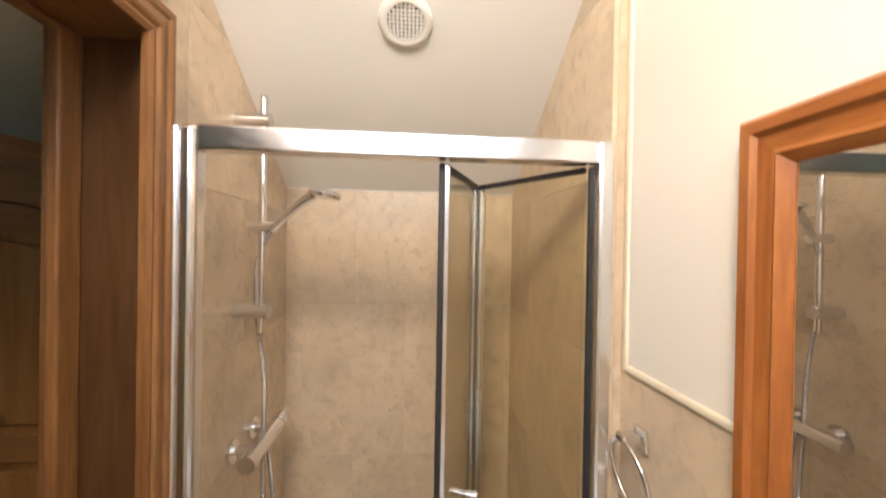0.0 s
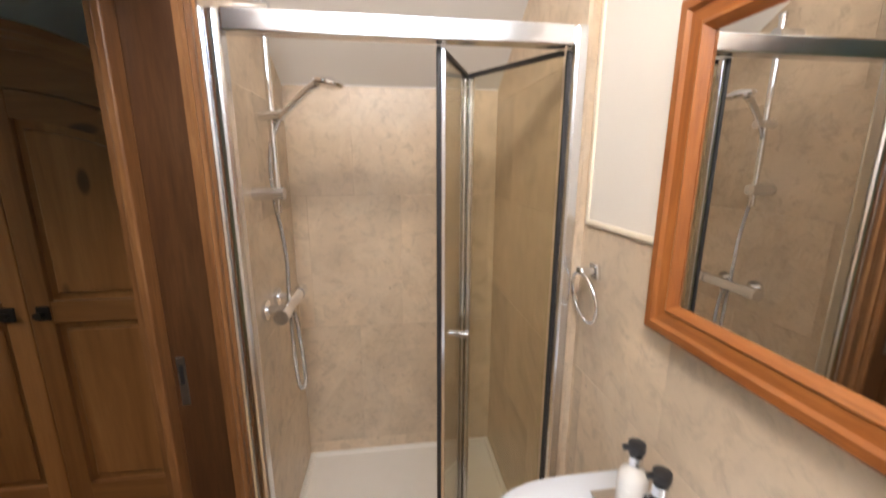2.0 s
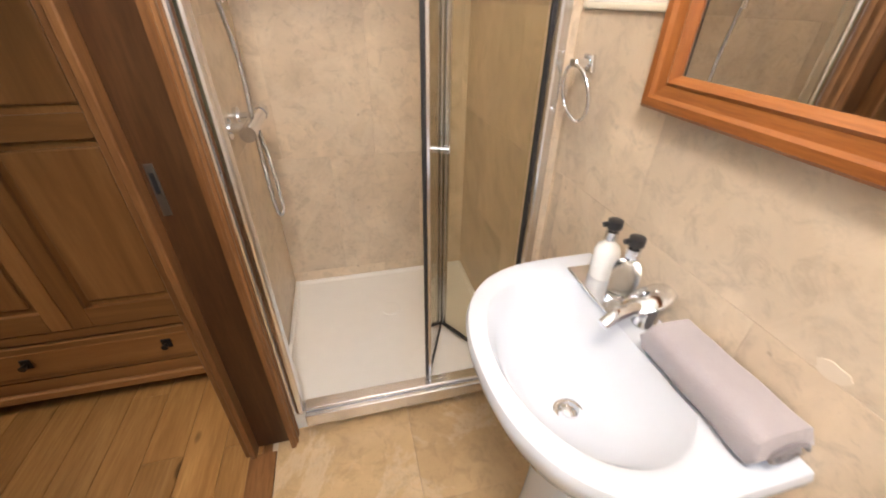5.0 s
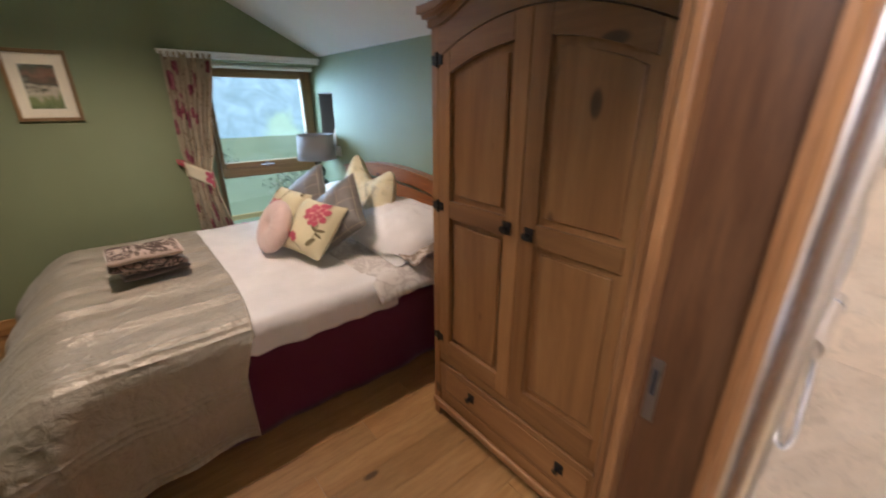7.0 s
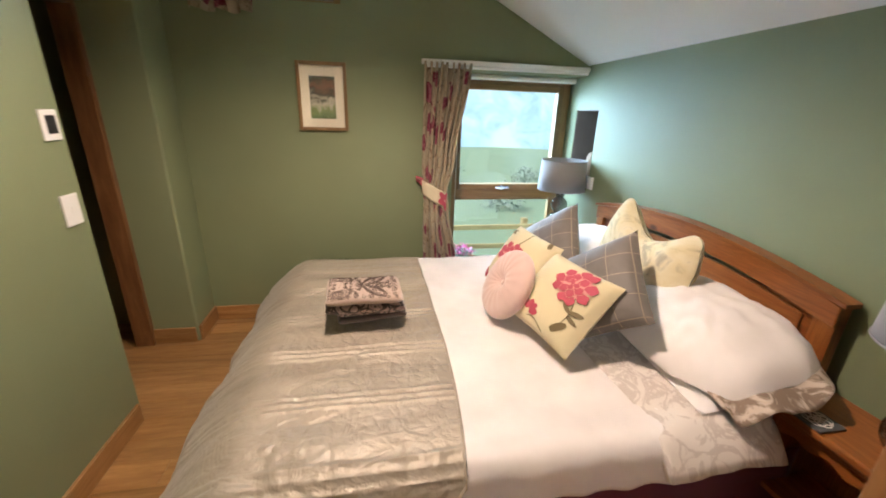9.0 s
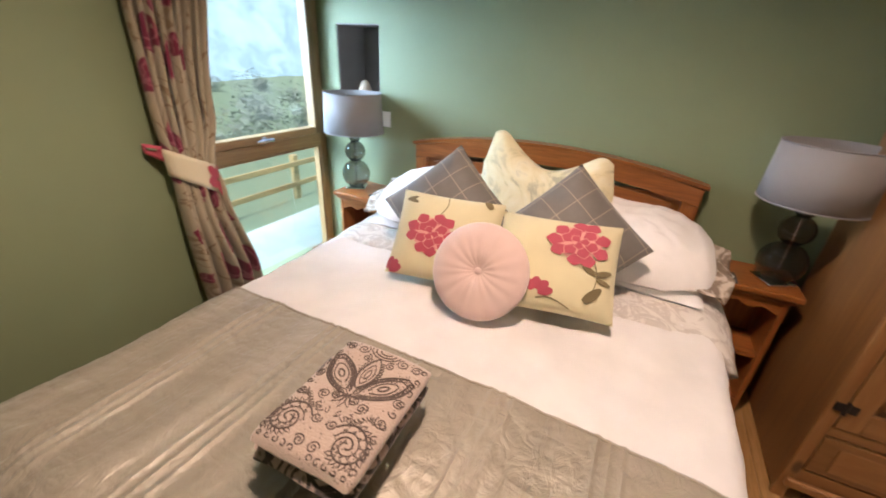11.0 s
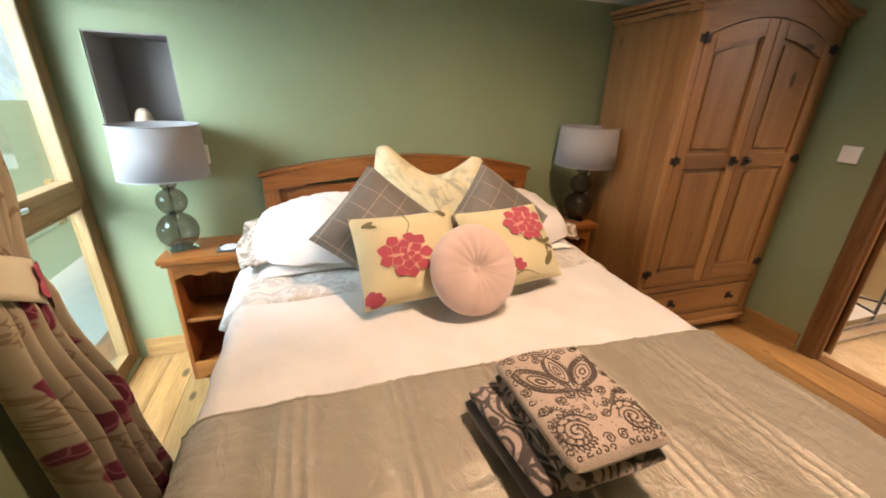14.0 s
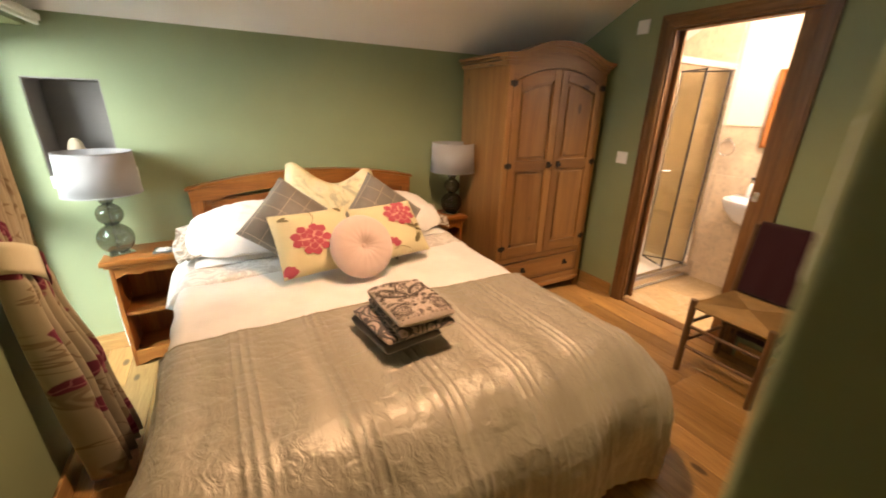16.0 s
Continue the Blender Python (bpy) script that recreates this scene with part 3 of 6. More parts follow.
def arch(x, x0, x1, z0, rise):
    t = (x - x0) / (x1 - x0)
    return z0 + rise * (1 - (2 * t - 1) ** 2)


xs = [-3.44 + 1.42 * i / 24 for i in range(25)]
bm = prism(bm_new(), [(x, arch(x, -3.44, -2.02, 0.948, 0.08)) for x in xs] + [(x, arch(x, -3.44, -2.02, 0.872, 0.075)) for x in xs[::-1]], "y", 1.672, 1.724, 0.005)
part("top_rail", bm, M_ORANGE_X, hb)
for x0, x1 in ((-3.44, -3.37), (-2.09, -2.02)):
    part("post", cube(x0, 1.68, 0.03, x1, 1.722, 0.9, bevel=0.004), M_ORANGE, hb)
xs2 = [-3.33 + 1.2 * i / 20 for i in range(21)]
bm = prism(bm_new(), [(x, arch(x, -3.44, -2.02, 0.845, 0.075)) for x in xs2] + [(-2.13, 0.5), (-3.33, 0.5)], "y", 1.688, 1.7, 0.006)
part("panel", bm, M_ORANGE_X, hb)
part("cap", prism(bm_new(), [(x, arch(x, -3.455, -2.005, 0.965, 0.08)) for x in [-3.455 + 1.45 * i / 24 for i in range(25)]] + [(x, arch(x, -3.455, -2.005, 0.9485, 0.08)) for x in [-3.455 + 1.45 * i / 24 for i in range(25)][::-1]], "y", 1.664, 1.732, 0.004), M_ORANGE_X, hb)


# duvet
def duvet_wrinkle(x, y, z, low, s, t):
    w = 0.012 * wob(x, y, 0, 3.1) + 0.006 * wob(x, y, 2, 9) + 0.004 * abs(wob(x * 0.6 + y, y - x * 0.5, 5, 8))
    if y < 0.44:
        w -= 0.016
    if low > 0.04:
        w += 0.02 * wob(x * 0.2 + y, z * 0.3, 4, 9) * min(low / 0.15, 1)
    return w


bm = drape(-3.525, -1.90, -0.20, 1.16, 0.608, 0.145, 0.145, 0.06, wrinkle=duvet_wrinkle, nx=110, ny=100)
duvet = thing("duvet", (-2.71, 0.5, 0.6), "white cotton duvet spread over the bed with a printed turned edge", "duvet")
part("cover", bm, M_LINEN, duvet, smooth=True, thick=0.03)
n = Nodes("printed_cotton", 0.85, spec=0.25)
pr = n.noise(9, 5, 0.6, distort=2.0)
n.colour(n.mix(n.ramp(pr, [(0.46, n.grey(0)), (0.5, n.grey(1)), (0.56, n.grey(1)), (0.6, n.grey(0))]), (0.72, 0.67, 0.61), (0.58, 0.52, 0.47))).bump(n.noise(20, 4), 0.25, 0.006)
M_PRINT = n.m


bm = bm_new()


def turned(u, v):
    x = -3.575 + u * 1.73
    y = 1.045 + v * 0.385
    e = max(0.0, abs(x + 2.71) - 0.75)
    z = 0.632 - e * e * 7 - 0.016 * (1 - v) ** 2 + 0.014 * wob(x, y, 3, 6) + 0.009 * wob(x, y, 5, 15)
    return (x, y + 0.012 * wob(x, 1, 1, 5), z)


surface(bm, turned, 110, 26)
part("turned_edge", bm, M_PRINT, duvet, "printed beige reverse of the duvet", True, 0.03)

# grey satin throw over the foot of the bed
n = Nodes("grey_satin", 0.38, spec=0.6)
band = n.noise(3.0, 3, src=n.mapped((2.2, 0.15, 1)))
crease = n.mix(0.42, n.noise(3.4, 3, 0.5, n.mapped((1.9, 0.7, 1)), 1.0), n.noise(8, 3, 0.5, n.mapped((0.8, 1.5, 1)), 1.4))
crease = n.mix(0.27, crease, n.noise(24, 3, 0.55, n.mapped((1.0, 0.6, 1)), 1.8))
n.colour(n.mix(n.ramp(band, [(0.35, n.grey(0)), (0.65, n.grey(1))]), (0.33, 0.285, 0.215), (0.44, 0.385, 0.30)))
n.bump(n.mix(0.02, crease, n.noise(320, 2)), 0.75, 0.03)
n.roughness(n.noise(6, 4), 0.38, 0.53)
n.b.inputs["Sheen Weight"].default_value = 0.25
n.b.inputs["Metallic"].default_value = 0.25
M_SATIN = n.m


def pin_tucks(s, t):
    """Groups of three raised stitched ridges running down the bed."""
    q = s + 2.71 + 0.008 * wob(s, t, 4, 2.2)
    return sum(math.exp(-(((q + d + 0.135) % 0.27 - 0.135) / 0.0055) ** 2) for d in (0.0, 0.03, 0.06))


def satin_wrinkle(x, y, z, low, s, t):
    w = 0.018 + 0.009 * wob(x, y, 1, 3) + 0.006 * wob(x * 2.6, y * 0.7, 2, 4)
    w += 0.005 * pin_tucks(s, t)
    w -= 0.003 * (1 - abs(wob(s * 1.3 + 0.4 * t, t * 0.8, 5, 8))) ** 6 + 0.002 * (1 - abs(wob(s - 0.5 * t, t * 1.4, 9, 13))) ** 6
    if low > 0.02:
        k = min(low / 0.12, 1)
        w += k * (0.007 * wob(s * 2.2, t * 0.35, 2, 12) + 0.003 * wob(s * 2.0, t * 0.5, 7, 24)) if t < -0.2 else k * 0.005 * wob(s, t * 1.6, 3, 5)
    return w


def satin_hang(s, t, low):
    k = min(low / 0.45, 1.0)
    foot = min(max((0.02 - t) / 0.35, 0.0), 1.0)
    return 0.185 * foot * (1 - math.exp(-low / 0.11)) + k * (0.03 + 0.03 * math.sin(s * 13 + 1.0 + 2 * wob(s, t, 0, 2)) * (t < BY0) + 0.018 * math.sin(t * 12) + 0.02 * wob(s, t, 3, 6))


bm = drape(-3.525, -1.90, -0.21, 0.497, 0.603, 0.50, 0.50, 0.075, wrinkle=satin_wrinkle, hang=satin_hang, nx=460, ny=190)
for v in bm.verts:
    k = min(max((v.co.x + 2.5) / 0.6, 0.0), 1.0)
    j = min(max((v.co.y - 0.1) / 0.4, 0.0), 1.0)
    v.co.y -= k * k * 0.045 * j + (0.06 * j if v.co.z < 0.56 and v.co.x > -2.5 else 0.0) * min(1.0, (0.6 - v.co.z) / 0.2)
throw = thing("bed_throw", (-2.71, 0.15, 0.6), "grey-gold satin bedspread with pin-tuck stripes over the bed foot", "bedspread")
bm.verts.ensure_lookup_table()
hem = [bm.verts[i * 191 + 190].co.copy() for i in range(0, 461, 2)]
part("cover", bm, M_SATIN, throw, smooth=True, thick=0.006)
part("hem", tube(bm_new(), hem, 0.0045, 8), M_SATIN, throw, "rolled satin hem", True)


# ---- pillows and cushions ----
def cushion_front(u, v, w, h, puff, pinch=0.06, sag=0.0, corner=3.2, power=0.55):
    """Half of a cushion: u, v from 0 to 1 over its face; returns local x, z and depth."""
    a, b = 2 * u - 1, 2 * v - 1
    ex = 1 - pinch * (1 - b * b)
    ez = 1 - pinch * (1 - a * a)
    fall = max(0.0, (1 - abs(a) ** corner)) ** power * max(0.0, (1 - abs(b) ** corner)) ** power
    return Vector((a * w / 2 * ex, 0, b * h / 2 * ez + sag * (a * a) * h)), puff * fall


def cushion(bm, m, w, h, puff, pinch=0.06, sag=0.0, seed=0, rough=0.006, n=26, back=1.0, corner=3.2, power=0.55):
    for side in (-1, 1):
        def f(u, v):
            p, d = cushion_front(u, v, w, h, puff, pinch, sag, corner, power)
            k = d / puff
            d += rough * wob(p.x, p.z, seed + side, 9) * k + 0.5 * rough * wob(p.x, p.z, seed + 5, 24) * k
            return m @ Vector((p.x, side * d * (1 if side < 0 else back), p.z))
        surface(bm, f, n, n)
    bmesh.ops.remove_doubles(bm, verts=bm.verts, dist=0.0015)
    return bm


def put_cushion(name, m, w, h, puff, mat, label, category, group="", **k):
    t = thing(name, m.translation, label, category, group)
    part("cover", cushion(bm_new(), m, w, h, puff, **k), mat, t, smooth=True)
    return t


# sleeping pillows: a stack on each side, flat with a lace band
n = Nodes("taupe_printed_cotton", 0.85, spec=0.25)
n.colour(n.mix(n.ramp(n.noise(14, 4, 0.6, distort=1.5), [(0.45, n.grey(0)), (0.55, n.grey(1))]), (0.58, 0.50, 0.42), (0.26, 0.20, 0.15))).bump(n.noise(20, 4), 0.3, 0.006)
M_BAND = n.m
PIL = "pillows at the head of the bed"
for cx, tilt, top in ((-3.10, 4, 0.73), (-2.31, -4, 0.73)):
    m = pose(cx, 1.44, 0.66, -84, 0, tilt)
    put_cushion("pillow", m, 0.72, 0.42, 0.06, M_SHEET, "white cotton pillow lying flat on the mattress", "pillow", PIL, pinch=0.03, seed=cx)
    out = 1 if cx > -2.7 else -1
    p = thing("pillow", (cx, 1.43, top), "plump white pillow with a printed band at its open end", "pillow", PIL)

    def plump(a, r, up):
        """Rounded pillow: a goes round its edge, r from the middle outwards."""
        c, q = math.cos(a), math.sin(a)
        ex, ey = math.copysign(abs(c) ** 0.58, c), math.copysign(abs(q) ** 0.58, q)
        x, y = 0.375 * r * ex, 0.235 * r * ey
        crease = 0.018 * wob(x * 0.6, y, cx, 13) * r + 0.011 * wob(x, y, cx + 4, 6) + 0.009 * wob(x * 0.5 + y, y * 0.4 - x, cx, 24)
        base = 0.738 + 0.20 * (y + 0.10) - 0.025 * max(0.0, x * out / 0.4) ** 2 - 0.035 * max(0.0, -y / 0.245) ** 2
        tall = (0.112 if up else -0.055) * max(0.0, 1 - r ** 2.6) ** 0.62
        return Vector((cx + x + 0.006 * wob(y, r, cx, 9), 1.43 + y + 0.3 * (cx + 2.705) * x * 0.15 + 0.008 * wob(x, r, cx, 8), base + tall + crease))

    bm = bm_new()
    for up in (True, False):
        surface(bm, lambda u, v: plump(2 * math.pi * u, 1 - v, up), 96, 22, close_u=True)
    bmesh.ops.remove_doubles(bm, verts=bm.verts, dist=0.0012)
    part("cover", bm, M_LINEN, p, smooth=True)

    def band(u, v):
        """Loose open end of the pillowcase at the outer side."""
        a = (-0.78 + 1.4 * u) if out > 0 else (math.pi + 0.78 - 1.4 * u)
        e = plump(a, 1.0, True)
        return e + Vector((out * (0.075 * v - 0.012), -0.012 * v * math.sin(9 * u), -0.022 * v * (1 + 0.8 * math.sin(17 * u + cx)) + 0.006 * (1 - v)))

    bm = bm_new()
    surface(bm, band, 40, 6)
    part("border_band", bm, M_BAND, p, "printed taupe border band", True, 0.004)

n = Nodes("cream_marbled_cotton", 0.85, spec=0.25)
c = n.noise(5, 4, 0.55, distort=2.5)
n.colour(n.ramp(c, [(0.35, (0.42, 0.38, 0.26)), (0.45, (0.66, 0.58, 0.36)), (0.6, (0.70, 0.64, 0.45)), (0.7, (0.45, 0.42, 0.32))])).bump(n.noise(20, 4), 0.2, 0.006)
M_MARBLE = n.m
# tall cream pillow standing with dog-eared corners
bm = bm_new()
m = pose(-2.65, 1.425, 0.83, -16, 0, 0)
for side in (-1, 1):
    def eared(u, v):
        p, d = cushion_front(u, v, 0.60, 0.44, 0.085, 0.03)
        a = 2 * u - 1
        lift = (abs(a) ** 1.6 * 0.165 - 0.06) * v + 0.034 * v * -a
        p.x *= 1 - 0.12 * max(0.0, v - 0.72) / 0.28
        p.z -= 0.075 * (max(0.0, abs(a) - 0.7) / 0.3) ** 2 * v
        return m @ Vector((p.x, side * (d + 0.004) + 0.004 * wob(p.x, p.z, side, 9), p.z + lift))
    surface(bm, eared, 28, 28)
bmesh.ops.remove_doubles(bm, verts=bm.verts, dist=0.0015)
t = thing("pillow", m.translation, "cream marbled pillow standing against the headboard", "pillow", "cushions on the bed")
part("cover", bm, M_MARBLE, t, smooth=True)

# grey checked cushions set on their corner
n = Nodes("grey_check_fabric", 0.55, spec=0.4)
sep = n.t.nodes.new("ShaderNodeSeparateXYZ")
n.link(n.co, sep.inputs[0])


def stripe(n, sock, size, width):
    a = n.t.nodes.new("ShaderNodeMath")
    a.operation, a.inputs[1].default_value = "PINGPONG", size / 2
    n.link(sock, a.inputs[0])
    b = n.t.nodes.new("ShaderNodeMath")
    b.operation, b.inputs[1].default_value = "LESS_THAN", width / 2
    n.link(a.outputs[0], b.inputs[0])
    return b.outputs[0]


g = n.t.nodes.new("ShaderNodeMath")
g.operation = "MAXIMUM"
n.link(stripe(n, sep.outputs["X"], 0.088, 0.0035), g.inputs[0])
n.link(stripe(n, sep.outputs["Z"], 0.088, 0.0035), g.inputs[1])
n.colour(n.mix(g.outputs[0], n.mix(n.noise(30, 3), (0.12, 0.105, 0.088), (0.16, 0.14, 0.12)), (0.30, 0.24, 0.18))).bump(n.noise(14, 4), 0.3, 0.006)
n.b.inputs["Sheen Weight"].default_value = 0.4
M_CHECK = n.m


def check_cushion(x, y, z, lean, turn):
    t = new("cushion")
    tagged(t, "grey checked satin cushion standing on its corner", "cushion", "cushions on the bed")
    bm = cushion(bm_new(), Matrix.Identity(4), 0.40, 0.40, 0.07, pinch=0.05, seed=x)
    part("cover", bm, M_CHECK, t, smooth=True)
    t.matrix_basis = pose(x, y, z, -lean, 0, turn) @ pose(0, 0, 0, 0, 45, 0)
    return t


check_cushion(-2.955, 1.115, 0.838, 34, 9)
check_cushion(-2.455, 1.11, 0.835, 33, 11)

# flowered cushions with printed blooms
M_YELLOW = cloth("pale_yellow_cotton", (0.66, 0.58, 0.36), 0.85)
M_BLOOM = plain("raspberry_print", (0.46, 0.075, 0.105), 0.8, 0, 0.25)
M_BLOOMLINE = plain("pale_pink_print", (0.68, 0.33, 0.28), 0.8)
M_STEM = plain("olive_brown_print", (0.17, 0.13, 0.06), 0.8)


def on_cushion(m, w, h, puff, pinch, lift):
    def f(u, v):
        u, v = min(max(u, 0.005), 0.995), min(max(v, 0.005), 0.995)
        p, d = cushion_front(u, v, w, h, puff, pinch)
        return m @ Vector((p.x, -(d + lift - 0.004), p.z))
    return f


def petal(bm, f, cu, cv, ang, r0, r1, wide, n=10, sharp=False):
    """A rounded petal printed on a surface f(u, v)."""
    rows = []
    for i in range(n + 1):
        t = i / n
        r = r0 + (r1 - r0) * t
        half = wide * math.sin(math.pi * min(0.16 + t * 0.78, 1)) ** 0.7
        if sharp:
            half = wide * min((0.25 + t * 1.25), 1.0, ((1.0 - t) / 0.36) ** 0.75 if t > 0.64 else 1.0) * 0.98 + 0.0005
        rows.append([bm.verts.new(f(cu + math.cos(ang) * r - math.sin(ang) * half * s, cv + math.sin(ang) * r + math.cos(ang) * half * s)) for s in (-1, -0.5, 0, 0.5, 1)])
    for a, b in zip(rows, rows[1:]):
        for k in range(4):
            bm.faces.new((a[k], a[k + 1], b[k + 1], b[k]))


def bloom(t, m, w, h, puff, pinch, cu, cv, size, turn=0.0):
    """A double flower: a pale ground with separate petals over it."""
    ground = None
    for ring, (num, a, b, wd, disc_r) in enumerate(((9, 0.46, 1.04, 0.27, 0.74), (6, 0.16, 0.66, 0.22, 0.5), (3, 0.015, 0.32, 0.155, 0.22))):
        f0 = on_cushion(m, w, h, puff, pinch, 0.0085 + 0.0022 * ring)
        line = bm_new()
        rings = [[line.verts.new(f0(cu + size * r * disc_r * math.cos(q * math.pi / 24), cv + size * r * disc_r * math.sin(q * math.pi / 24))) for q in range(48)] for r in (0.02, 0.35, 0.7, 1.0)]
        for i, o in zip(rings, rings[1:]):
            for q in range(48):
                line.faces.new((i[q], i[(q + 1) % 48], o[(q + 1) % 48], o[q]))
        pale = part("bloom" if ring == 0 else "bloom_layer", line, M_BLOOMLINE, ground or t, "raspberry flower print with pale outlines", True)
        ground = ground or pale
        for k in range(num):
            ang, far = turn + 2 * math.pi * (k + 0.5 * ring) / num + 0.12 * math.sin(k * 2.3), b * (1 + 0.05 * math.sin(k * 1.9 + ring))
            if ring:
                bm = bm_new()
                petal(bm, on_cushion(m, w, h, puff, pinch, 0.0090 + 0.0022 * ring), cu, cv, ang, size * a * 0.9, size * (far + 0.025), size * (wd + 0.022), sharp=True)
                part("petal_edge", bm, M_BLOOMLINE, ground, smooth=True)
            bm = bm_new()
            petal(bm, on_cushion(m, w, h, puff, pinch, 0.0098 + 0.0022 * ring), cu, cv, ang, size * a, size * far, size * wd, sharp=True)
            part("petal", bm, M_BLOOM, ground, smooth=True)


def leaf_print(t, m, w, h, puff, pinch, cu, cv, ang, size):
    bm = bm_new()
    f = on_cushion(m, w, h, puff, pinch, 0.0085)
    petal(bm, f, cu, cv, ang, 0, size, size * 0.2)
    part("leaf_print", bm, M_STEM, t, smooth=True)


def stem_print(t, m, w, h, puff, pinch, pts):
    f = on_cushion(m, w, h, puff, pinch, 0.0075)
    bm = tube(bm_new(), [f(u, v) for u, v, _ in spline([(a, b, 0) for a, b in pts], 8)], 0.0016, 5)
    part("stem_print", bm, M_STEM, t, smooth=True)


F = (0.405, 0.335, 0.062, 0.04)
mL = pose(-2.88, 0.95, 0.785, -35, 0, 8)
tL = put_cushion("cushion", mL, F[0], F[1], F[2], M_YELLOW, "pale yellow cushion printed with a raspberry flower", "cushion", "cushions on the bed", pinch=F[3], seed=1, rough=0.003)
bloom(tL, mL, *F, 0.41, 0.5, 0.25)
stem_print(tL, mL, *F, [(0.55, 0.4), (0.66, 0.28), (0.76, 0.16)])
stem_print(tL, mL, *F, [(0.45, 0.72), (0.5, 0.85), (0.48, 0.98)])
for a, b, c, s in ((0.72, 0.16, 0.3, 0.16), (0.72, 0.16, -0.5, 0.13), (0.70, 0.17, 2.6, 0.12), (0.09, 0.88, -0.3, 0.12), (0.08, 0.86, 0.5, 0.12), (0.9, 0.9, 2.2, 0.15)):
    leaf_print(tL, mL, *F, a, b, c, s)
bm = bm_new()
f = on_cushion(mL, *F, 0.008)
for k in range(3):
    petal(bm, f, 0.04, 0.04, 0.3 + k * 0.55, 0.0, 0.14, 0.05)
part("corner_bloom", bm, M_BLOOM, tL, smooth=True)
mR = pose(-2.468, 0.965, 0.788, -42, 0, 11)
tR = put_cushion("cushion", mR, F[0], F[1], F[2], M_YELLOW, "pale yellow cushion printed with a raspberry flower near its corner", "cushion", "cushions on the bed", pinch=F[3], seed=4, rough=0.003)
bloom(tR, mR, *F, 0.66, 0.72, 0.25, 0.3)
stem_print(tR, mR, *F, [(0.78, 0.6), (0.83, 0.4), (0.8, 0.2)])
stem_print(tR, mR, *F, [(0.38, 0.1), (0.5, 0.12), (0.65, 0.05)])
for a, b, c, s in ((0.82, 0.42, 0.4, 0.14), (0.82, 0.42, 2.6, 0.13), (0.83, 0.38, -0.3, 0.12), (0.75, 0.14, 0.9, 0.2)):
    leaf_print(tR, mR, *F, a, b, c, s)
bm = bm_new()
f = on_cushion(mR, *F, 0.008)
for k in range(4):
    petal(bm, f, 0.37, 0.16, 0.2 + k * 0.7, 0.02, 0.14, 0.045)
part("small_bloom", bm, M_BLOOM, tR, smooth=True)

# round pink velvet cushion with a button
ang = radians(40)
rc = thing("round_cushion", (-2.68, 0.815, 0.62), "round pink velvet cushion with a pleated face and button", "cushion", "cushions on the bed")
mC = pose(-2.68, 0.815, 0.772, 90 - 28, 0, 4)


def disc(u, v):
    a = u * 2 * math.pi
    s = v * 2 - 1
    side = 1 if s > 0 else -1
    q = abs(s)
    rr = 0.163 * math.sin((1 - q) * math.pi / 2) ** 0.8
    dome = 0.052 * (1 - min(rr / 0.163, 1.0) ** 4) ** 0.5
    dimple = 0.034 * math.exp(-(rr / 0.035) ** 2)
    pleat = 0.0012 * math.sin(a * 17 + 2 * wob(rr, a, 1, 3)) * min(1, rr / 0.05)
    z = side * max(dome - dimple + pleat, 0.0)
    return mC @ Vector((rr * math.cos(a), rr * math.sin(a), z))


bm = bm_new()
surface(bm, disc, 96, 40, close_u=True)
bmesh.ops.remove_doubles(bm, verts=bm.verts, dist=0.0004)
part("cover", bm, M_PINK, rc, smooth=True)
bm = lathe(bm_new(), 0, 0, [(0.004, 0.012), (0.011, 0.014), (0.014, 0.02), (0.011, 0.026), (0.004, 0.028)], 16)
bmesh.ops.transform(bm, matrix=mC, verts=bm.verts)
part("button", bm, M_PINK, rc, "covered button", True)

# folded patterned throws
n = Nodes("paisley_fleece", 0.95, spec=0.15)
warp = n.t.nodes.new("ShaderNodeVectorMath")
warp.operation = "MULTIPLY_ADD"
nn = n.t.nodes.new("ShaderNodeTexNoise")
nn.inputs["Scale"].default_value = 7
n.link(n.co, nn.inputs["Vector"])
n.link(nn.outputs["Color"], warp.inputs[0])
warp.inputs[1].default_value = (0.07, 0.07, 0.02)
n.link(n.co, warp.inputs[2])
w = warp.outputs[0]
cell = n.voronoi(15, w)
ringp = n.t.nodes.new("ShaderNodeMath")
ringp.operation, ringp.inputs[1].default_value = "PINGPONG", 0.16
n.link(cell, ringp.inputs[0])
lace = n.ramp(ringp.outputs[0], [(0.05, n.grey(1)), (0.07, n.grey(0))])
dots = n.ramp(n.voronoi(85, w), [(0.28, n.grey(1)), (0.36, n.grey(0))])
edge = n.ramp(n.voronoi(15, w, "DISTANCE_TO_EDGE"), [(0.03, n.grey(1)), (0.055, n.grey(0))])
pat = n.mix(1.0, n.mix(1.0, lace, edge, "LIGHTEN"), n.mix(0.55, n.grey(0), dots), "LIGHTEN")
n.colour(n.mix(pat, (0.47, 0.35, 0.30), (0.075, 0.058, 0.052))).bump(n.mix(0.5, n.noise(220, 2), n.noise(18, 3)), 0.6, 0.006)
n.b.inputs["Sheen Weight"].default_value = 0.5
M_PAISLEY = n.m


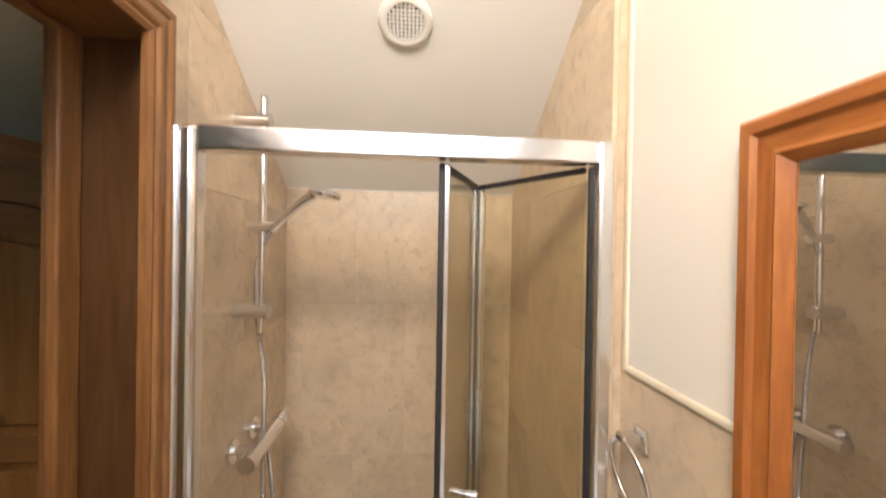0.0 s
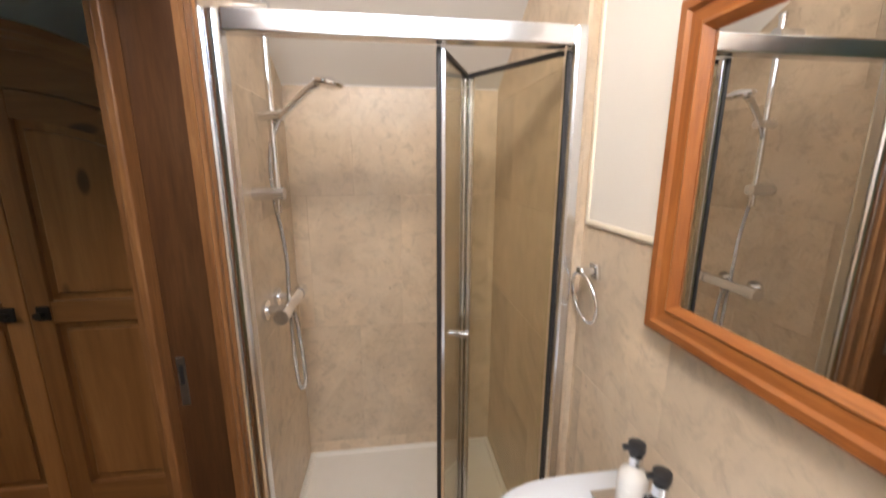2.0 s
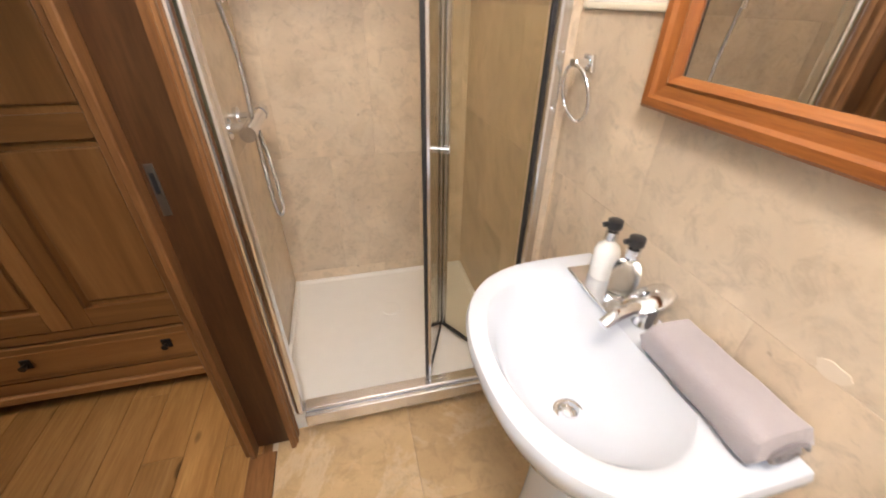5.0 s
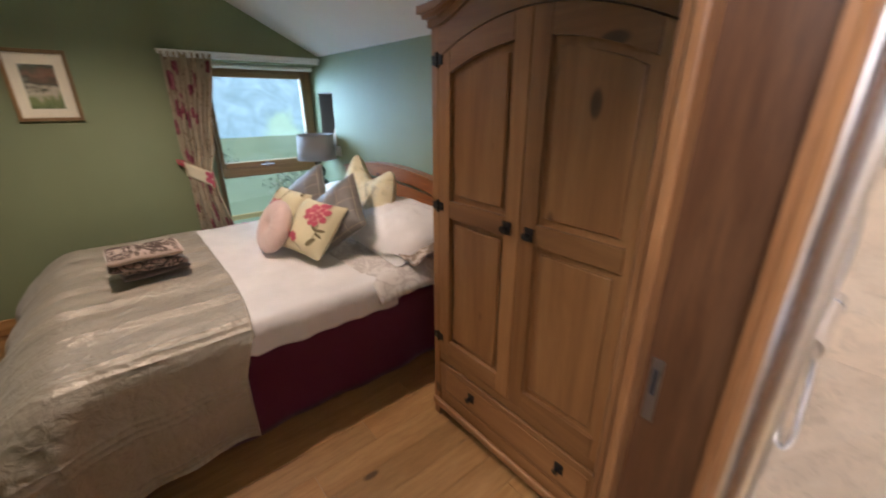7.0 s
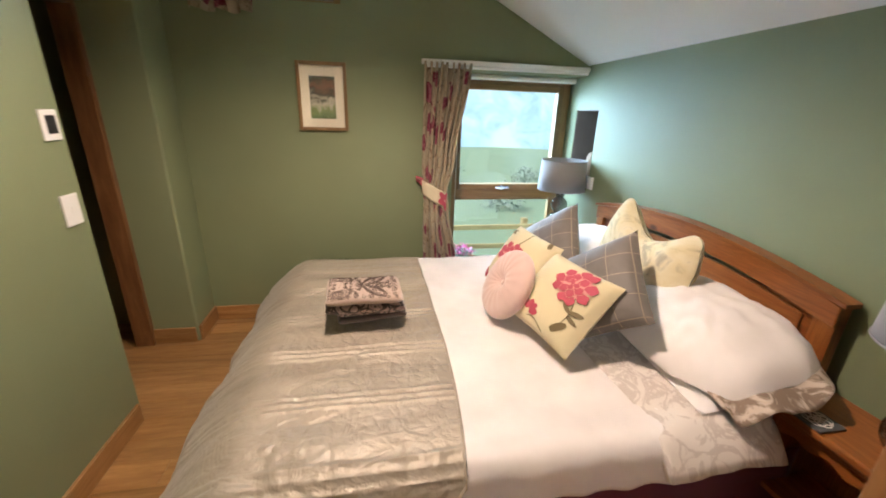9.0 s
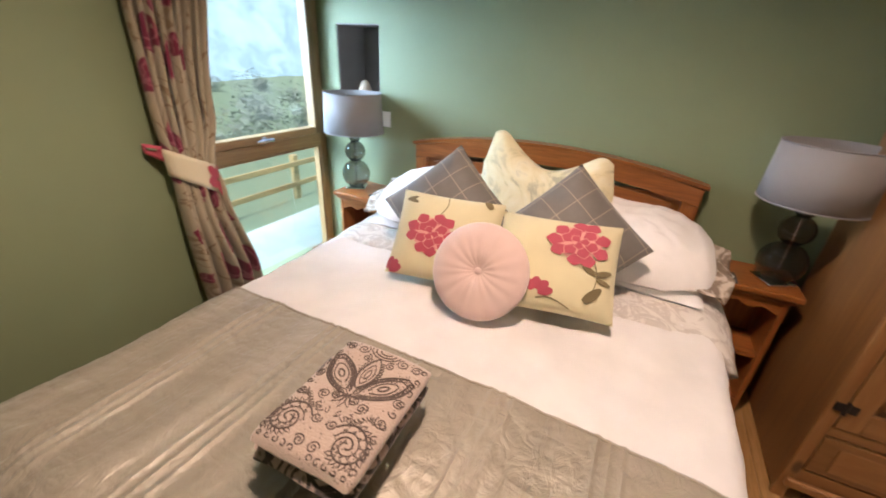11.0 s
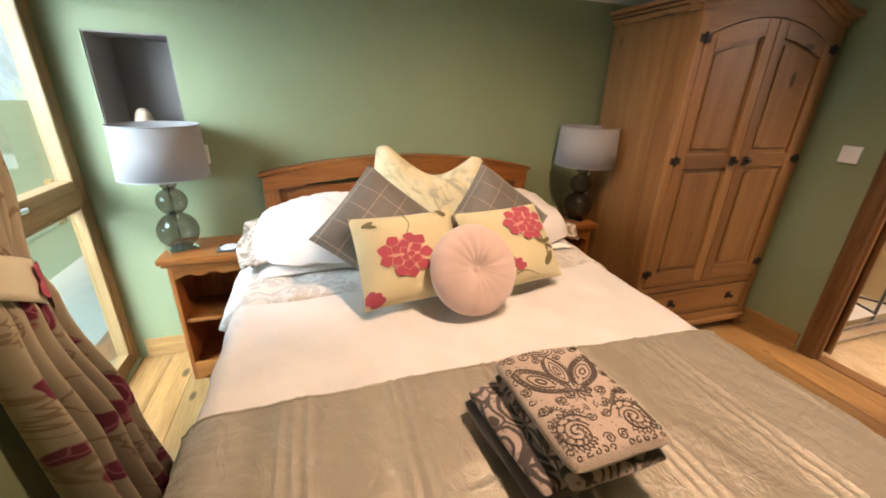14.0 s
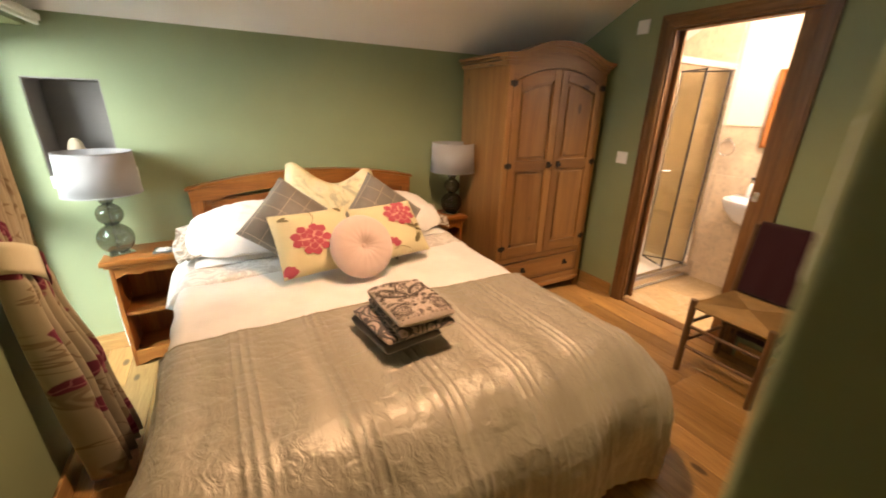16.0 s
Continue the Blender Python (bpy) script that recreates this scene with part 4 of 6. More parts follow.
def folded(bm, cx, cy, z0, w, l, h, turn, layers, seed):
    """A folded fleece: a fat rolled fold on one long side, layered ends on the other."""
    m = pose(cx, cy, z0, 0, 0, turn)

    def prof(a):
        return math.copysign(abs(math.cos(a)) ** 0.5, math.cos(a)), math.copysign(abs(math.sin(a)) ** 0.8, math.sin(a))
    for k in range(layers):
        hh = h / layers
        zc = hh * (k + 0.5)
        jx, jy = 0.012 * wob(seed, k, 1, 3), 0.014 * wob(seed, k, 5, 3)

        def f(u, v):
            px, pz = prof(2 * math.pi * v)
            y = (u - 0.5) * l
            endr = max(0.0, 1 - abs(2 * u - 1) ** 9) ** 0.5
            half = w / 2 * (1 + 0.02 * wob(y, k, seed, 8))
            x = px * half * (0.93 + 0.07 * endr) + jx
            z = zc + pz * hh * 0.62 * endr + 0.008 * wob(x, y, seed + k, 7)
            return m @ Vector((x, y + jy + 0.006 * wob(x, z, seed, 9), max(z, 0.002)))
        surface(bm, f, 60, 28, close_v=True)
    return bm


FZ = 0.645
n = Nodes("pink_beige_fleece", 0.95, spec=0.15)
fd = n.ramp(n.voronoi(120), [(0.16, n.grey(0.7)), (0.24, n.grey(0))])
sparse = n.ramp(n.noise(14, 2), [(0.5, n.grey(0)), (0.56, n.grey(1))])
n.colour(n.mix(n.mix(1.0, fd, sparse, "MULTIPLY"), n.mix(n.noise(9, 3), (0.46, 0.35, 0.285), (0.54, 0.42, 0.345)), (0.10, 0.075, 0.065))).bump(n.noise(220, 2), 0.5, 0.004)
n.b.inputs["Sheen Weight"].default_value = 0.5
M_FLEECE = n.m
M_INK = plain("dark_brown_print", (0.115, 0.085, 0.07), 0.9, 0, 0.3)


def motifs(t, cx, cy, z0, w, l, h, turn, seed):
    """Paisley line print on the top of the fold: drops with leafy rims, scrolls and seeds."""
    m = pose(cx, cy, z0, 0, 0, turn)
    jx, jy = 0.012 * wob(seed, 0, 1, 3), 0.014 * wob(seed, 0, 5, 3)

    def top(x, y):
        c = min(abs(x - jx) / (w / 2), 0.97) ** (1 / 0.5)
        pz = max(1 - c * c, 0.0) ** 0.4
        ends = max(0.0, 1 - abs(2 * y / l) ** 9) ** 0.5
        z = h / 2 + pz * h * 0.62 * ends + 0.008 * wob(x, y, seed, 7)
        return m @ Vector((x, y + jy, z + 0.0008))

    def line(name, pts, r=0.0016):
        part(name, tube(bm_new(), [top(max(-w / 2 + 0.006, min(w / 2 - 0.006, x)), max(-l / 2 + 0.01, min(l / 2 - 0.01, y))) for x, y in pts], r * 0.66, 6), M_INK, t, "dark printed line", True)

    def leafy(pts, d, step, size):
        for i in range(2, len(pts) - 2, step):
            (x0, y0), (x1, y1) = pts[i], pts[i + 1]
            tx, ty = x1 - x0, y1 - y0
            q = math.hypot(tx, ty) or 1
            nx, ny = ty / q * d, -tx / q * d
            tip = (x0 + nx * size + tx / q * size * 0.4, y0 + ny * size + ty / q * size * 0.4)
            s = size * 0.32
            line("leaf_line", [(x0 - tx / q * s, y0 - ty / q * s), ((x0 + tip[0]) / 2 - tx / q * s, (y0 + tip[1]) / 2 - ty / q * s), tip, ((x0 + tip[0]) / 2 + tx / q * s, (y0 + tip[1]) / 2 + ty / q * s), (x0 + tx / q * s, y0 + ty / q * s)], 0.0016)

    seeds = bm_new()

    def seed_dots(pts, r=0.0022):
        for x, y in pts:
            if abs(x) < w / 2 - 0.008 and abs(y) < l / 2 - 0.012:
                c = top(x, y)
                bmesh.ops.create_icosphere(seeds, subdivisions=1, radius=r, matrix=Matrix.Translation(c) @ Matrix.Diagonal((1, 1, 0.4, 1)))

    def spiral(px, py, sc, tw, sx, k=26):
        line("scroll_line", [(sx * (px + sc * (1 - q / (k + 3)) * math.cos(tw + q * 0.42)), py + sc * (1 - q / (k + 3)) * math.sin(tw + q * 0.42)) for q in range(k)], 0.002)

    def leaf_shape(sx, k, n=22):
        """A bent leaf from the middle of the print out to its far corner."""
        out = []
        for i in range(2 * n + 1):
            u = i / n if i <= n else 2 - i / n
            side = 1 if i <= n else -1
            a = 0.5 + (u - 0.5) * k
            half = 0.030 * k * math.sin(math.pi * min(u * 0.9 + 0.05, 1.0)) ** 0.8
            x, y = 0.010 + 0.086 * a, 0.0 + 0.078 * a + 0.012 * a * a
            out.append((sx * (x + side * half * 0.77), y - side * half * 0.64))
        return out

    def big_leaf(sx):
        for k, r in ((1.0, 0.003), (0.78, 0.002), (0.5, 0.0022), (0.2, 0.003)):
            pts = leaf_shape(sx, k)
            line("leaf_outline", pts, r)
            if k == 1.0:
                leafy(pts, -sx, 1, 0.011)
            if k == 0.78:
                leafy(pts, sx, 2, 0.006)
        seed_dots(leaf_shape(sx, 0.64, 9), 0.0016)

    def big_scroll(sx):
        coil = [(0.066 + (0.044 - 0.0011 * q) * math.cos(2.6 - q * 0.28), -0.098 + (0.044 - 0.0011 * q) * math.sin(2.6 - q * 0.28)) for q in range(38)]
        pts = [(sx * x, y) for x, y in coil]
        line("scroll_line", pts, 0.0028)
        leafy(pts[:20], -sx, 1, 0.012)
        leafy(pts[:22], sx, 2, 0.006)

    for sx in (-1, 1):
        big_leaf(sx)
        big_scroll(sx)
        for q in range(9):
            spiral(0.101, -0.128 + 0.032 * q, 0.009, 0.8 * q, sx, 16)
        for q in range(5):
            spiral(0.020 + 0.018 * q, -0.142, 0.007, 1.1 * q, sx, 14)
        inner = [(sx * (0.066 + (0.030 - 0.0010 * q) * math.cos(2.9 - q * 0.3)), -0.098 + (0.030 - 0.0010 * q) * math.sin(2.9 - q * 0.3)) for q in range(26)]
        line("scroll_line", inner, 0.002)
        leafy(inner, -sx, 2, 0.006)
        leafy([(sx * (0.02 + 0.006 * q), -0.040 - 0.012 * math.sin(q * 0.5)) for q in range(14)], sx, 1, 0.010)
        for px, py, sc, tw in ((0.022, -0.012, 0.015, 1.0), (0.045, -0.022, 0.012, -0.6), (0.094, -0.030, 0.013, 2.4), (0.016, -0.125, 0.012, 0.3), (0.098, 0.025, 0.012, 1.2), (0.052, 0.125, 0.015, 2.0), (0.086, 0.124, 0.013, 0.4), (0.030, 0.105, 0.011, 1.4), (0.018, -0.075, 0.011, 2.8)):
            spiral(px, py, sc, tw, sx)
        leafy([(sx * (0.006 + 0.05 * i / 12), -0.032 - 0.022 * math.sin(i * 0.4)) for i in range(13)], sx, 2, 0.012)
        rd = random.Random(seed)
        seed_dots([(sx * rd.uniform(0.005, 0.1), rd.uniform(-0.14, 0.14)) for _ in range(55)], 0.0018)
    for wide, y0, tall, r in ((0.020, 0.018, 0.095, 0.0026), (0.012, 0.032, 0.062, 0.0018), (0.005, 0.048, 0.03, 0.002)):
        mid = [(wide * math.sin(math.pi * i / 12) ** 0.8, y0 + tall * i / 12) for i in range(13)]
        line("almond_line", mid + [(-x, y) for x, y in mid[::-1]], r)
        if r > 0.0025:
            leafy(mid, 1, 1, 0.009)
            leafy([(-x, y) for x, y in mid], -1, 1, 0.009)
    arc = [(0.036 * math.cos(a), 0.140 - 0.026 * math.sin(a)) for a in [math.pi * i / 14 for i in range(15)]]
    for k in (1.0, 0.72, 0.4):
        line("arch_line", [(x * k, 0.140 - (0.140 - y) * k) for x, y in arc], 0.0022)
    for a in (0.0, 0.6, -0.6, 1.2, -1.2, 1.9, -1.9):
        s, c = math.sin(a), math.cos(a)
        line("petal_line", [(0.0, -0.005), (0.016 * s - 0.006 * c, -0.005 - 0.016 * c - 0.006 * s), (0.034 * s, -0.005 - 0.034 * c), (0.016 * s + 0.006 * c, -0.005 - 0.016 * c + 0.006 * s), (0.0, -0.005)], 0.0019)
    part("seed_dots", seeds, M_INK, t, "printed seed dots", True)["kind"] = "stuff"


tA = thing("folded_throw", (-2.70, 0.18, FZ), "taupe paisley fleece throw folded on top of another", "throw", "folded throws on the bed")
part("lower_fold", folded(bm_new(), -2.705, 0.18, FZ + 0.060, 0.22, 0.305, 0.036, 2, 1, 3), M_PAISLEY, tA, smooth=True)
part("upper_fold", folded(bm_new(), -2.705, 0.185, FZ + 0.097, 0.225, 0.31, 0.040, 2, 1, 5), M_FLEECE, tA, smooth=True)
motifs(tA, -2.705, 0.185, FZ + 0.097, 0.225, 0.31, 0.040, 2, 5)
M_PAISLEY_D = cloth("charcoal_fleece", (0.13, 0.105, 0.10), 0.95, 300, 0.3, 0.5, 0.6)
tB = thing("folded_throw", (-2.74, 0.2, FZ), "charcoal fleece throw folded under the paisley one", "throw", "folded throws on the bed")
part("lower_fold", folded(bm_new(), -2.755, 0.205, FZ, 0.24, 0.29, 0.03, 8, 1, 8), M_PAISLEY_D, tB, smooth=True)
part("upper_fold", folded(bm_new(), -2.75, 0.205, FZ + 0.03, 0.235, 0.285, 0.031, 8, 1, 9), M_PAISLEY, tB, smooth=True)


# ---- wardrobe ----
def wardrobe():
    X0, X1, YF, YB, H = -1.563, -0.655, 1.155, 1.70, 1.73
    t = thing("wardrobe", ((X0 + X1) / 2, (YF + YB) / 2, 0), "waxed pine two-door wardrobe with arched cornice, drawer and black iron fittings", "wardrobe")
    part("side_panel", cube(X0, YF + 0.01, 0.02, X0 + 0.022, YB, H, bevel=0.003), M_PINE, t)
    part("side_panel", cube(X1 - 0.022, YF + 0.01, 0.02, X1, YB, H, bevel=0.003), M_PINE, t)
    part("back_panel", cube(X0 + 0.022, YB - 0.012, 0.08, X1 - 0.022, YB, H - 0.01), M_PINE, t)
    part("top_panel", cube(X0 + 0.022, YF + 0.02, H - 0.03, X1 - 0.022, YB - 0.012, H - 0.01), M_PINE_X, t)
    part("bottom_panel", cube(X0 + 0.022, YF + 0.02, 0.1, X1 - 0.022, YB - 0.012, 0.12), M_PINE_X, t)
    for x0, x1 in ((X0 - 0.002, X0 + 0.038), (X1 - 0.038, X1 + 0.002)):
        part("front_stile", cube(x0, YF - 0.012, 0.0, x1, YF + 0.0095, H, bevel=0.004), M_PINE, t)
    part("cross_rail", cube(X0 + 0.039, YF - 0.008, 0.335, X1 - 0.039, YF + 0.012, 0.375, bevel=0.003), M_PINE_X, t)
    # skirt at the foot with a moulded lip
    part("base_rail", cube(X0 + 0.039, YF - 0.006, 0.075, X1 - 0.039, YF + 0.012, 0.155, bevel=0.003), M_PINE_X, t)
    part("base_moulding", cube(X0 + 0.01, YF - 0.034, 0.075, X1 - 0.01, YF - 0.0125, 0.112, bevel=0.008), M_PINE_X, t)
    # drawer
    dr = part("drawer", cube(X0 + 0.042, YF - 0.012, 0.165, X1 - 0.042, YF + 0.008, 0.325, bevel=0.004), M_PINE_X, t)
    bm = cube(X0 + 0.09, YF - 0.017, 0.19, X1 - 0.09, YF - 0.0125, 0.30, bevel=0.003)
    part("raised_field", bm, M_PINE_X, dr)
    mid = (X0 + X1) / 2

    def knob(x, z, parent, size=1.0):
        bm = box(bm_new(), x - 0.017 * size, YF - 0.024, z - 0.021 * size, x + 0.017 * size, YF - 0.018, z + 0.021 * size, bevel=0.003)
        vs = bmesh.ops.create_cone(bm, cap_ends=True, segments=12, radius1=0.006, radius2=0.012, depth=0.022)["verts"]
        bmesh.ops.rotate(bm, cent=(0, 0, 0), matrix=Matrix.Rotation(radians(90), 3, "X"), verts=vs)
        bmesh.ops.translate(bm, vec=(x, YF - 0.035, z), verts=vs)
        part("knob", bm, M_IRON, parent, "black iron knob on a square plate")

    for x in (-1.302, -0.853):
        knob(x, 0.257, dr)
    # doors
    for side in (-1, 1):
        a, b = (X0 + 0.041, mid - 0.002) if side < 0 else (mid + 0.002, X1 - 0.041)
        st = 0.062

        def top(x, lift=0.0):
            return arch(x, X0 + 0.0, X1 - 0.0, 1.585, 0.125) + lift

        n = 10
        xs = [a + (b - a) * i / n for i in range(n + 1)]
        d = part("door", prism(bm_new(), [(x, top(x, -0.02)) for x in xs] + [(b, 0.42), (a, 0.42)], "y", YF + 0.002, YF + 0.0085), M_PINE, t)
        for x0, x1 in ((a, a + st), (b - st, b)):
            xx = [x0 + (x1 - x0) * i / 3 for i in range(4)]
            bm = prism(bm_new(), [(x, top(x)) for x in xx] + [(x1, 0.38), (x0, 0.38)], "y", YF - 0.014, YF + 0.01, 0.0025)
            part("stile", bm, M_PINE, d)
        xi = [a + st + 0.0005 + (b - a - 2 * st - 0.001) * i / n for i in range(n + 1)]
        bm = prism(bm_new(), [(x, top(x)) for x in xi] + [(x, top(x, -0.075)) for x in xi[::-1]], "y", YF - 0.014, YF + 0.01, 0.0025)
        part("top_rail", bm, M_PINE_X, d)
        part("mid_rail", cube(a + st + 0.0005, YF - 0.014, 1.035, b - st - 0.0005, YF + 0.01, 1.105, bevel=0.0025), M_PINE_X, d)
        part("bottom_rail", cube(a + st + 0.0005, YF - 0.014, 0.38, b - st - 0.0005, YF + 0.01, 0.46, bevel=0.0025), M_PINE_X, d)
        # raised fields with a chamfered border
        pa, pb = a + st + 0.022, b - st - 0.022
        xp = [pa + (pb - pa) * i / n for i in range(n + 1)]
        bm = prism(bm_new(), [(x, top(x, -0.1)) for x in xp] + [(pb, 1.128), (pa, 1.128)], "y", YF - 0.008, YF + 0.0015, 0.006)
        part("raised_field", bm, M_PINE, d)
        part("raised_field", cube(pa, YF - 0.008, 0.484, pb, YF + 0.0015, 1.012, bevel=0.006), M_PINE, d)
        knob((mid - 0.047) if side < 0 else (mid + 0.047), 1.07, d, 1.1)
        hx = X0 + 0.038 if side < 0 else X1 - 0.038
        for z in (1.605, 1.075, 0.465):
            bm = bm_new()
            box(bm, hx - 0.03, YF - 0.019, z - 0.016, hx - 0.004, YF - 0.0145, z + 0.016, bevel=0.002)
            box(bm, hx + 0.004, YF - 0.019, z - 0.016, hx + 0.03, YF - 0.0145, z + 0.016, bevel=0.002)
            tube(bm, [(hx, YF - 0.019, z - 0.024), (hx, YF - 0.019, z + 0.024)], 0.006, 10)
            part("hinge", bm, M_IRON, t, "black iron hinge")
    # frieze that fills between the doors and the cornice
    n = 24
    xs = [X0 + (X1 - X0) * i / n for i in range(n + 1)]
    bm = prism(bm_new(), [(x, crown(x, X0, X1) - 0.02) for x in xs] + [(x, arch(x, X0, X1, 1.59, 0.125)) for x in xs[::-1]], "y", YF - 0.011, YF + 0.012)
    part("frieze", bm, M_PINE_X, t)
    # cornice: stepped moulding following the crown, and along the sides
    for off, z0, z1, name in ((0.018, -0.02, 0.008, "cornice"), (0.032, 0.008, 0.024, "cornice"), (0.045, 0.024, 0.05, "cornice")):
        xx = [X0 - off + (X1 - X0 + 2 * off) * i / n for i in range(n + 1)]
        bm = prism(bm_new(), [(x, crown(x, X0, X1) + z1) for x in xx] + [(x, crown(x, X0, X1) + z0) for x in xx[::-1]], "y", YF - off, YF + 0.05, 0.003)
        part(name, bm, M_PINE_X, t)
        for sx, x0, x1 in ((-1, X0 - off, X0 + 0.03), (1, X1 - 0.03, X1 + off)):
            part("side_cornice", cube(x0, YF + 0.0505, H + z0 + 0.006, x1, YB, H + z1, bevel=0.003), M_PINE_Y, t)
    for x in (X0 + 0.02, X1 - 0.07):
        part("foot", cube(x, YB - 0.06, 0.0, x + 0.05, YB - 0.01, 0.019), M_PINE, t)
    return t


def crown(x, x0, x1):
    """Height of the bonnet top: level ends and a swept middle."""
    u = (x - x0) / (x1 - x0)
    k = min(max((min(u, 1 - u) - 0.05) / 0.40, 0.0), 1.0)
    return 1.73 + 0.10 * math.sin(k * math.pi / 2) ** 1.2


wardrobe()


# ---- bedside tables, lamps and small things ----
def scallop(x0, x1, z_top, z_low, n=40, waves=3):
    pts = [(x0, z_top)]
    for i in range(n + 1):
        u = i / n
        lift = 0.5 - 0.5 * math.cos(2 * math.pi * u * waves)
        bow = math.sin(math.pi * u) ** 0.5
        pts.append((x0 + (x1 - x0) * u, z_low + 0.018 * lift * bow + 0.012 * bow))
    return pts + [(x1, z_top)]


def bedside(x0, x1, y0, y1, h):
    t = thing("bedside_table", ((x0 + x1) / 2, (y0 + y1) / 2, 0), "orange varnished pine bedside table with a scalloped apron and open shelf", "bedside table", "bedside tables")
    part("tabletop", cube(x0, y0, h - 0.028, x1, y1, h, bevel=0.008), M_ORANGE_X, t)
    part("top_moulding", cube(x0 + 0.014, y0 + 0.012, h - 0.044, x1 - 0.014, y1 - 0.002, h - 0.0285, bevel=0.005), M_ORANGE_X, t)
    a, b, f = x0 + 0.03, x1 - 0.03, y0 + 0.028
    for p, q in ((a, a + 0.02), (b - 0.02, b)):
        part("side_panel", cube(p, f, 0.0, q, y1 - 0.005, h - 0.0445, bevel=0.002), M_ORANGE, t)
    part("back_panel", cube(a + 0.0205, y1 - 0.016, 0.04, b - 0.0205, y1 - 0.006, h - 0.046), M_ORANGE, t)
    part("apron", prism(bm_new(), scallop(a + 0.0205, b - 0.0205, h - 0.0455, h - 0.108), "y", f + 0.002, f + 0.018), M_ORANGE_X, t)
    part("shelf", cube(a + 0.0205, f + 0.012, 0.315, b - 0.0205, y1 - 0.0165, 0.335, bevel=0.002), M_ORANGE_X, t)
    part("bottom_shelf", cube(a + 0.0205, f + 0.019, 0.065, b - 0.0205, y1 - 0.0165, 0.083, bevel=0.002), M_ORANGE_X, t)
    part("plinth", prism(bm_new(), scallop(a + 0.0205, b - 0.0205, 0.098, 0.004, waves=2), "y", f - 0.006, f + 0.0115), M_ORANGE_X, t)
    return t


bedside(-3.875, -3.475, 1.45, 1.732, 0.652)
bedside(-2.01, -1.61, 1.475, 1.732, 0.652)


def table_lamp(x, y, z):
    t = thing("table_lamp", (x, y, z), "smoked glass bubble table lamp with a grey linen drum shade", "table lamp", "bedside lamps")
    bm = cube(-0.058, -0.058, z, 0.058, 0.058, z + 0.012, bevel=0.004)
    bmesh.ops.transform(bm, matrix=pose(x, y, 0, 0, 0, 28), verts=bm.verts)
    part("base_plate", bm, M_CHROME, t, "polished metal base plate")

    def ball(r, zc, hole=0.016, wall=0.004):
        n = 16
        a0 = math.asin(hole / r)
        out = [(r * math.sin(a0 + (math.pi - 2 * a0) * i / n), zc - r * math.cos(a0 + (math.pi - 2 * a0) * i / n)) for i in range(n + 1)]
        return out

    for name, r, zc in (("lower_bubble", 0.083, z + 0.088), ("upper_bubble", 0.060, z + 0.222), ("neck_bubble", 0.033, z + 0.304)):
        bm = lathe(bm_new(), x, y, ball(r, zc), 32)
        part(name, bm, M_SMOKE, t, "smoked grey glass bubble", True)
        inner = lathe(bm_new(), x, y, ball(r - 0.005, zc, 0.013), 32)
        part("hollow", inner, M_SMOKE_IN, t, smooth=True)
    bm = lathe(bm_new(), x, y, [(0.006, z + 0.012), (0.006, z + 0.335), (0.014, z + 0.336), (0.014, z + 0.385), (0.006, z + 0.386)], 14)
    part("stem", bm, M_CHROME, t, "polished metal stem", True)
    zs, hs, r0, r1 = z + 0.334, 0.209, 0.168, 0.158
    bm = lathe(bm_new(), x, y, [(r0, zs), (r1, zs + hs)], 56)
    for f in [f for f in bm.faces if len(f.verts) > 4]:
        bm.faces.remove(f)
    sh = part("shade", bm, M_SHADE, t, "grey linen drum shade", True, 0.003)
    for rr, zz in ((r0, zs), (r1, zs + hs)):
        ring = [(x + (rr + 0.0005) * math.cos(2 * math.pi * k / 48), y + (rr + 0.0005) * math.sin(2 * math.pi * k / 48), zz) for k in range(49)]
        part("rim", tube(bm_new(), ring, 0.0028, 6), M_SHADE, sh, smooth=True)
    bm = bm_new()
    for k in range(3):
        a = 2 * math.pi * k / 3 + 0.4
        tube(bm, [(x, y, z + 0.38), (x + (r1 - 0.004) * math.cos(a), y + (r1 - 0.004) * math.sin(a), zs + hs - 0.02)], 0.002, 6)
    part("spider", bm, M_CHROME, t)
    return t


n = Nodes("hollow_air", 0.0)
n.colour((1.0, 1.0, 1.0))
n.b.inputs["Transmission Weight"].default_value = 1.0
n.b.inputs["IOR"].default_value = 1.0 / 1.45
M_SMOKE_IN = n.m
table_lamp(-3.80, 1.585, 0.652)
table_lamp(-1.70, 1.59, 0.652)

M_COASTER = plain("slate_coaster", (0.08, 0.085, 0.09), 0.5)
for cx, cy in ((-3.60, 1.54), (-1.88, 1.52)):
    c = thing("coaster", (cx, cy, 0.652), "square dark slate coaster with a white lattice print", "coaster", "coasters")
    part("slab", cube(cx - 0.046, cy - 0.046, 0.652, cx + 0.046, cy + 0.046, 0.66, bevel=0.002), M_COASTER, c)
    bm = bm_new()
    for k in range(6):
        a = k * math.pi / 3
        ring = [(cx + 0.016 * math.cos(a) + 0.02 * math.cos(q * math.pi / 9), cy + 0.016 * math.sin(a) + 0.02 * math.sin(q * math.pi / 9), 0.6608) for q in range(19)]
        tube(bm, ring, 0.0018, 5)
    part("lattice", bm, M_PLASTIC, c, "white printed lattice")
M_DRIFT = plain("pale_sandstone", (0.52, 0.40, 0.28), 0.8, 0, 0.15)
orn = thing("ornament", (-3.92, 1.86, 1.075), "rounded pale sandstone ornament standing in the niche", "ornament")
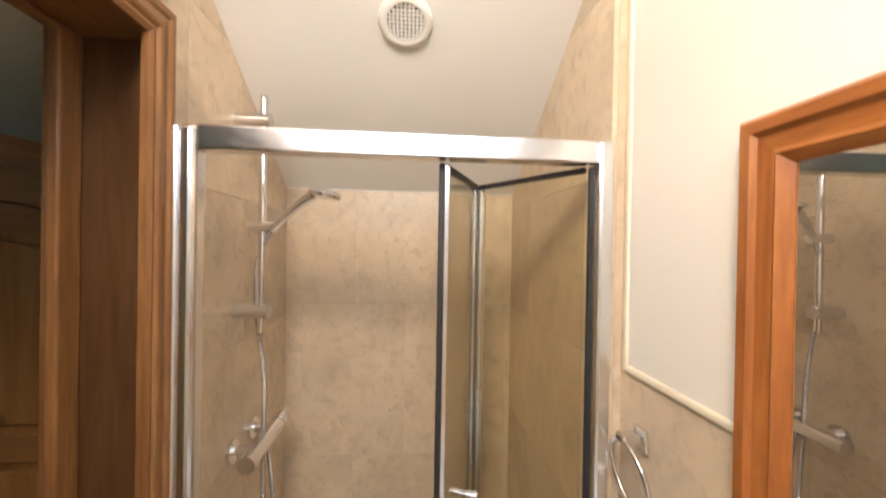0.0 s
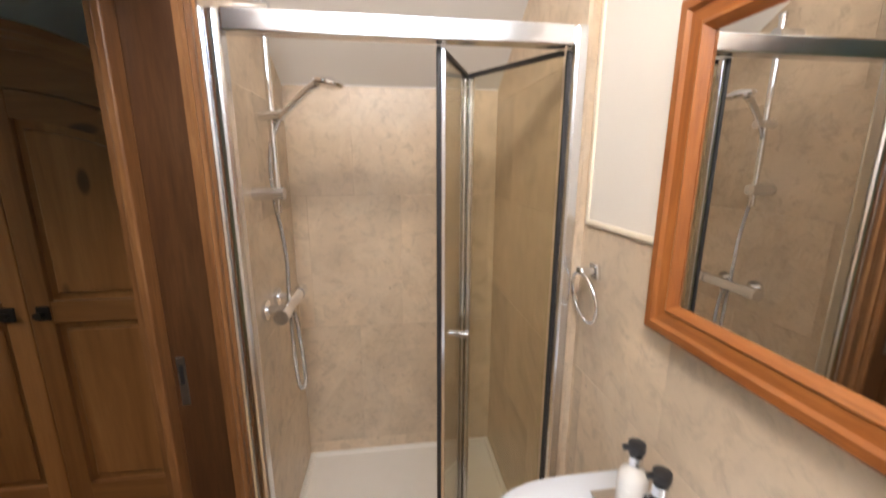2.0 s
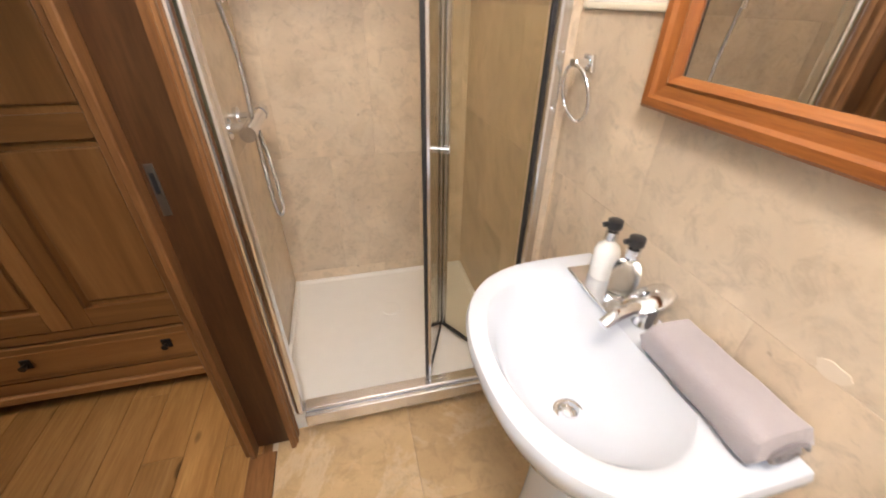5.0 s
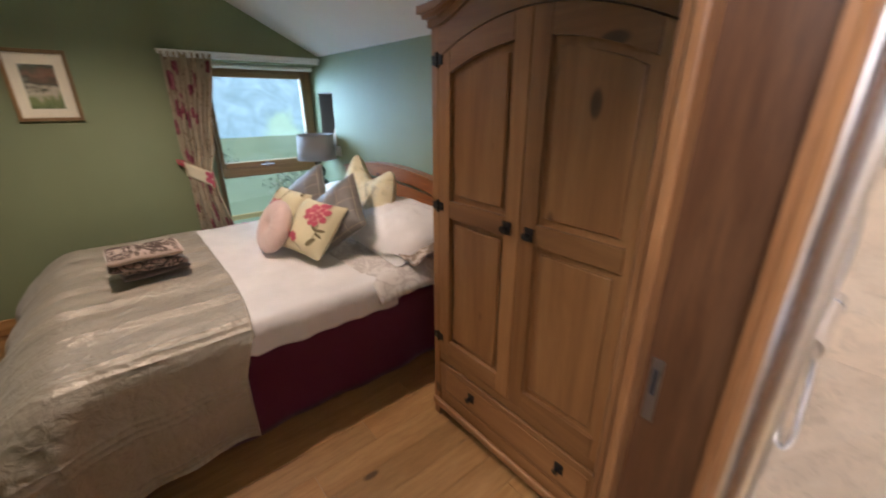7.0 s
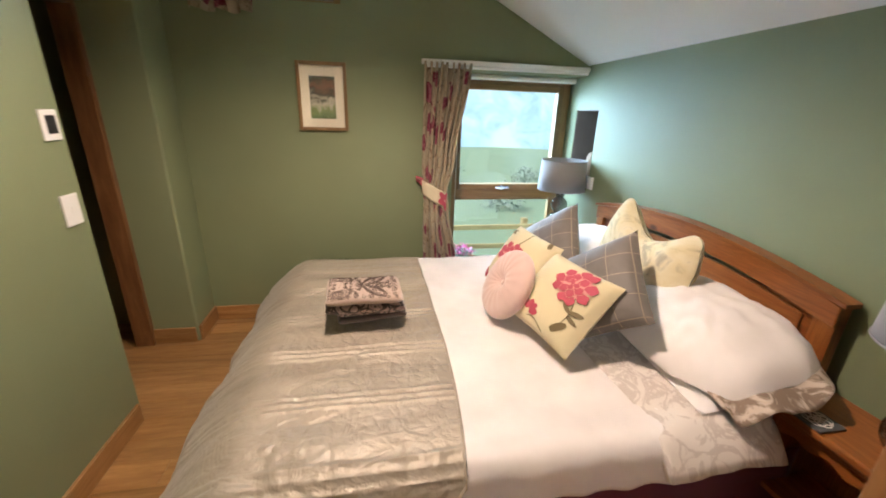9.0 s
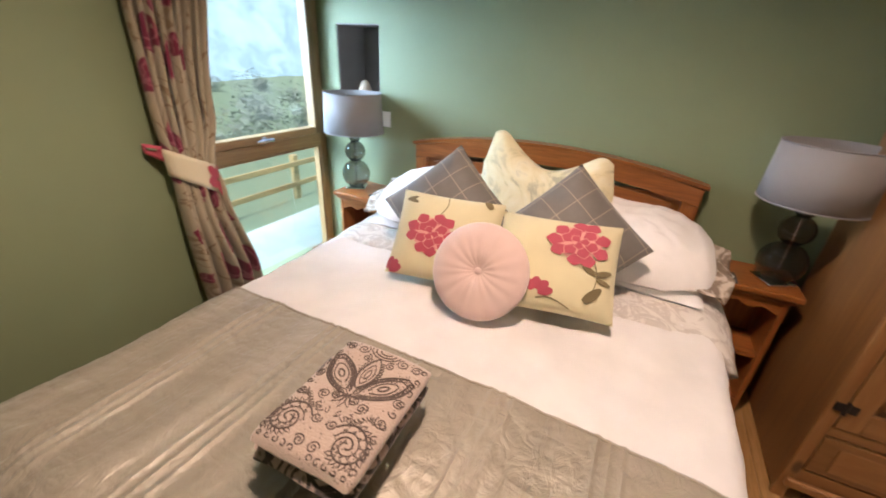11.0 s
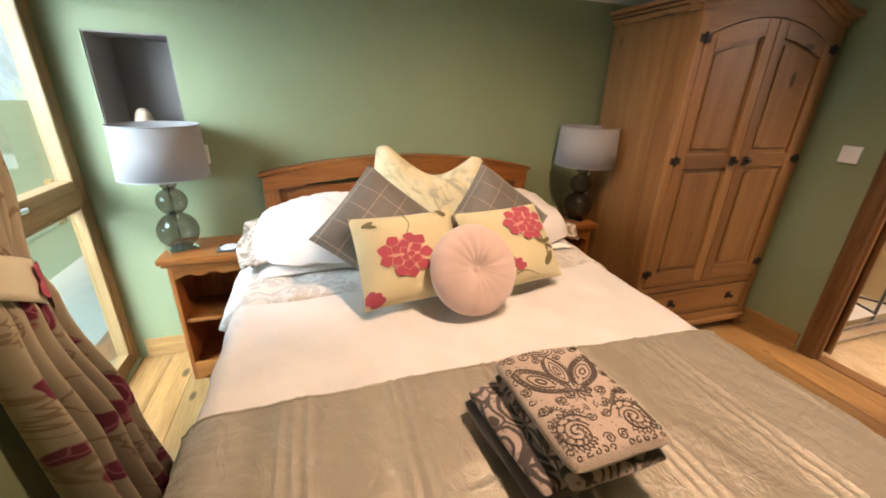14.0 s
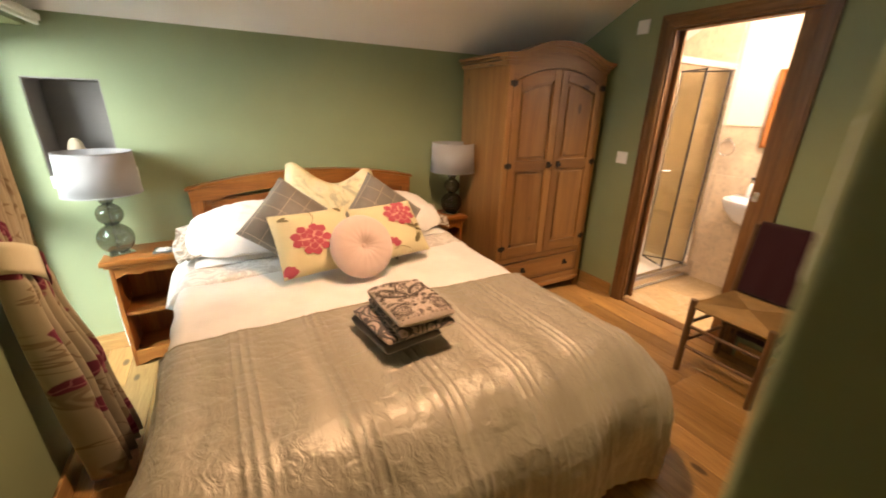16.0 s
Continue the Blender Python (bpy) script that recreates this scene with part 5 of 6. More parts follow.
part("body", lathe(bm_new(), -3.92, 1.86, [(0.03, 1.075), (0.042, 1.09), (0.046, 1.12), (0.042, 1.16), (0.035, 1.2), (0.028, 1.225), (0.016, 1.24), (0.004, 1.244)], 20), M_DRIFT, orn, smooth=True)


def wall_plate(name, place, face, w, h, label, category, group=""):
    """A flat white plastic plate on a wall. face: the outward axis."""
    x, y, z = place
    t = thing(name, place, label, category, group)
    d = 0.01
    lo = {"s": (x - w / 2, y - d, z - h / 2, x + w / 2, y, z + h / 2), "n": (x - w / 2, y, z - h / 2, x + w / 2, y + d, z + h / 2), "w": (x - d, y - w / 2, z - h / 2, x, y + w / 2, z + h / 2)}[face]
    part("plate", cube(*lo, bevel=0.003), M_PLASTIC, t)
    k = 0.016
    lo = {"s": (x - k / 2, y - d - 0.004, z - 0.014, x + k / 2, y - d + 0.0005, z + 0.014), "n": (x - k / 2, y + d - 0.0005, z - 0.014, x + k / 2, y + d + 0.004, z + 0.014), "w": (x - d - 0.004, y - k / 2, z - 0.014, x - d + 0.0005, y + k / 2, z + 0.014)}[face]
    part("rocker", cube(*lo, bevel=0.002), M_PLASTIC, t)
    return t


wall_plate("light_switch", (EAST, 0.972, 1.119), "w", 0.086, 0.086, "white plastic light switch on the green wall", "switch", "wall plates")
wall_plate("wall_plate", (EAST, 0.98, 2.0), "w", 0.086, 0.086, "white plastic blanking plate high on the green wall", "wall plate", "wall plates")
wall_plate("light_switch", (-3.70, NORTH, 1.05), "s", 0.086, 0.086, "white plastic bedside light switch on the green wall", "switch", "wall plates")
wall_plate("socket", (-3.985, NORTH, 1.03), "s", 0.086, 0.06, "white plastic socket plate on the green wall by the window", "socket", "wall plates")
wall_plate("light_switch", (-2.87, SOUTH, 1.085), "n", 0.086, 0.12, "white plastic light switch near the entrance", "switch", "wall plates")
th = thing("thermostat", (-2.885, SOUTH, 1.40), "white wall thermostat with a black display", "thermostat")
part("casing", cube(-2.928, SOUTH, 1.345, -2.842, SOUTH + 0.008, 1.455, bevel=0.006), M_PLASTIC, th)
part("display", cube(-2.91, SOUTH + 0.0082, 1.37, -2.862, SOUTH + 0.0095, 1.435, bevel=0.0008), M_DARK, th, "black glass display")
bm = tube(bm_new(), spline([(-3.85, 1.72, 0.60), (-3.885, 1.725, 0.50), (-3.905, 1.72, 0.30), (-3.90, 1.70, 0.12), (-3.88, 1.64, 0.03), (-3.85, 1.60, 0.008), (-3.80, 1.62, 0.006)], 8), 0.0022, 8)
cable = thing("lamp_cable", (-3.86, 1.66, 0.0), "white lamp cable hanging beside the bedside table", "cable")
part("flex", bm, M_PLASTIC, cable, smooth=True)

# picture
pf = thing("picture", (WEST, -0.068, 1.56), "framed landscape photograph with a cream mount and pale wood frame", "picture")
py0, py1, pz0, pz1 = -0.222, 0.086, 1.352, 1.768
for a, b, c, d in ((py0, py0 + 0.022, pz0, pz1), (py1 - 0.022, py1, pz0, pz1), (py0 + 0.0222, py1 - 0.0222, pz0, pz0 + 0.022), (py0 + 0.0222, py1 - 0.0222, pz1 - 0.022, pz1)):
    part("picture_frame", cube(WEST, a, c, WEST + 0.02, b, d, bevel=0.003), M_WINWOOD, pf, "pale wood frame")
part("mount", cube(WEST + 0.002, py0 + 0.02, pz0 + 0.02, WEST + 0.009, py1 - 0.02, pz1 - 0.02), plain("cream_card", (0.72, 0.64, 0.5), 0.8), pf, "cream card mount")
n = Nodes("garden_print", 0.4)
sp = n.t.nodes.new("ShaderNodeSeparateXYZ")
n.link(n.co, sp.inputs[0])
hz = n.t.nodes.new("ShaderNodeMapRange")
hz.inputs["From Min"].default_value, hz.inputs["From Max"].default_value = -0.14, 0.14
n.link(sp.outputs["Z"], hz.inputs[0])
band = n.mix(0.45, hz.outputs[0], n.noise(9, 5, distort=1.5))
n.colour(n.ramp(band, [(0.15, (0.07, 0.10, 0.03)), (0.36, (0.16, 0.19, 0.06)), (0.44, (0.42, 0.36, 0.27)), (0.52, (0.05, 0.05, 0.03)), (0.62, (0.20, 0.09, 0.05)), (0.72, (0.06, 0.07, 0.04)), (0.85, (0.35, 0.37, 0.38))]))
part("print", cube(WEST + 0.0092, py0 + 0.075, pz0 + 0.075, WEST + 0.0105, py1 - 0.075, pz1 - 0.085), n.m, pf, "faded garden view with a pale path")
part("glazing", cube(WEST + 0.013, py0 + 0.0225, pz0 + 0.0225, WEST + 0.0148, py1 - 0.0225, pz1 - 0.0225), M_PANE, pf).visible_shadow = False

# ---- curtains ----
n = Nodes("flowered_curtain_cotton", 0.85, spec=0.2)
sv = n.t.nodes.new("ShaderNodeUVMap").outputs[0]
wv = n.t.nodes.new("ShaderNodeVectorMath")
wv.operation = "MULTIPLY_ADD"
nz = n.t.nodes.new("ShaderNodeTexNoise")
nz.inputs["Scale"].default_value = 9
n.link(sv, nz.inputs["Vector"])
n.link(nz.outputs["Color"], wv.inputs[0])
wv.inputs[1].default_value = (0.17, 0.17, 0)
n.link(sv, wv.inputs[2])
fl = n.voronoi(5.6, wv.outputs[0])
vn = n.voronoi(13, wv.outputs[0], "DISTANCE_TO_EDGE")
stem = n.ramp(n.noise(4.5, 3, 0.5, sv, 1.2), [(0.485, n.grey(0)), (0.495, n.grey(0.8)), (0.51, n.grey(0.8)), (0.52, n.grey(0))])
base = n.mix(n.noise(3, 3, src=sv), (0.31, 0.25, 0.16), (0.43, 0.36, 0.25))
col = n.mix(stem, base, (0.20, 0.13, 0.07))
petals = n.mix(n.ramp(vn, [(0.02, n.grey(1)), (0.06, n.grey(0))]), (0.17, 0.024, 0.045), (0.32, 0.10, 0.12))
col = n.mix(n.ramp(fl, [(0.34, n.grey(1)), (0.37, n.grey(0))]), col, petals)
n.colour(col).bump(n.noise(500, 2), 0.15, 0.002)
n.b.inputs["Sheen Weight"].default_value = 0.15
M_CURTAIN = n.m


def curtain_part(name, f, nu, nv, parent, size, label=""):
    """A gathered cloth over f(u, v), with its flat cloth size in metres as UV."""
    bm = bm_new()
    g = surface(bm, f, nu, nv)
    uv = bm.loops.layers.uv.new("cloth")
    at = {}
    for i, row in enumerate(g):
        for j, v in enumerate(row):
            at[v] = (i / nu * size[0], j / nv * size[1])
    for fc in bm.faces:
        for lp in fc.loops:
            lp[uv].uv = at[lp.vert]
    return part(name, bm, M_CURTAIN, parent, label, True, 0.003)


def interp(z, keys):
    for (a, p), (b, q) in zip(keys, keys[1:]):
        if a <= z <= b:
            t = (z - a) / (b - a)
            t = t * t * (3 - 2 * t)
            return [x + (y - x) * t for x, y in zip(p, q)]
    return keys[-1][1] if z > keys[-1][0] else keys[0][1]


# height: left edge y, right edge y, x of the middle, depth of the folds
CURT = [(0.03, (0.61, 0.86, -3.82, 0.072)), (0.45, (0.59, 0.82, -3.83, 0.062)), (0.85, (0.59, 0.75, -3.86, 0.045)), (0.96, (0.59, 0.74, -3.87, 0.034)), (1.15, (0.575, 0.79, -3.875, 0.034)), (1.8, (0.575, 0.89, -3.885, 0.030))]
cu = thing("curtain", (-3.86, 0.7, 0.03), "cream curtain with raspberry flowers gathered in a tie-back", "curtain")


def curtain_f(u, v):
    z = 0.03 + v * 1.765
    a, b, x, d = interp(z, CURT)
    k = u * 8.5 * 2 * math.pi + 0.7 * math.sin(z * 2.2)
    fold = math.sin(k) * 0.75 + 0.35 * math.sin(k * 0.5 + 1.0 + z) + 0.3 * wob(u * 6, z, 1, 1.3)
    return (max(x + d * fold, WEST + 0.008), a + (b - a) * u + 0.016 * math.cos(k) + 0.01 * wob(u * 3, z, 6, 2), z + 0.012 * math.sin(k * 0.5) * (v < 0.05))


curtain_part("drop", curtain_f, 220, 70, cu, (1.3, 1.765))


def tie_f(u, v):
    a = u * 2 * math.pi
    y = 0.662 + 0.09 * math.cos(a)
    return (-3.868 + 0.055 * math.sin(a), y, 1.05 - (y - 0.56) * 0.52 - v * (0.10 + 0.10 * (y - 0.55)))


M_TIE = cloth("cream_tie_cotton", (0.66, 0.58, 0.40), 0.85)
bm = bm_new()
surface(bm, tie_f, 40, 5)
tie = part("tie_back", bm, M_TIE, cu, "cream cloth tie-back with a raspberry flower", True, 0.004)


def on_tie(p, q):
    """A point on the outside of the tie, p along it and q down it in metres."""
    x, y, z = tie_f(0.12 + p / 0.5, 0.5 + q / 0.1)
    return (x + 0.007, y + 0.004, z)


for k in range(5):
    bm = bm_new()
    petal(bm, on_tie, 0.0, 0.004, 0.5 + k * 1.26, 0.006, 0.056, 0.021)
    part("petal", bm, M_BLOOM, tie, smooth=True)
bm = bm_new()
surface(bm, lambda u, v: (-3.925 + 0.05 * u, 0.535 + 0.05 * u, 1.062 - 0.012 * u - v * (0.035 + 0.03 * u)), 8, 4)
part("tie_end", bm, M_BLOOM, tie, "dark red end of the tie-back", True, 0.004)
part("tie_hook", tube(bm_new(), [(WEST, 0.545, 1.045), (-3.915, 0.545, 1.045), (-3.885, 0.56, 1.04)], 0.004, 8), M_CHROME, cu, "metal tie-back hook")
rl = thing("curtain_rail", (-3.9, 1.16, 1.79), "white curtain rail above the low window", "curtain rail")
part("track", cube(-3.925, 0.565, 1.782, -3.885, 1.735, 1.812, bevel=0.005), M_PLASTIC, rl)
part("glider_track", cube(-3.915, 0.6, 1.764, -3.895, 1.73, 1.7815, bevel=0.003), M_PLASTIC, rl)
part("pull_cord", tube(bm_new(), [(-4.10, 0.86, 1.72), (-4.10, 0.86, 0.80)], 0.002, 6), M_PLASTIC, rl)
bl = thing("roller_blind", (-4.1, 1.27, 1.73), "rolled-up pale blind above the window", "blind")
part("roll", tube(bm_new(), [(-4.08, 0.83, 1.735), (-4.08, 1.73, 1.735)], 0.018, 14), M_PLASTIC, bl, smooth=True)
cu2 = thing("curtain", (-3.9, -0.6, 2.0), "cream flowered curtain beside the high window", "curtain")


def high_f(u, v):
    z = 2.0 + v * 0.72
    k = u * 5 * 2 * math.pi
    return (-3.885 + 0.03 * math.sin(k) + 0.008 * wob(u, z, 2, 5), -0.76 + 0.33 * u + 0.01 * math.cos(k), z + 0.01 * math.sin(k * 0.5) * (v < 0.05))


curtain_part("drop", high_f, 90, 20, cu2, (0.9, 0.72))
rl2 = thing("curtain_rail", (-3.9, -0.3, 2.7), "white curtain rail above the high window", "curtain rail")
part("track", cube(-3.92, -0.78, 2.715, -3.88, 0.16, 2.745, bevel=0.005), M_PLASTIC, rl2)


# ---- chair ----
def rush_chair():
    t = thing("rush_chair", (-0.83, -0.19, 0), "old brown wooden chair with a woven rush seat", "chair")
    xf, xb, ya, yb = -1.03, -0.645, 0.0, -0.38
    wood_c = M_CHAIR
    for y in (ya, yb):
        part("front_leg", tube(bm_new(), [(xf, y, 0), (xf, y, 0.16), (xf, y, 0.44), (xf, y, 0.465)], 0.0165, 12, 0.019), wood_c, t, smooth=True)
    for y in (ya - 0.02, yb + 0.02):
        part("back_post", tube(bm_new(), [(xb + 0.015, y, 0), (xb, y, 0.43), (xb + 0.02, y, 0.65), (xb + 0.05, y, 0.86)], 0.017, 12, 0.014), wood_c, t, smooth=True)
    for z in (0.17, 0.30):
        part("stretcher", tube(bm_new(), [(xf, ya, z), (xf, yb, z)], 0.0105, 8), wood_c, t, smooth=True)
    for y0, y1 in ((ya, ya - 0.02), (yb, yb + 0.02)):
        for z in (0.2, 0.32):
            part("stretcher", tube(bm_new(), [(xf, y0, z), (xb + 0.008, y1, z)], 0.0105, 8), wood_c, t, smooth=True)
    part("stretcher", tube(bm_new(), [(xb + 0.01, ya - 0.02, 0.22), (xb + 0.01, yb + 0.02, 0.22)], 0.0105, 8), wood_c, t, smooth=True)
    for z, dx in ((0.62, 0.018), (0.72, 0.03), (0.815, 0.044)):
        part("back_slat", cube(xb + dx - 0.006, yb + 0.03, z - 0.03, xb + dx + 0.006, ya - 0.03, z + 0.03, bevel=0.004), wood_c, t)
    # rush seat: four woven wedges meeting in the middle

    def seat(u, v):
        x = xf - 0.012 + u * (xb - xf + 0.024)
        half = 0.2 - 0.02 * u
        y = -0.19 + (2 * v - 1) * half
        a, b = abs(2 * u - 1), abs(2 * v - 1)
        cord = 0.0022 * math.sin((x if a > b else y) * 2 * math.pi / 0.009)
        edge = max(a, b)
        return (x, y, 0.445 + 0.008 * edge - 0.03 * max(0.0, edge - 0.93) / 0.07 + cord)
    bm = bm_new()
    surface(bm, seat, 110, 110)
    part("seat", bm, M_RUSH, t, "woven rush seat", True, 0.02)
    return t


M_CHAIR = wood("aged_brown_wood", (0.06, 0.03, 0.012), (0.13, 0.065, 0.025), (0.2, 0.1, 0.04), "Z", 0.45, False)
M_RUSH = cloth("woven_rush", (0.30, 0.18, 0.075), 0.8, 120, 0.3, 0.0, 0.4)
rush_chair()
# burgundy cloth hung over the chair's back
cl = thing("draped_cloth", (-0.6, -0.19, 0.85), "dark burgundy cloth hung over the chair back", "cloth")


def cloth_f(u, v):
    y = -0.345 + u * 0.30
    s = v * 1.2
    f = 0.012 * math.sin(u * 16 + v * 2) * abs(v - 0.36)
    if s < 0.42:
        k = s / 0.42
        return (-0.667 + 0.05 * k - 0.012 + f, y, 0.468 + 0.40 * k)
    if s < 0.5:
        k = (s - 0.42) / 0.08
        return (-0.628 + 0.05 * k, y, 0.868 + 0.018 * math.sin(k * math.pi))
    k = (s - 0.5) / 0.7
    return (-0.578 - f * 0.4, y, 0.868 - 0.72 * k)


bm = bm_new()
surface(bm, cloth_f, 24, 60)
part("drop", bm, cloth("dark_wine_cloth", (0.028, 0.004, 0.007), 0.85), cl, smooth=True, thick=0.006)


# ---- shower ----
def shower():
    L, R, YF = BATH_W, SHOWER_E, 0.845
    tr = thing("shower_tray", (0.05, 1.24, 0), "white low shower tray with a raised rim", "shower tray")
    bm = bm_new()
    ox0, ox1, oy0, oy1, zt = SHOWER_W + 0.001, R - 0.001, YF - 0.01, BATH_N - 0.001, 0.105

    def sect(inset, z):
        return [bm.verts.new(p) for p in ((ox0 + inset, oy0 + inset, z), (ox1 - inset, oy0 + inset, z), (ox1 - inset, oy1 - inset, z), (ox0 + inset, oy1 - inset, z))]
    loops = [sect(0, 0.0), sect(0, zt - 0.004), sect(0.004, zt), sect(0.018, zt), sect(0.026, zt - 0.007), sect(0.034, zt - 0.009)]
    for a, b in zip(loops, loops[1:]):
        for k in range(4):
            bm.faces.new((a[k], a[(k + 1) % 4], b[(k + 1) % 4], b[k]))
    bm.faces.new(loops[-1]), bm.faces.new(loops[0][::-1])
    part("tray", bm, M_ACRYLIC, tr)
    part("waste_cover", lathe(bm_new(), 0.02, 1.32, [(0.045, zt - 0.009), (0.045, zt - 0.004), (0.03, zt - 0.002)], 24), M_ACRYLIC, tr, "round white waste cover")
    e = thing("shower_enclosure", (0.05, YF, 0.105), "chrome framed folding shower door standing half open", "shower door")
    z0, z1 = 0.106, 1.828
    part("wall_post", cube(SHOWER_W + 0.001, YF - 0.03, z0, L + 0.03, YF + 0.012, z1, bevel=0.006), M_ALU, e)
    part("wall_post", cube(L + 0.0305, YF - 0.034, z0, L + 0.062, YF + 0.014, z1, bevel=0.012, seg=3), M_ALU, e)
    part("wall_post", cube(0.415, YF - 0.034, z0, 0.4475, YF + 0.014, z1, bevel=0.008), M_ALU, e)
    part("wall_channel", cube(0.448, YF - 0.006, z0, SHOWER_E - 0.001, YF + 0.01, z1, bevel=0.002), M_ALU, e)
    part("seal", cube(0.4095, YF - 0.006, z0 + 0.03, 0.4145, YF + 0.004, z1 - 0.05), M_RUBBER, e, "black door seal")
    part("top_rail", cube(L + 0.0625, YF - 0.03, 1.782, 0.4145, YF + 0.014, 1.828, bevel=0.004), M_ALU, e)
    part("bottom_track", cube(L + 0.0625, YF - 0.032, z0, 0.4145, YF + 0.016, z0 + 0.022, bevel=0.006), M_ALU, e)
    part("track_lip", cube(L + 0.0625, YF - 0.052, z0 - 0.05, R - 0.001, YF - 0.0325, z0 + 0.01, bevel=0.005), M_ALU, e)
    A, H, B = Vector((0.108, 0.862)), Vector((0.225, 1.14)), Vector((0.402, 0.85))

    def pane(p, q, name):
        d = (q - p).normalized()
        nrm = Vector((-d.y, d.x)) * 0.003
        bm = bm_new()
        prism(bm, [tuple(p + nrm), tuple(q + nrm), tuple(q - nrm), tuple(p - nrm)], "z", z0 + 0.026, 1.776)
        g = part(name, bm, M_SHOWERGLASS, e, "lightly bronzed clear glass leaf")
        for zz0, zz1 in ((z0 + 0.0235, z0 + 0.034), (1.768, 1.779)):
            w = nrm * 2.2
            bm = prism(bm_new(), [tuple(p + w), tuple(q + w), tuple(q - w), tuple(p - w)], "z", zz0, zz1)
            part("edge_strip", bm, M_RUBBER, g, "dark edge strip")
        return g

    def upright(p, w, d, mat, name, lab=""):
        part(name, cube(p.x - w, p.y - d, z0 + 0.023, p.x + w, p.y + d, 1.78, bevel=min(w, d) * 0.4), mat, e, lab)

    g = pane(A, H, "leading_leaf")
    pane(H, B, "hinged_leaf")
    upright(A + Vector((-0.006, 0)), 0.005, 0.008, M_RUBBER, "leading_seal", "black magnetic seal")
    upright(A + Vector((0.005, 0.004)), 0.006, 0.009, M_ALU, "leading_profile")
    for dx, dy in ((-0.012, -0.006), (0.012, -0.006), (0, 0.009)):
        upright(H + Vector((dx, dy)), 0.0095, 0.0095, M_ALU, "hinge_profile")
    # knob through the leading leaf
    k = A + (H - A) * 0.72
    d = (H - A).normalized()
    nr = Vector((-d.y, d.x))
    pts = [(k.x + nr.x * s, k.y + nr.y * s, 0.965) for s in (-0.035, -0.03, -0.004)]
    bm = tube(bm_new(), pts, 0.013, 16)
    tube(bm, [(k.x + nr.x * s, k.y + nr.y * s, 0.965) for s in (0.004, 0.03, 0.035)], 0.013, 16)
    part("door_knob", bm, M_CHROME, g, "small chrome door knob", True)

    # riser rail with hand shower
    s = thing("shower_set", (-0.39, 1.19, 1.35), "chrome riser rail with hand shower and hose", "shower set")
    X, Y = -0.372, 1.185
    part("riser_rail", tube(bm_new(), [(X, Y, 1.36), (X, Y, 2.005)], 0.0105, 14), M_CHROME, s, smooth=True)
    part("rail_cap", lathe(bm_new(), X, Y, [(0.011, 2.0), (0.0125, 2.003), (0.0125, 2.016), (0.009, 2.02)], 14), M_CHROME, s, smooth=True)
    for z in (1.95, 1.42):
        bm = tube(bm_new(), [(SHOWER_W + 0.0005, Y, z), (L + 0.012, Y, z), (X + 0.02, Y, z)], 0.021, 20)
        part("bracket", bm, M_ALU, s, "satin chrome wall bracket", True)
    bm = tube(bm_new(), [(X - 0.034, Y, 1.655), (X + 0.036, Y, 1.655)], 0.017, 16)
    part("slider", bm, M_CHROME, s, smooth=True)
    hs = tube(bm_new(), spline([(X + 0.03, Y - 0.012, 1.648), (X + 0.06, Y - 0.025, 1.675), (X + 0.12, Y - 0.05, 1.722), (X + 0.15, Y - 0.06, 1.738)], 6), 0.0095, 12, 0.013)
    hd = part("hand_shower", hs, M_CHROME, s, smooth=True)
    bm = lathe(bm_new(), 0, 0, [(0.032, -0.012), (0.044, -0.008), (0.045, 0.0), (0.036, 0.008), (0.014, 0.014)], 28)
    bmesh.ops.transform(bm, matrix=Matrix.Translation((X + 0.185, Y - 0.07, 1.742)) @ pose(0, 0, 0, 0, 12, 0), verts=bm.verts)
    part("spray_head", bm, M_CHROME, hd, smooth=True)
    hose = spline([(X + 0.026, Y - 0.01, 1.645), (X - 0.012, Y + 0.005, 1.56), (X - 0.02, Y + 0.02, 1.42), (X, Y + 0.03, 1.22), (X - 0.004, Y + 0.04, 1.06), (X - 0.006, Y + 0.05, 0.9), (X - 0.002, Y + 0.055, 0.74), (X + 0.01, Y + 0.055, 0.70), (X + 0.024, Y + 0.06, 0.74), (X + 0.014, Y + 0.065, 0.9), (X + 0.002, Y + 0.065, 1.0)], 10)
    part("hose", tube(bm_new(), hose, 0.0068, 10), M_HOSE, s, "ribbed metal hose", True)
    v = thing("shower_mixer", (-0.4, 1.24, 1.03), "chrome thermostatic bar shower mixer", "shower mixer")
    for y in (1.175, 1.315):
        bm = tube(bm_new(), [(SHOWER_W + 0.0005, y, 1.035), (SHOWER_W + 0.012, y, 1.035)], 0.032, 24)
        tube(bm, [(SHOWER_W + 0.012, y, 1.035), (X, y, 1.035)], 0.016, 16)
        part("wall_union", bm, M_CHROME, v, smooth=True)
    part("bar_body", tube(bm_new(), [(X, 1.145, 1.035), (X, 1.335, 1.035)], 0.0215, 24), M_CHROME, v, smooth=True)
    for y0, y1 in ((1.095, 1.143), (1.337, 1.39)):
        part("control_knob", tube(bm_new(), [(X, y0, 1.035), (X, y0 + 0.004, 1.035), (X, y1, 1.035)], 0.0235, 24), M_ALU, v, "satin chrome control knob", True)
    part("outlet", tube(bm_new(), [(X, 1.25, 1.014), (X, 1.25, 0.998)], 0.011, 14), M_CHROME, v, smooth=True)


n = Nodes("ribbed_hose_metal", 0.25, 1.0)
n.colour((0.55, 0.55, 0.56)).bump(n.wave(160, 0, axis="Z"), 0.6, 0.002)
M_HOSE = n.m
shower()

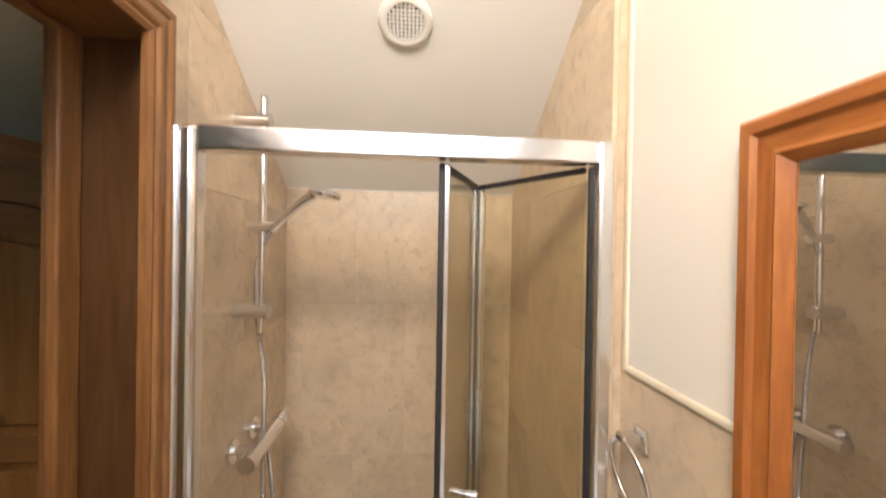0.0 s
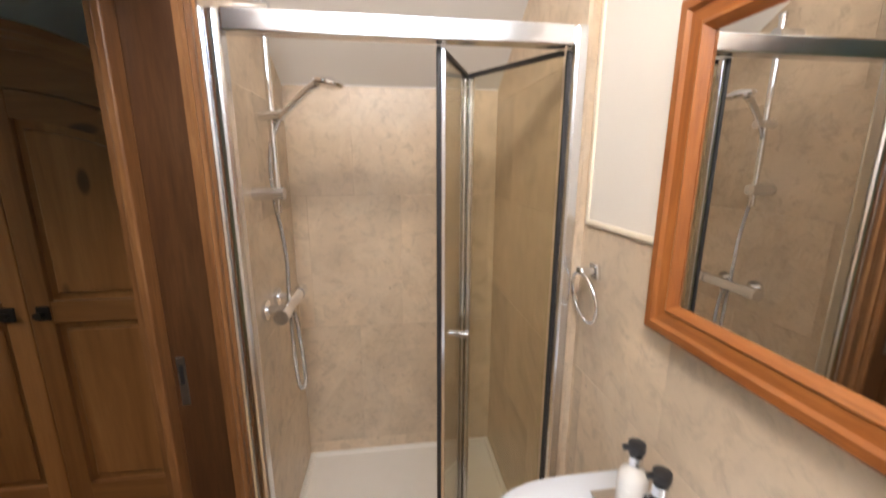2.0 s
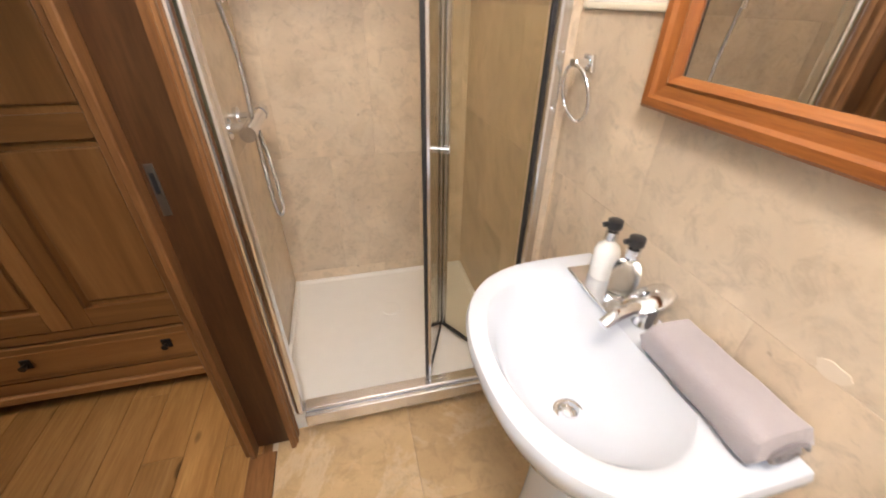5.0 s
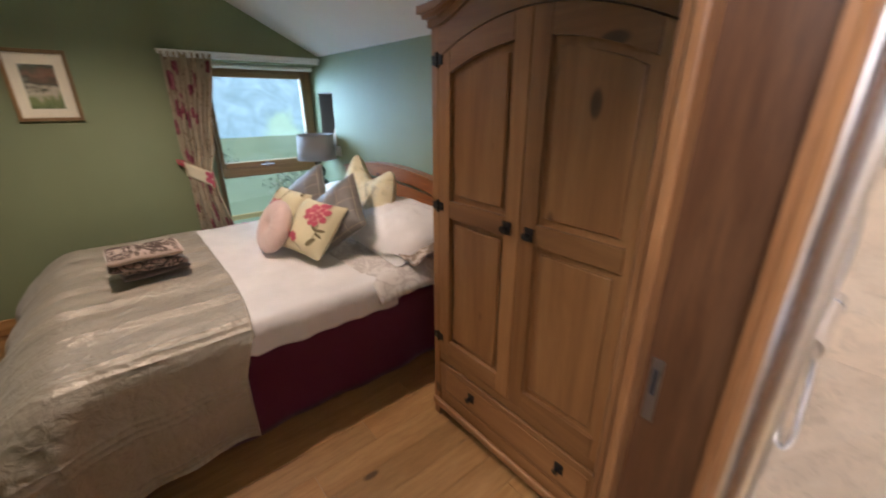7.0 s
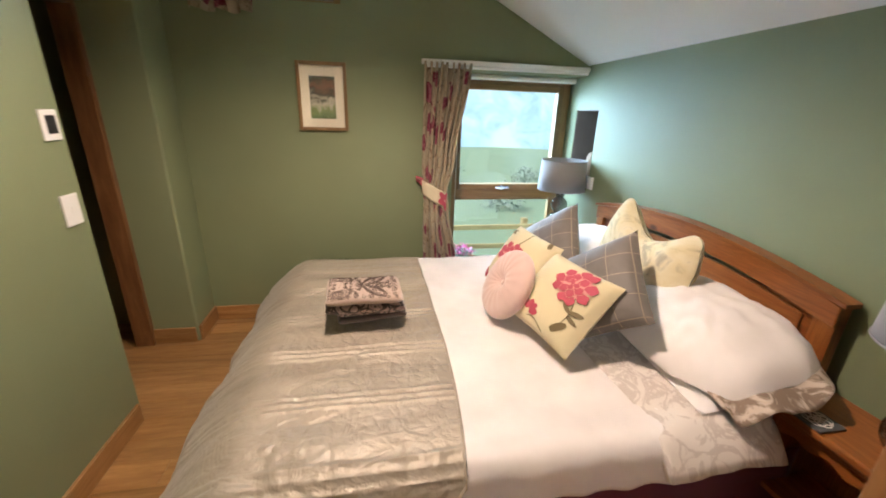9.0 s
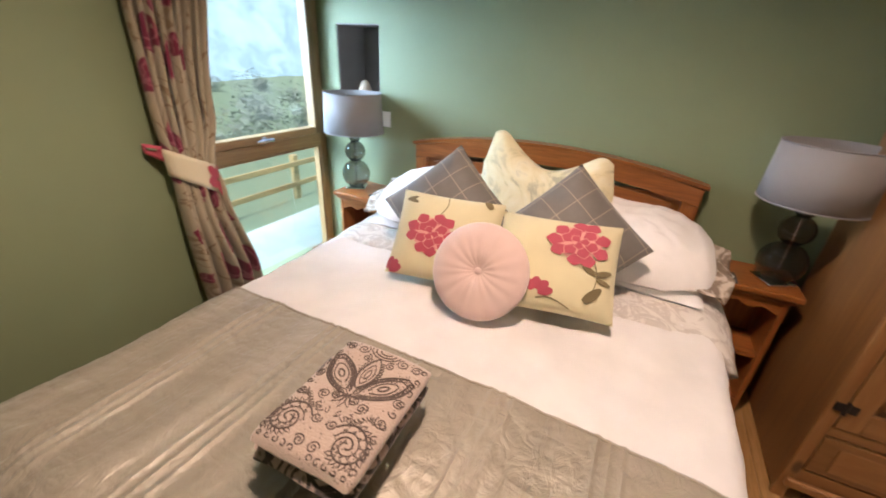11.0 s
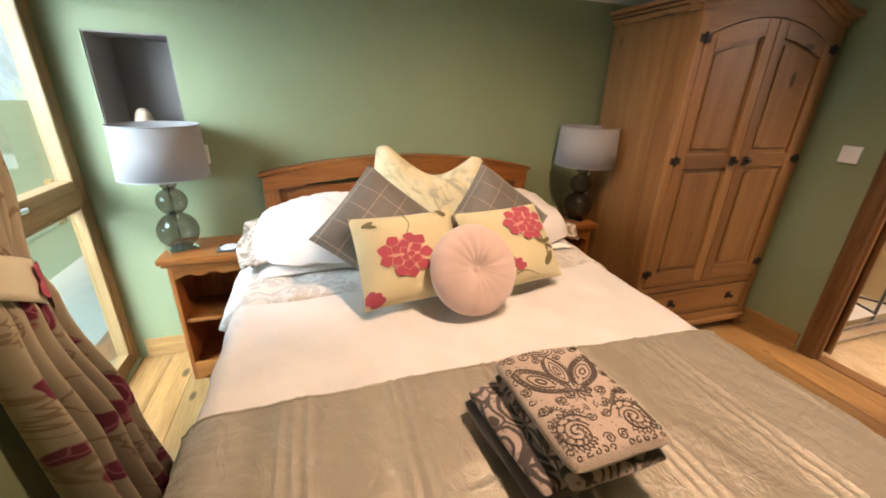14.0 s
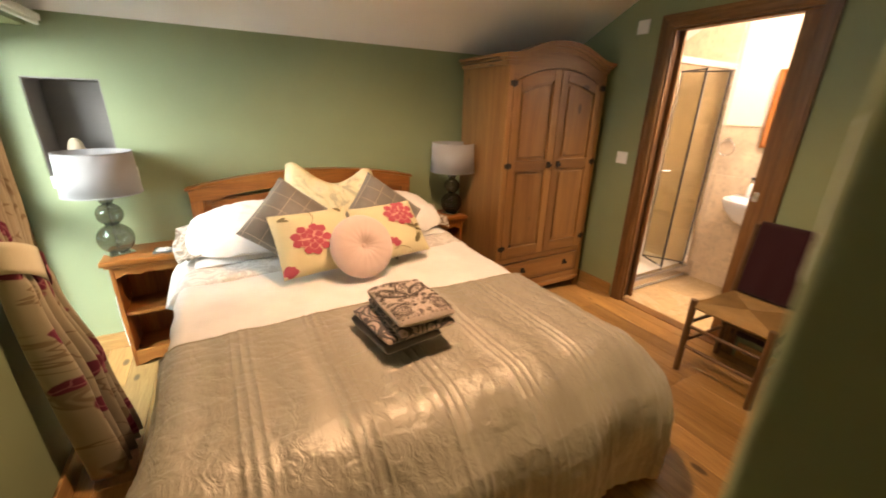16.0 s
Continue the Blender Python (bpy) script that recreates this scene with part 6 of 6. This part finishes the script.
# extractor vent on the sloping ceiling
vt = thing("ceiling_vent", (0.018, 1.066, bath_ceiling(1.066)), "round white plastic extractor vent on the sloping ceiling", "vent")
mv = Matrix.Translation((0.018, 1.066, bath_ceiling(1.066))) @ pose(0, 0, 0, 180 - math.degrees(math.atan(0.63)), 0, 0) @ Matrix.Scale(0.87, 4)


def vent_part(name, bm, mat, label="", smooth=False):
    bmesh.ops.transform(bm, matrix=mv, verts=bm.verts)
    part(name, bm, mat, vt, label, smooth)


bm = bm_new()
prof = [(0.078, 0.0), (0.08, 0.006), (0.074, 0.016), (0.062, 0.02), (0.056, 0.017), (0.054, 0.004)]
g = surface(bm, lambda u, v: Vector((prof[round(v * 5)][0] * math.cos(u * 2 * math.pi), prof[round(v * 5)][0] * math.sin(u * 2 * math.pi), prof[round(v * 5)][1])), 40, 5, close_u=True)
vent_part("rim", bm, M_PLASTIC, smooth=True)
vent_part("duct", lathe(bm_new(), 0, 0, [(0.054, 0.0005), (0.054, 0.003)], 32), M_DARK, "dark duct behind the grille")
for k in range(-4, 5):
    h = math.sqrt(0.054 ** 2 - (k * 0.0115) ** 2)
    vent_part("grille_bar", cube(k * 0.0115 - 0.0022, -h, 0.008, k * 0.0115 + 0.0022, h, 0.012), M_PLASTIC)
    vent_part("grille_bar", cube(-h, k * 0.0115 - 0.0022, 0.0122, h, k * 0.0115 + 0.0022, 0.016), M_PLASTIC)

# ---- basin ----
CY, RX = 0.304, BATH_E - 0.001
BW, BD = 0.292, 0.402


def rim_pt(a, k=1.0):
    """The basin's outline: a from -1 to 1 round its curved front, from one end at the wall to the other."""
    th = a * math.pi / 2
    y = CY + BW * k * math.copysign(abs(math.sin(th)) ** 0.85, th)
    x = RX - 0.10 - (BD - 0.10) * k * max(0.0, math.cos(th)) ** 0.72
    return x, y


ba = thing("wash_basin", (0.35, CY, 0), "white ceramic pedestal wash basin", "basin")
bm = bm_new()
N = 48


def ring(k, z, back):
    pts = [rim_pt(-1 + 2 * i / N, k) for i in range(N + 1)]
    pts = [(RX - back, CY - BW * k)] + pts + [(RX - back, CY + BW * k)]
    return [bm.verts.new((x, y, z)) for x, y in pts]


under = [ring(0.55, 0.63, 0.02), ring(0.72, 0.66, 0.0), ring(0.92, 0.735, 0.0), ring(0.99, 0.79, 0.0), ring(1.0, 0.812, 0.0), ring(0.985, 0.824, 0.0), ring(0.965, 0.826, 0.0)]
for a, b in zip(under, under[1:]):
    for i in range(N + 3):
        j = (i + 1) % (N + 3)
        bm.faces.new((a[i], a[j], b[j], b[i]))
bm.faces.new(under[0][::-1])
# the bowl's own rings, turned so that they start at the same place as the outline
inner = []
for k, z, s in ((1.0, 0.824, 0.0), (0.97, 0.816, 0.0), (0.88, 0.785, 0.0), (0.7, 0.735, -0.01), (0.4, 0.70, -0.015), (0.13, 0.69, -0.02)):
    rg = []
    for v in under[-1]:
        d = Vector((v.co.x - 0.30, v.co.y - CY))
        th = math.atan2(d.y / 0.235, d.x / 0.175)
        rg.append(bm.verts.new((0.285 + s + 0.165 * k * math.cos(th), CY + 0.235 * k * math.sin(th), z)))
    inner.append(rg)
for a, b in zip([under[-1]] + inner, inner):
    for i in range(N + 3):
        j = (i + 1) % (N + 3)
        bm.faces.new((a[i], a[j], b[j], b[i]))
bm.faces.new(inner[-1])
part("bowl", bm, M_CERAMIC, ba, smooth=True)
bm = bm_new()


def ped(u, v):
    th = u * 2 * math.pi
    z = v * 0.69
    w = 0.105 + 0.03 * (v ** 3) + 0.02 * (1 - v) ** 3
    return (0.385 + w * 0.9 * math.copysign(abs(math.cos(th)) ** 0.7, math.cos(th)), CY + w * math.copysign(abs(math.sin(th)) ** 0.8, math.sin(th)), z)


surface(bm, ped, 40, 14, close_u=True)
part("pedestal", bm, M_CERAMIC, ba, smooth=True)
bm = lathe(bm_new(), 0.268, CY - 0.045, [(0.03, 0.689), (0.032, 0.693), (0.027, 0.695), (0.02, 0.692)], 24)
dr = part("drain", bm, M_CHROME, ba, "chrome waste", True)
part("plug", lathe(bm_new(), 0.268, CY - 0.045, [(0.017, 0.694), (0.017, 0.702), (0.01, 0.705)], 20), M_CHROME, dr, smooth=True)
bm = tube(bm_new(), [(0.425, CY - 0.01, 0.775), (0.437, CY - 0.01, 0.780)], 0.017, 20)
part("overflow", bm, M_CHROME, ba, "chrome overflow ring", True)
tp = thing("basin_tap", (0.445, 0.335, 0.826), "chrome basin mixer tap", "tap")
bm = lathe(bm_new(), 0.452, 0.335, [(0.027, 0.822), (0.027, 0.828), (0.022, 0.834), (0.024, 0.875), (0.022, 0.885)], 24)
part("tap_body", bm, M_CHROME, tp, smooth=True)
part("spout", tube(bm_new(), spline([(0.45, 0.335, 0.855), (0.41, 0.33, 0.872), (0.365, 0.322, 0.872), (0.335, 0.316, 0.858)], 6), 0.0165, 14, 0.013), M_CHROME, tp, smooth=True)
bm = bm_new()
surface(bm, lambda u, v: (0.455 + (0.055 * v) * math.cos(2 * math.pi * u) - 0.012 * v, 0.335 + 0.034 * v * math.sin(2 * math.pi * u), 0.887 + 0.014 * (1 - v * v) + 0.02 * v * math.cos(2 * math.pi * u)), 28, 6, close_u=True)
part("lever", bm, M_CHROME, tp, smooth=True, thick=0.008)
soap = thing("tray", (0.43, 0.46, 0.826), "small square brushed steel tray under two bottles", "tray")
part("plate", cube(0.385, 0.372, 0.8265, 0.485, 0.535, 0.834, bevel=0.003), M_ALU, soap)


def pump_bottle(x, y, glassmat, label):
    t = thing("pump_bottle", (x, y, 0.834), label, "bottle", "bottles on the basin")
    z = 0.8342
    part("bottle", lathe(bm_new(), x, y, [(0.026, z), (0.029, z + 0.004), (0.029, z + 0.068), (0.024, z + 0.082), (0.012, z + 0.092), (0.011, z + 0.1)], 24), glassmat, t, smooth=True)
    part("collar", lathe(bm_new(), x, y, [(0.014, z + 0.1), (0.014, z + 0.12), (0.006, z + 0.122), (0.006, z + 0.13)], 18), M_ALU, t, "silver collar", True)
    bm = lathe(bm_new(), x, y, [(0.016, z + 0.128), (0.017, z + 0.134), (0.016, z + 0.146), (0.01, z + 0.149)], 18)
    tube(bm, [(x, y, z + 0.139), (x - 0.026, y + 0.004, z + 0.137)], 0.006, 8)
    part("pump_head", bm, M_DARK, t, "black pump head", True)


pump_bottle(0.447, 0.488, plain("white_lotion", (0.80, 0.79, 0.77), 0.25), "white lotion bottle with a black pump")
pump_bottle(0.447, 0.415, M_BOTTLE, "clear soap bottle with a black pump")
tw_ = thing("hand_towel", (0.455, 0.165, 0.826), "mauve grey hand towel folded on the basin", "towel")
bm = bm_new()
for k in range(1):
    def tow(u, v, k=k):
        a = 2 * math.pi * v
        px, pz = math.copysign(abs(math.cos(a)) ** 0.4, math.cos(a)), math.copysign(abs(math.sin(a)) ** 0.8, math.sin(a))
        x = 0.434 + px * 0.05 + 0.004 * wob(u, k, 1, 4)
        y = 0.035 + u * 0.24
        z = 0.862 + pz * 0.034 * min(1.0, (1 - abs(2 * u - 1)) * 16) ** 0.4 + 0.003 * wob(x, y, k, 12) - 0.0
        return (x, y, max(z, 0.8275))
    surface(bm, tow, 24, 24, close_v=True)
part("fold", bm, M_TOWEL, tw_, smooth=True)
# darker copy of the towel cloth, drawing the shade between its rolled layers
M_TOWEL_SHADE = cloth("mauve_towel_shade_side", (0.20, 0.18, 0.19), 0.95, 380, 0.1, 0.3, 0.6)
coil = [(0.434 + 0.036 * math.cos(a) * (1 - a / 14), 0.0335, 0.862 + 0.021 * math.sin(a) * (1 - a / 14)) for a in [0.3 * q for q in range(34)]]
part("rolled_end", tube(bm_new(), coil, 0.0038, 8), M_TOWEL_SHADE, tw_, "coil at the towel's end, darkened for the shade between rolled layers", True)

# mirror
mi = thing("mirror", (BATH_E, 0.28, 1.48), "square mirror in an orange varnished pine frame", "mirror")
my0, my1, mz0, mz1 = -0.05, 0.53, 1.208, 1.774
W = 0.062
for nm, corners in (("left", 0), ("right", 1), ("top", 2), ("bottom", 3)):
    bm = bm_new()
    prof = [(0.0, 0.0), (0.0, 0.024), (0.006, 0.03), (0.02, 0.03), (0.026, 0.024), (0.044, 0.02), (0.05, 0.024), (0.056, 0.018), (W, 0.01), (W, 0.0)]

    def pt(o, h, e):
        y = (my1 - o, my0 + o, (my1 - o, my0 + o)[e], (my1 - o, my0 + o)[e])[corners]
        z = ((mz0 + o, mz1 - o)[e], (mz0 + o, mz1 - o)[e], mz1 - o, mz0 + o)[corners]
        return (BATH_E - h, y, z)
    a, b = [bm.verts.new(pt(o, h, 0)) for o, h in prof], [bm.verts.new(pt(o, h, 1)) for o, h in prof]
    for i in range(len(prof)):
        j = (i + 1) % len(prof)
        bm.faces.new((a[i], a[j], b[j], b[i]))
    bm.faces.new(a), bm.faces.new(b[::-1])
    part("mirror_frame", bm, M_ORANGE if corners < 2 else M_ORANGE_Y, mi)
part("mirror_glass", cube(BATH_E - 0.009, my0 + W - 0.004, mz0 + W - 0.004, BATH_E - 0.005, my1 - W + 0.004, mz1 - W + 0.004), M_MIRROR, mi, "clear mirror glass")

# towel ring
rg = thing("towel_ring", (BATH_E, 0.765, 1.25), "chrome towel ring on the tiled wall", "towel ring")
bm = prism(bm_new(), [(0.735, 1.235), (0.785, 1.235), (0.777, 1.272), (0.743, 1.272)], "x", BATH_E - 0.012, BATH_E - 0.0005, 0.003)
box(bm, BATH_E - 0.05, 0.745, 1.245, BATH_E - 0.011, 0.775, 1.263, bevel=0.005)
part("wall_mount", bm, M_CHROME, rg)
pts = [(BATH_E - 0.045 + 0.012 * (1 - math.cos(2 * math.pi * i / 40)), 0.752 + 0.06 * math.sin(2 * math.pi * i / 40), 1.187 + 0.064 * math.cos(2 * math.pi * i / 40)) for i in range(41)]
part("ring", tube(bm_new(), pts, 0.0048, 10), M_CHROME, rg, smooth=True)
# white box high on the wall
hb_ = thing("fan_heater", (BATH_E, 0.16, 1.955), "white wall heater high above the mirror", "heater")
part("casing", prism(bm_new(), [(BATH_E, 1.955), (BATH_E - 0.05, 1.94), (BATH_E - 0.095, 1.975), (BATH_E - 0.095, 2.12), (BATH_E, 2.16)], "y", -0.02, 0.335, 0.004), M_PLASTIC, hb_)


# ---- outdoors ----
def leaves(bm, rng, cx, cy, cz, rx, ry, rz, count, size):
    for _ in range(count):
        a, b, r = rng.random() * 2 * math.pi, math.acos(2 * rng.random() - 1), rng.random() ** 0.4
        k = 1 + 0.35 * wob(math.cos(a) * 2, math.sin(a) * 2, b + cx)
        p = Vector((cx + rx * r * k * math.sin(b) * math.cos(a), cy + ry * r * k * math.sin(b) * math.sin(a), cz + rz * r * k * math.cos(b)))
        u = Vector((rng.random() - 0.5, rng.random() - 0.5, rng.random() - 0.5)).normalized() * size * (0.6 + rng.random())
        w = u.orthogonal().normalized() * size * 0.6
        bm.faces.new([bm.verts.new(p + q) for q in (-u, -w * 0.7, u, w * 0.7)])


n = Nodes("meadow_grass", 0.9)
n.colour(n.mix(n.noise(0.6, 5), (0.085, 0.14, 0.075), (0.15, 0.21, 0.12))).bump(n.noise(30, 3), 0.8, 0.03)
M_GRASS = n.m
n = Nodes("foliage", 0.7)
n.colour(n.mix(n.noise(0.9, 4), (0.10, 0.145, 0.11), (0.17, 0.215, 0.165)))
M_LEAF = n.m
n = Nodes("pale_paving", 0.8)
n.colour(n.mix(n.noise(6, 5), (0.24, 0.26, 0.21), (0.34, 0.36, 0.29))).bump(n.noise(40, 3), 0.4, 0.01)
M_PAVE = n.m
M_FENCE = wood("weathered_fence_wood", (0.20, 0.15, 0.06), (0.33, 0.26, 0.11), (0.42, 0.34, 0.16), "Y", 0.7, False)


def land(u, v):
    x = -4.46 - (u ** 2.2) * 240
    y = -160 + v * 320
    d = -x - 4.46
    h = -0.14 - 0.36 * min(max(d - 0.6, 0.0), 3.1) + max(0.0, d - 9) * 0.055 + 0.4 * wob(x, y, 0, 0.11) * min(1, d / 12)
    return (x, y, h)


bm = bm_new()
surface(bm, land, 60, 120)
structure("ground", bm, M_GRASS, "grassy meadow rising to a hillside", "ground", True)
structure("ground_sheet", cube(-240, -200, -6.6, 240, 200, -6.5), M_GRASS, "level ground reaching to the horizon", "ground")
structure("pavement", cube(-5.25, -2.5, -0.25, -4.452, 5.0, -0.1), M_PAVE, "pale paved terrace outside the window", "pavement")
fence = thing("fence", (-7.6, 4.0, -1.25), "weathered two-rail wooden garden fence", "fence")
for k in range(9):
    y = -2.2 + 1.7 * k
    part("post", cube(-7.66, y - 0.05, -1.9, -7.56, y + 0.05, -0.25, bevel=0.008), M_FENCE, fence)
for z in (-0.74, -0.39):
    part("rail", cube(-7.555, -2.5, z - 0.045, -7.52, 12.0, z + 0.045, bevel=0.008), M_FENCE, fence)
# backdrop outside the window: haze painted into its colour, daylight put in as glow
n = Nodes("glowing_hillside_sheet", 1.0)
painted_haze = n.mix(n.ramp(n.noise(0.7, 8, 0.7, distort=0.8), [(0.36, n.grey(0)), (0.64, n.grey(1))]), (0.09, 0.15, 0.185), (0.17, 0.255, 0.31))
painted_haze = n.mix(n.ramp(n.noise(0.2, 4), [(0.52, n.grey(0)), (0.6, n.grey(0.75))]), painted_haze, (0.19, 0.29, 0.20))
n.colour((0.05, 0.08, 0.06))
n.link(painted_haze, n.b.inputs["Emission Color"])
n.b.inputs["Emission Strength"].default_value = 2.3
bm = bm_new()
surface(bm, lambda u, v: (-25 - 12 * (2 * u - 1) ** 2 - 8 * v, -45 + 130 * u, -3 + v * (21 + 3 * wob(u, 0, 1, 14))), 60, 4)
structure("backdrop", bm, n.m, "glowing backdrop sheet painted as a hazy wooded hillside", "hillside", True)
rng = random.Random(11)
# undergrowth and saplings below the hillside
bm = bm_new()
for k in range(34):
    x = -12 - 11 * rng.random()
    y = (-0.2 + 1.5 * rng.random()) * (-x - 2) + 2 * rng.random()
    zb = -1.3 + max(0.0, -x - 13.46) * 0.055
    s = 0.25 + 0.8 * rng.random() ** 2
    leaves(bm, rng, x, y, zb + s * 0.8, s * 1.3, s * 1.3, s, 420, 0.055)
bush = new("undergrowth", bpy.data.meshes.new("undergrowth"))
bm.to_mesh(bush.data)
bm.free()
bush.data.materials.append(M_LEAF)
tagged(bush, "pale green bushes and saplings across the meadow", "bushes", kind="stuff")
# terracotta pot with pink flowers on the terrace
M_TERRA = plain("terracotta", (0.40, 0.14, 0.06), 0.8, 0, 0.15)
pot = thing("flower_pot", (-4.72, 1.08, -0.1), "terracotta pot with pink flowers on the terrace", "flower pot")
bm = bm_new()
surface(bm, lambda u, v: ((-4.72 + (0.10, 0.125, 0.15, 0.165, 0.165, 0.145, 0.14)[round(v * 6)] * math.cos(2 * math.pi * u)), 1.08 + (0.10, 0.125, 0.15, 0.165, 0.165, 0.145, 0.14)[round(v * 6)] * math.sin(2 * math.pi * u), (-0.1, 0.0, 0.08, 0.085, 0.125, 0.125, 0.09)[round(v * 6)]), 28, 6, close_u=True)
part("pot", bm, M_TERRA, pot, smooth=True)
part("soil", lathe(bm_new(), -4.72, 1.08, [(0.14, 0.085), (0.14, 0.098)], 24), M_STONE, pot, "dark soil")
bm = bm_new()
leaves(bm, rng, -4.72, 1.08, 0.16, 0.14, 0.14, 0.08, 260, 0.022)
part("leaves", bm, M_LEAF, pot)
bm = bm_new()
leaves(bm, rng, -4.72, 1.08, 0.21, 0.13, 0.13, 0.06, 90, 0.018)
part("blossom", bm, plain("pink_petals", (0.62, 0.07, 0.25), 0.6), pot, "pink petals")


# ---- floor boards and wall tiles, piece by piece ----
def piece_mesh(name, w, l, h, material, bevel=0.0015):
    bm = cube(-w / 2, -l / 2, -h / 2, w / 2, l / 2, h / 2, bevel=bevel, seg=1)
    me = bpy.data.meshes.new(name)
    bm.to_mesh(me)
    bm.free()
    me.materials.append(material)
    return me


boards = {}
rng = random.Random(4)
x = -4.14
while x < -0.56:
    bw = 0.134
    y = SOUTH - 0.25 if x > PX1 - 0.2 else -2.6
    first = True
    while y < 1.75:
        l = round(min(rng.choice((0.5, 0.8, 1.1)) if first else rng.choice((1.2, 1.5, 1.8)), 1.76 - y), 2)
        first = False
        if l < 0.02:
            break
        if l not in boards:
            boards[l] = piece_mesh("floorboard", bw - 0.0012, l - 0.0012, 0.016, M_FLOOR)
        ob = new("floorboard", boards[l])
        ob.parent = floor
        ob.location = (x + bw / 2, y + l / 2, -0.008)
        y += l
    x += bw

tiles = {}


def tile(parent, name, w, l, place, turn, material, h=0.012):
    key = (round(w, 3), round(l, 3), material.name)
    if key not in tiles:
        tiles[key] = piece_mesh("tile", w - 0.0007, l - 0.0007, h, material, 0.0004)
    ob = new(name, tiles[key])
    ob.parent = parent
    ob.matrix_basis = Matrix.Translation(place) @ turn


TX, TZ = 0.61, 0.405


def tile_wall(parent, axis, at, a0, a1, z0, top, joint, zj, facing, wide=TX, tall=TZ):
    """Tiles in half bond on a wall. axis: the wall's run; at: its face; top(a): where the tiling ends."""
    k = math.floor((z0 - zj) / tall)
    while zj + k * tall < 3:
        za, zb = max(z0, zj + k * tall), zj + (k + 1) * tall
        off = joint + (wide / 2 if k % 2 else 0.0)
        i = math.floor((a0 - off) / wide)
        while off + i * wide < a1:
            b0, b1 = max(a0, off + i * wide), min(a1, off + (i + 1) * wide)
            t = min(zb, max(top(b0), top(b1)))
            if b1 - b0 > 0.01 and t - za > 0.01:
                c, z = (b0 + b1) / 2, (za + t) / 2
                if axis == "x":
                    tile(parent, "tile", b1 - b0, t - za, (c, at + facing * 0.006, z), pose(0, 0, 0, 90, 0, 0), M_TRAV)
                else:
                    tile(parent, "tile", b1 - b0, t - za, (at + facing * 0.006, c, z), pose(0, 0, 0, 0, 0, 90) @ pose(0, 0, 0, 90, 0, 0), M_TRAV)
            i += 1
        k += 1


tw = structure("tiled_wall_north", cube(SHOWER_W - 0.011, BATH_N + 0.0122, 0.0, BATH_E + 0.011, BATH_N + 0.014, 1.9), M_GROUT, "travertine tiled back wall of the shower", "tiled wall")
tile_wall(tw, "x", BATH_N, SHOWER_W, SHOWER_E, 0.0, lambda a: 1.9, -0.177 - 0.203, 0.767, 1, 0.406, 0.61)
te = structure("tiled_wall_east", cube(BATH_E + 0.0122, -1.1, 0.0, BATH_E + 0.014, 1.6, 1.3), M_GROUT, "travertine tiled side wall, half height outside the shower", "tiled wall")
tile_wall(te, "y", BATH_E, BATH_S + 0.011, 0.83, 0.0, lambda a: 1.36, 0.18, 0.925 - TZ * 0.0 - 0.37, 1)
tile_wall(te, "y", SHOWER_E, 0.845, BATH_N, 0.0, lambda a: 2.6, 0.18, 0.555, 1)
structure("shower_nib", cube(SHOWER_E + 0.0125, 0.845, 0.0, BATH_E + 0.0115, BATH_N + 0.012, 3.0), M_TRAV, "travertine faced nib beside the shower", "wall")
tile_wall(te, "y", BATH_E, 0.83, 0.845, 0.0, lambda a: 2.6, 0.83, 0.555, 1)
tws = structure("tiled_wall_west", cube(SHOWER_W - 0.0142, 0.86, 0.0, SHOWER_W - 0.0122, 1.6, 1.8), M_GROUT, "travertine tiled side wall behind the shower mixer", "tiled wall")
tile_wall(tws, "y", SHOWER_W, DY1 + 0.082, BATH_N, 0.0, lambda a: 2.6, 0.95, 0.925, -1)
bm = cube(BATH_E - 0.008, BATH_S + 0.012, 1.3605, BATH_E + 0.01, 0.8145, 1.3745, bevel=0.004)
structure("dado_trim", bm, M_TRIM, "cream edge trim along the top of the half tiling", "trim")
structure("tile_edge_trim", cube(BATH_E - 0.008, 0.8152, 1.3605, BATH_E + 0.01, 0.829, 2.38, bevel=0.004), M_TRIM, "cream edge trim up the side of the shower tiling", "trim")
structure("ceiling_seal", cube(SHOWER_W, BATH_N - 0.006, 1.825, SHOWER_E, BATH_N - 0.0002, 1.846), M_WHITE, "white seal under the shower ceiling", "trim")
yy = BATH_S
row = 0
while yy < 1.6:
    xx = -0.468 - (0.3 if row % 2 else 0.13)
    while xx < BATH_E:
        a, b = max(xx, -0.468), min(xx + TX, BATH_E)
        if b - a > 0.01:
            tile(floor_bath, "tile", b - a, TZ, ((a + b) / 2, yy + TZ / 2, -0.006), Matrix.Identity(4), M_TRAVF)
        xx += TX
    yy += TZ
    row += 1


def filler_patch(y, z, w, h, seed):
    """A smooth uneven patch of pale filler in the stone wall."""
    rim = [(y + w * (1 + 0.35 * wob(math.cos(a), math.sin(a), seed, 1.7)) * math.cos(a), z + h * (1 + 0.35 * wob(math.sin(a), math.cos(a), seed, 1.7)) * math.sin(a)) for a in [2 * math.pi * q / 22 for q in range(22)]]
    structure("filler_patch", prism(bm_new(), rim, "x", BATH_E - 0.0012, BATH_E + 0.002), M_FILLER, "pale filler patch smoothed into the travertine wall", "wall patch")


M_FILLER = plaster("pale_stone_filler", (0.68, 0.59, 0.48), 0.6)
filler_patch(0.07, 0.972, 0.022, 0.013, 1)
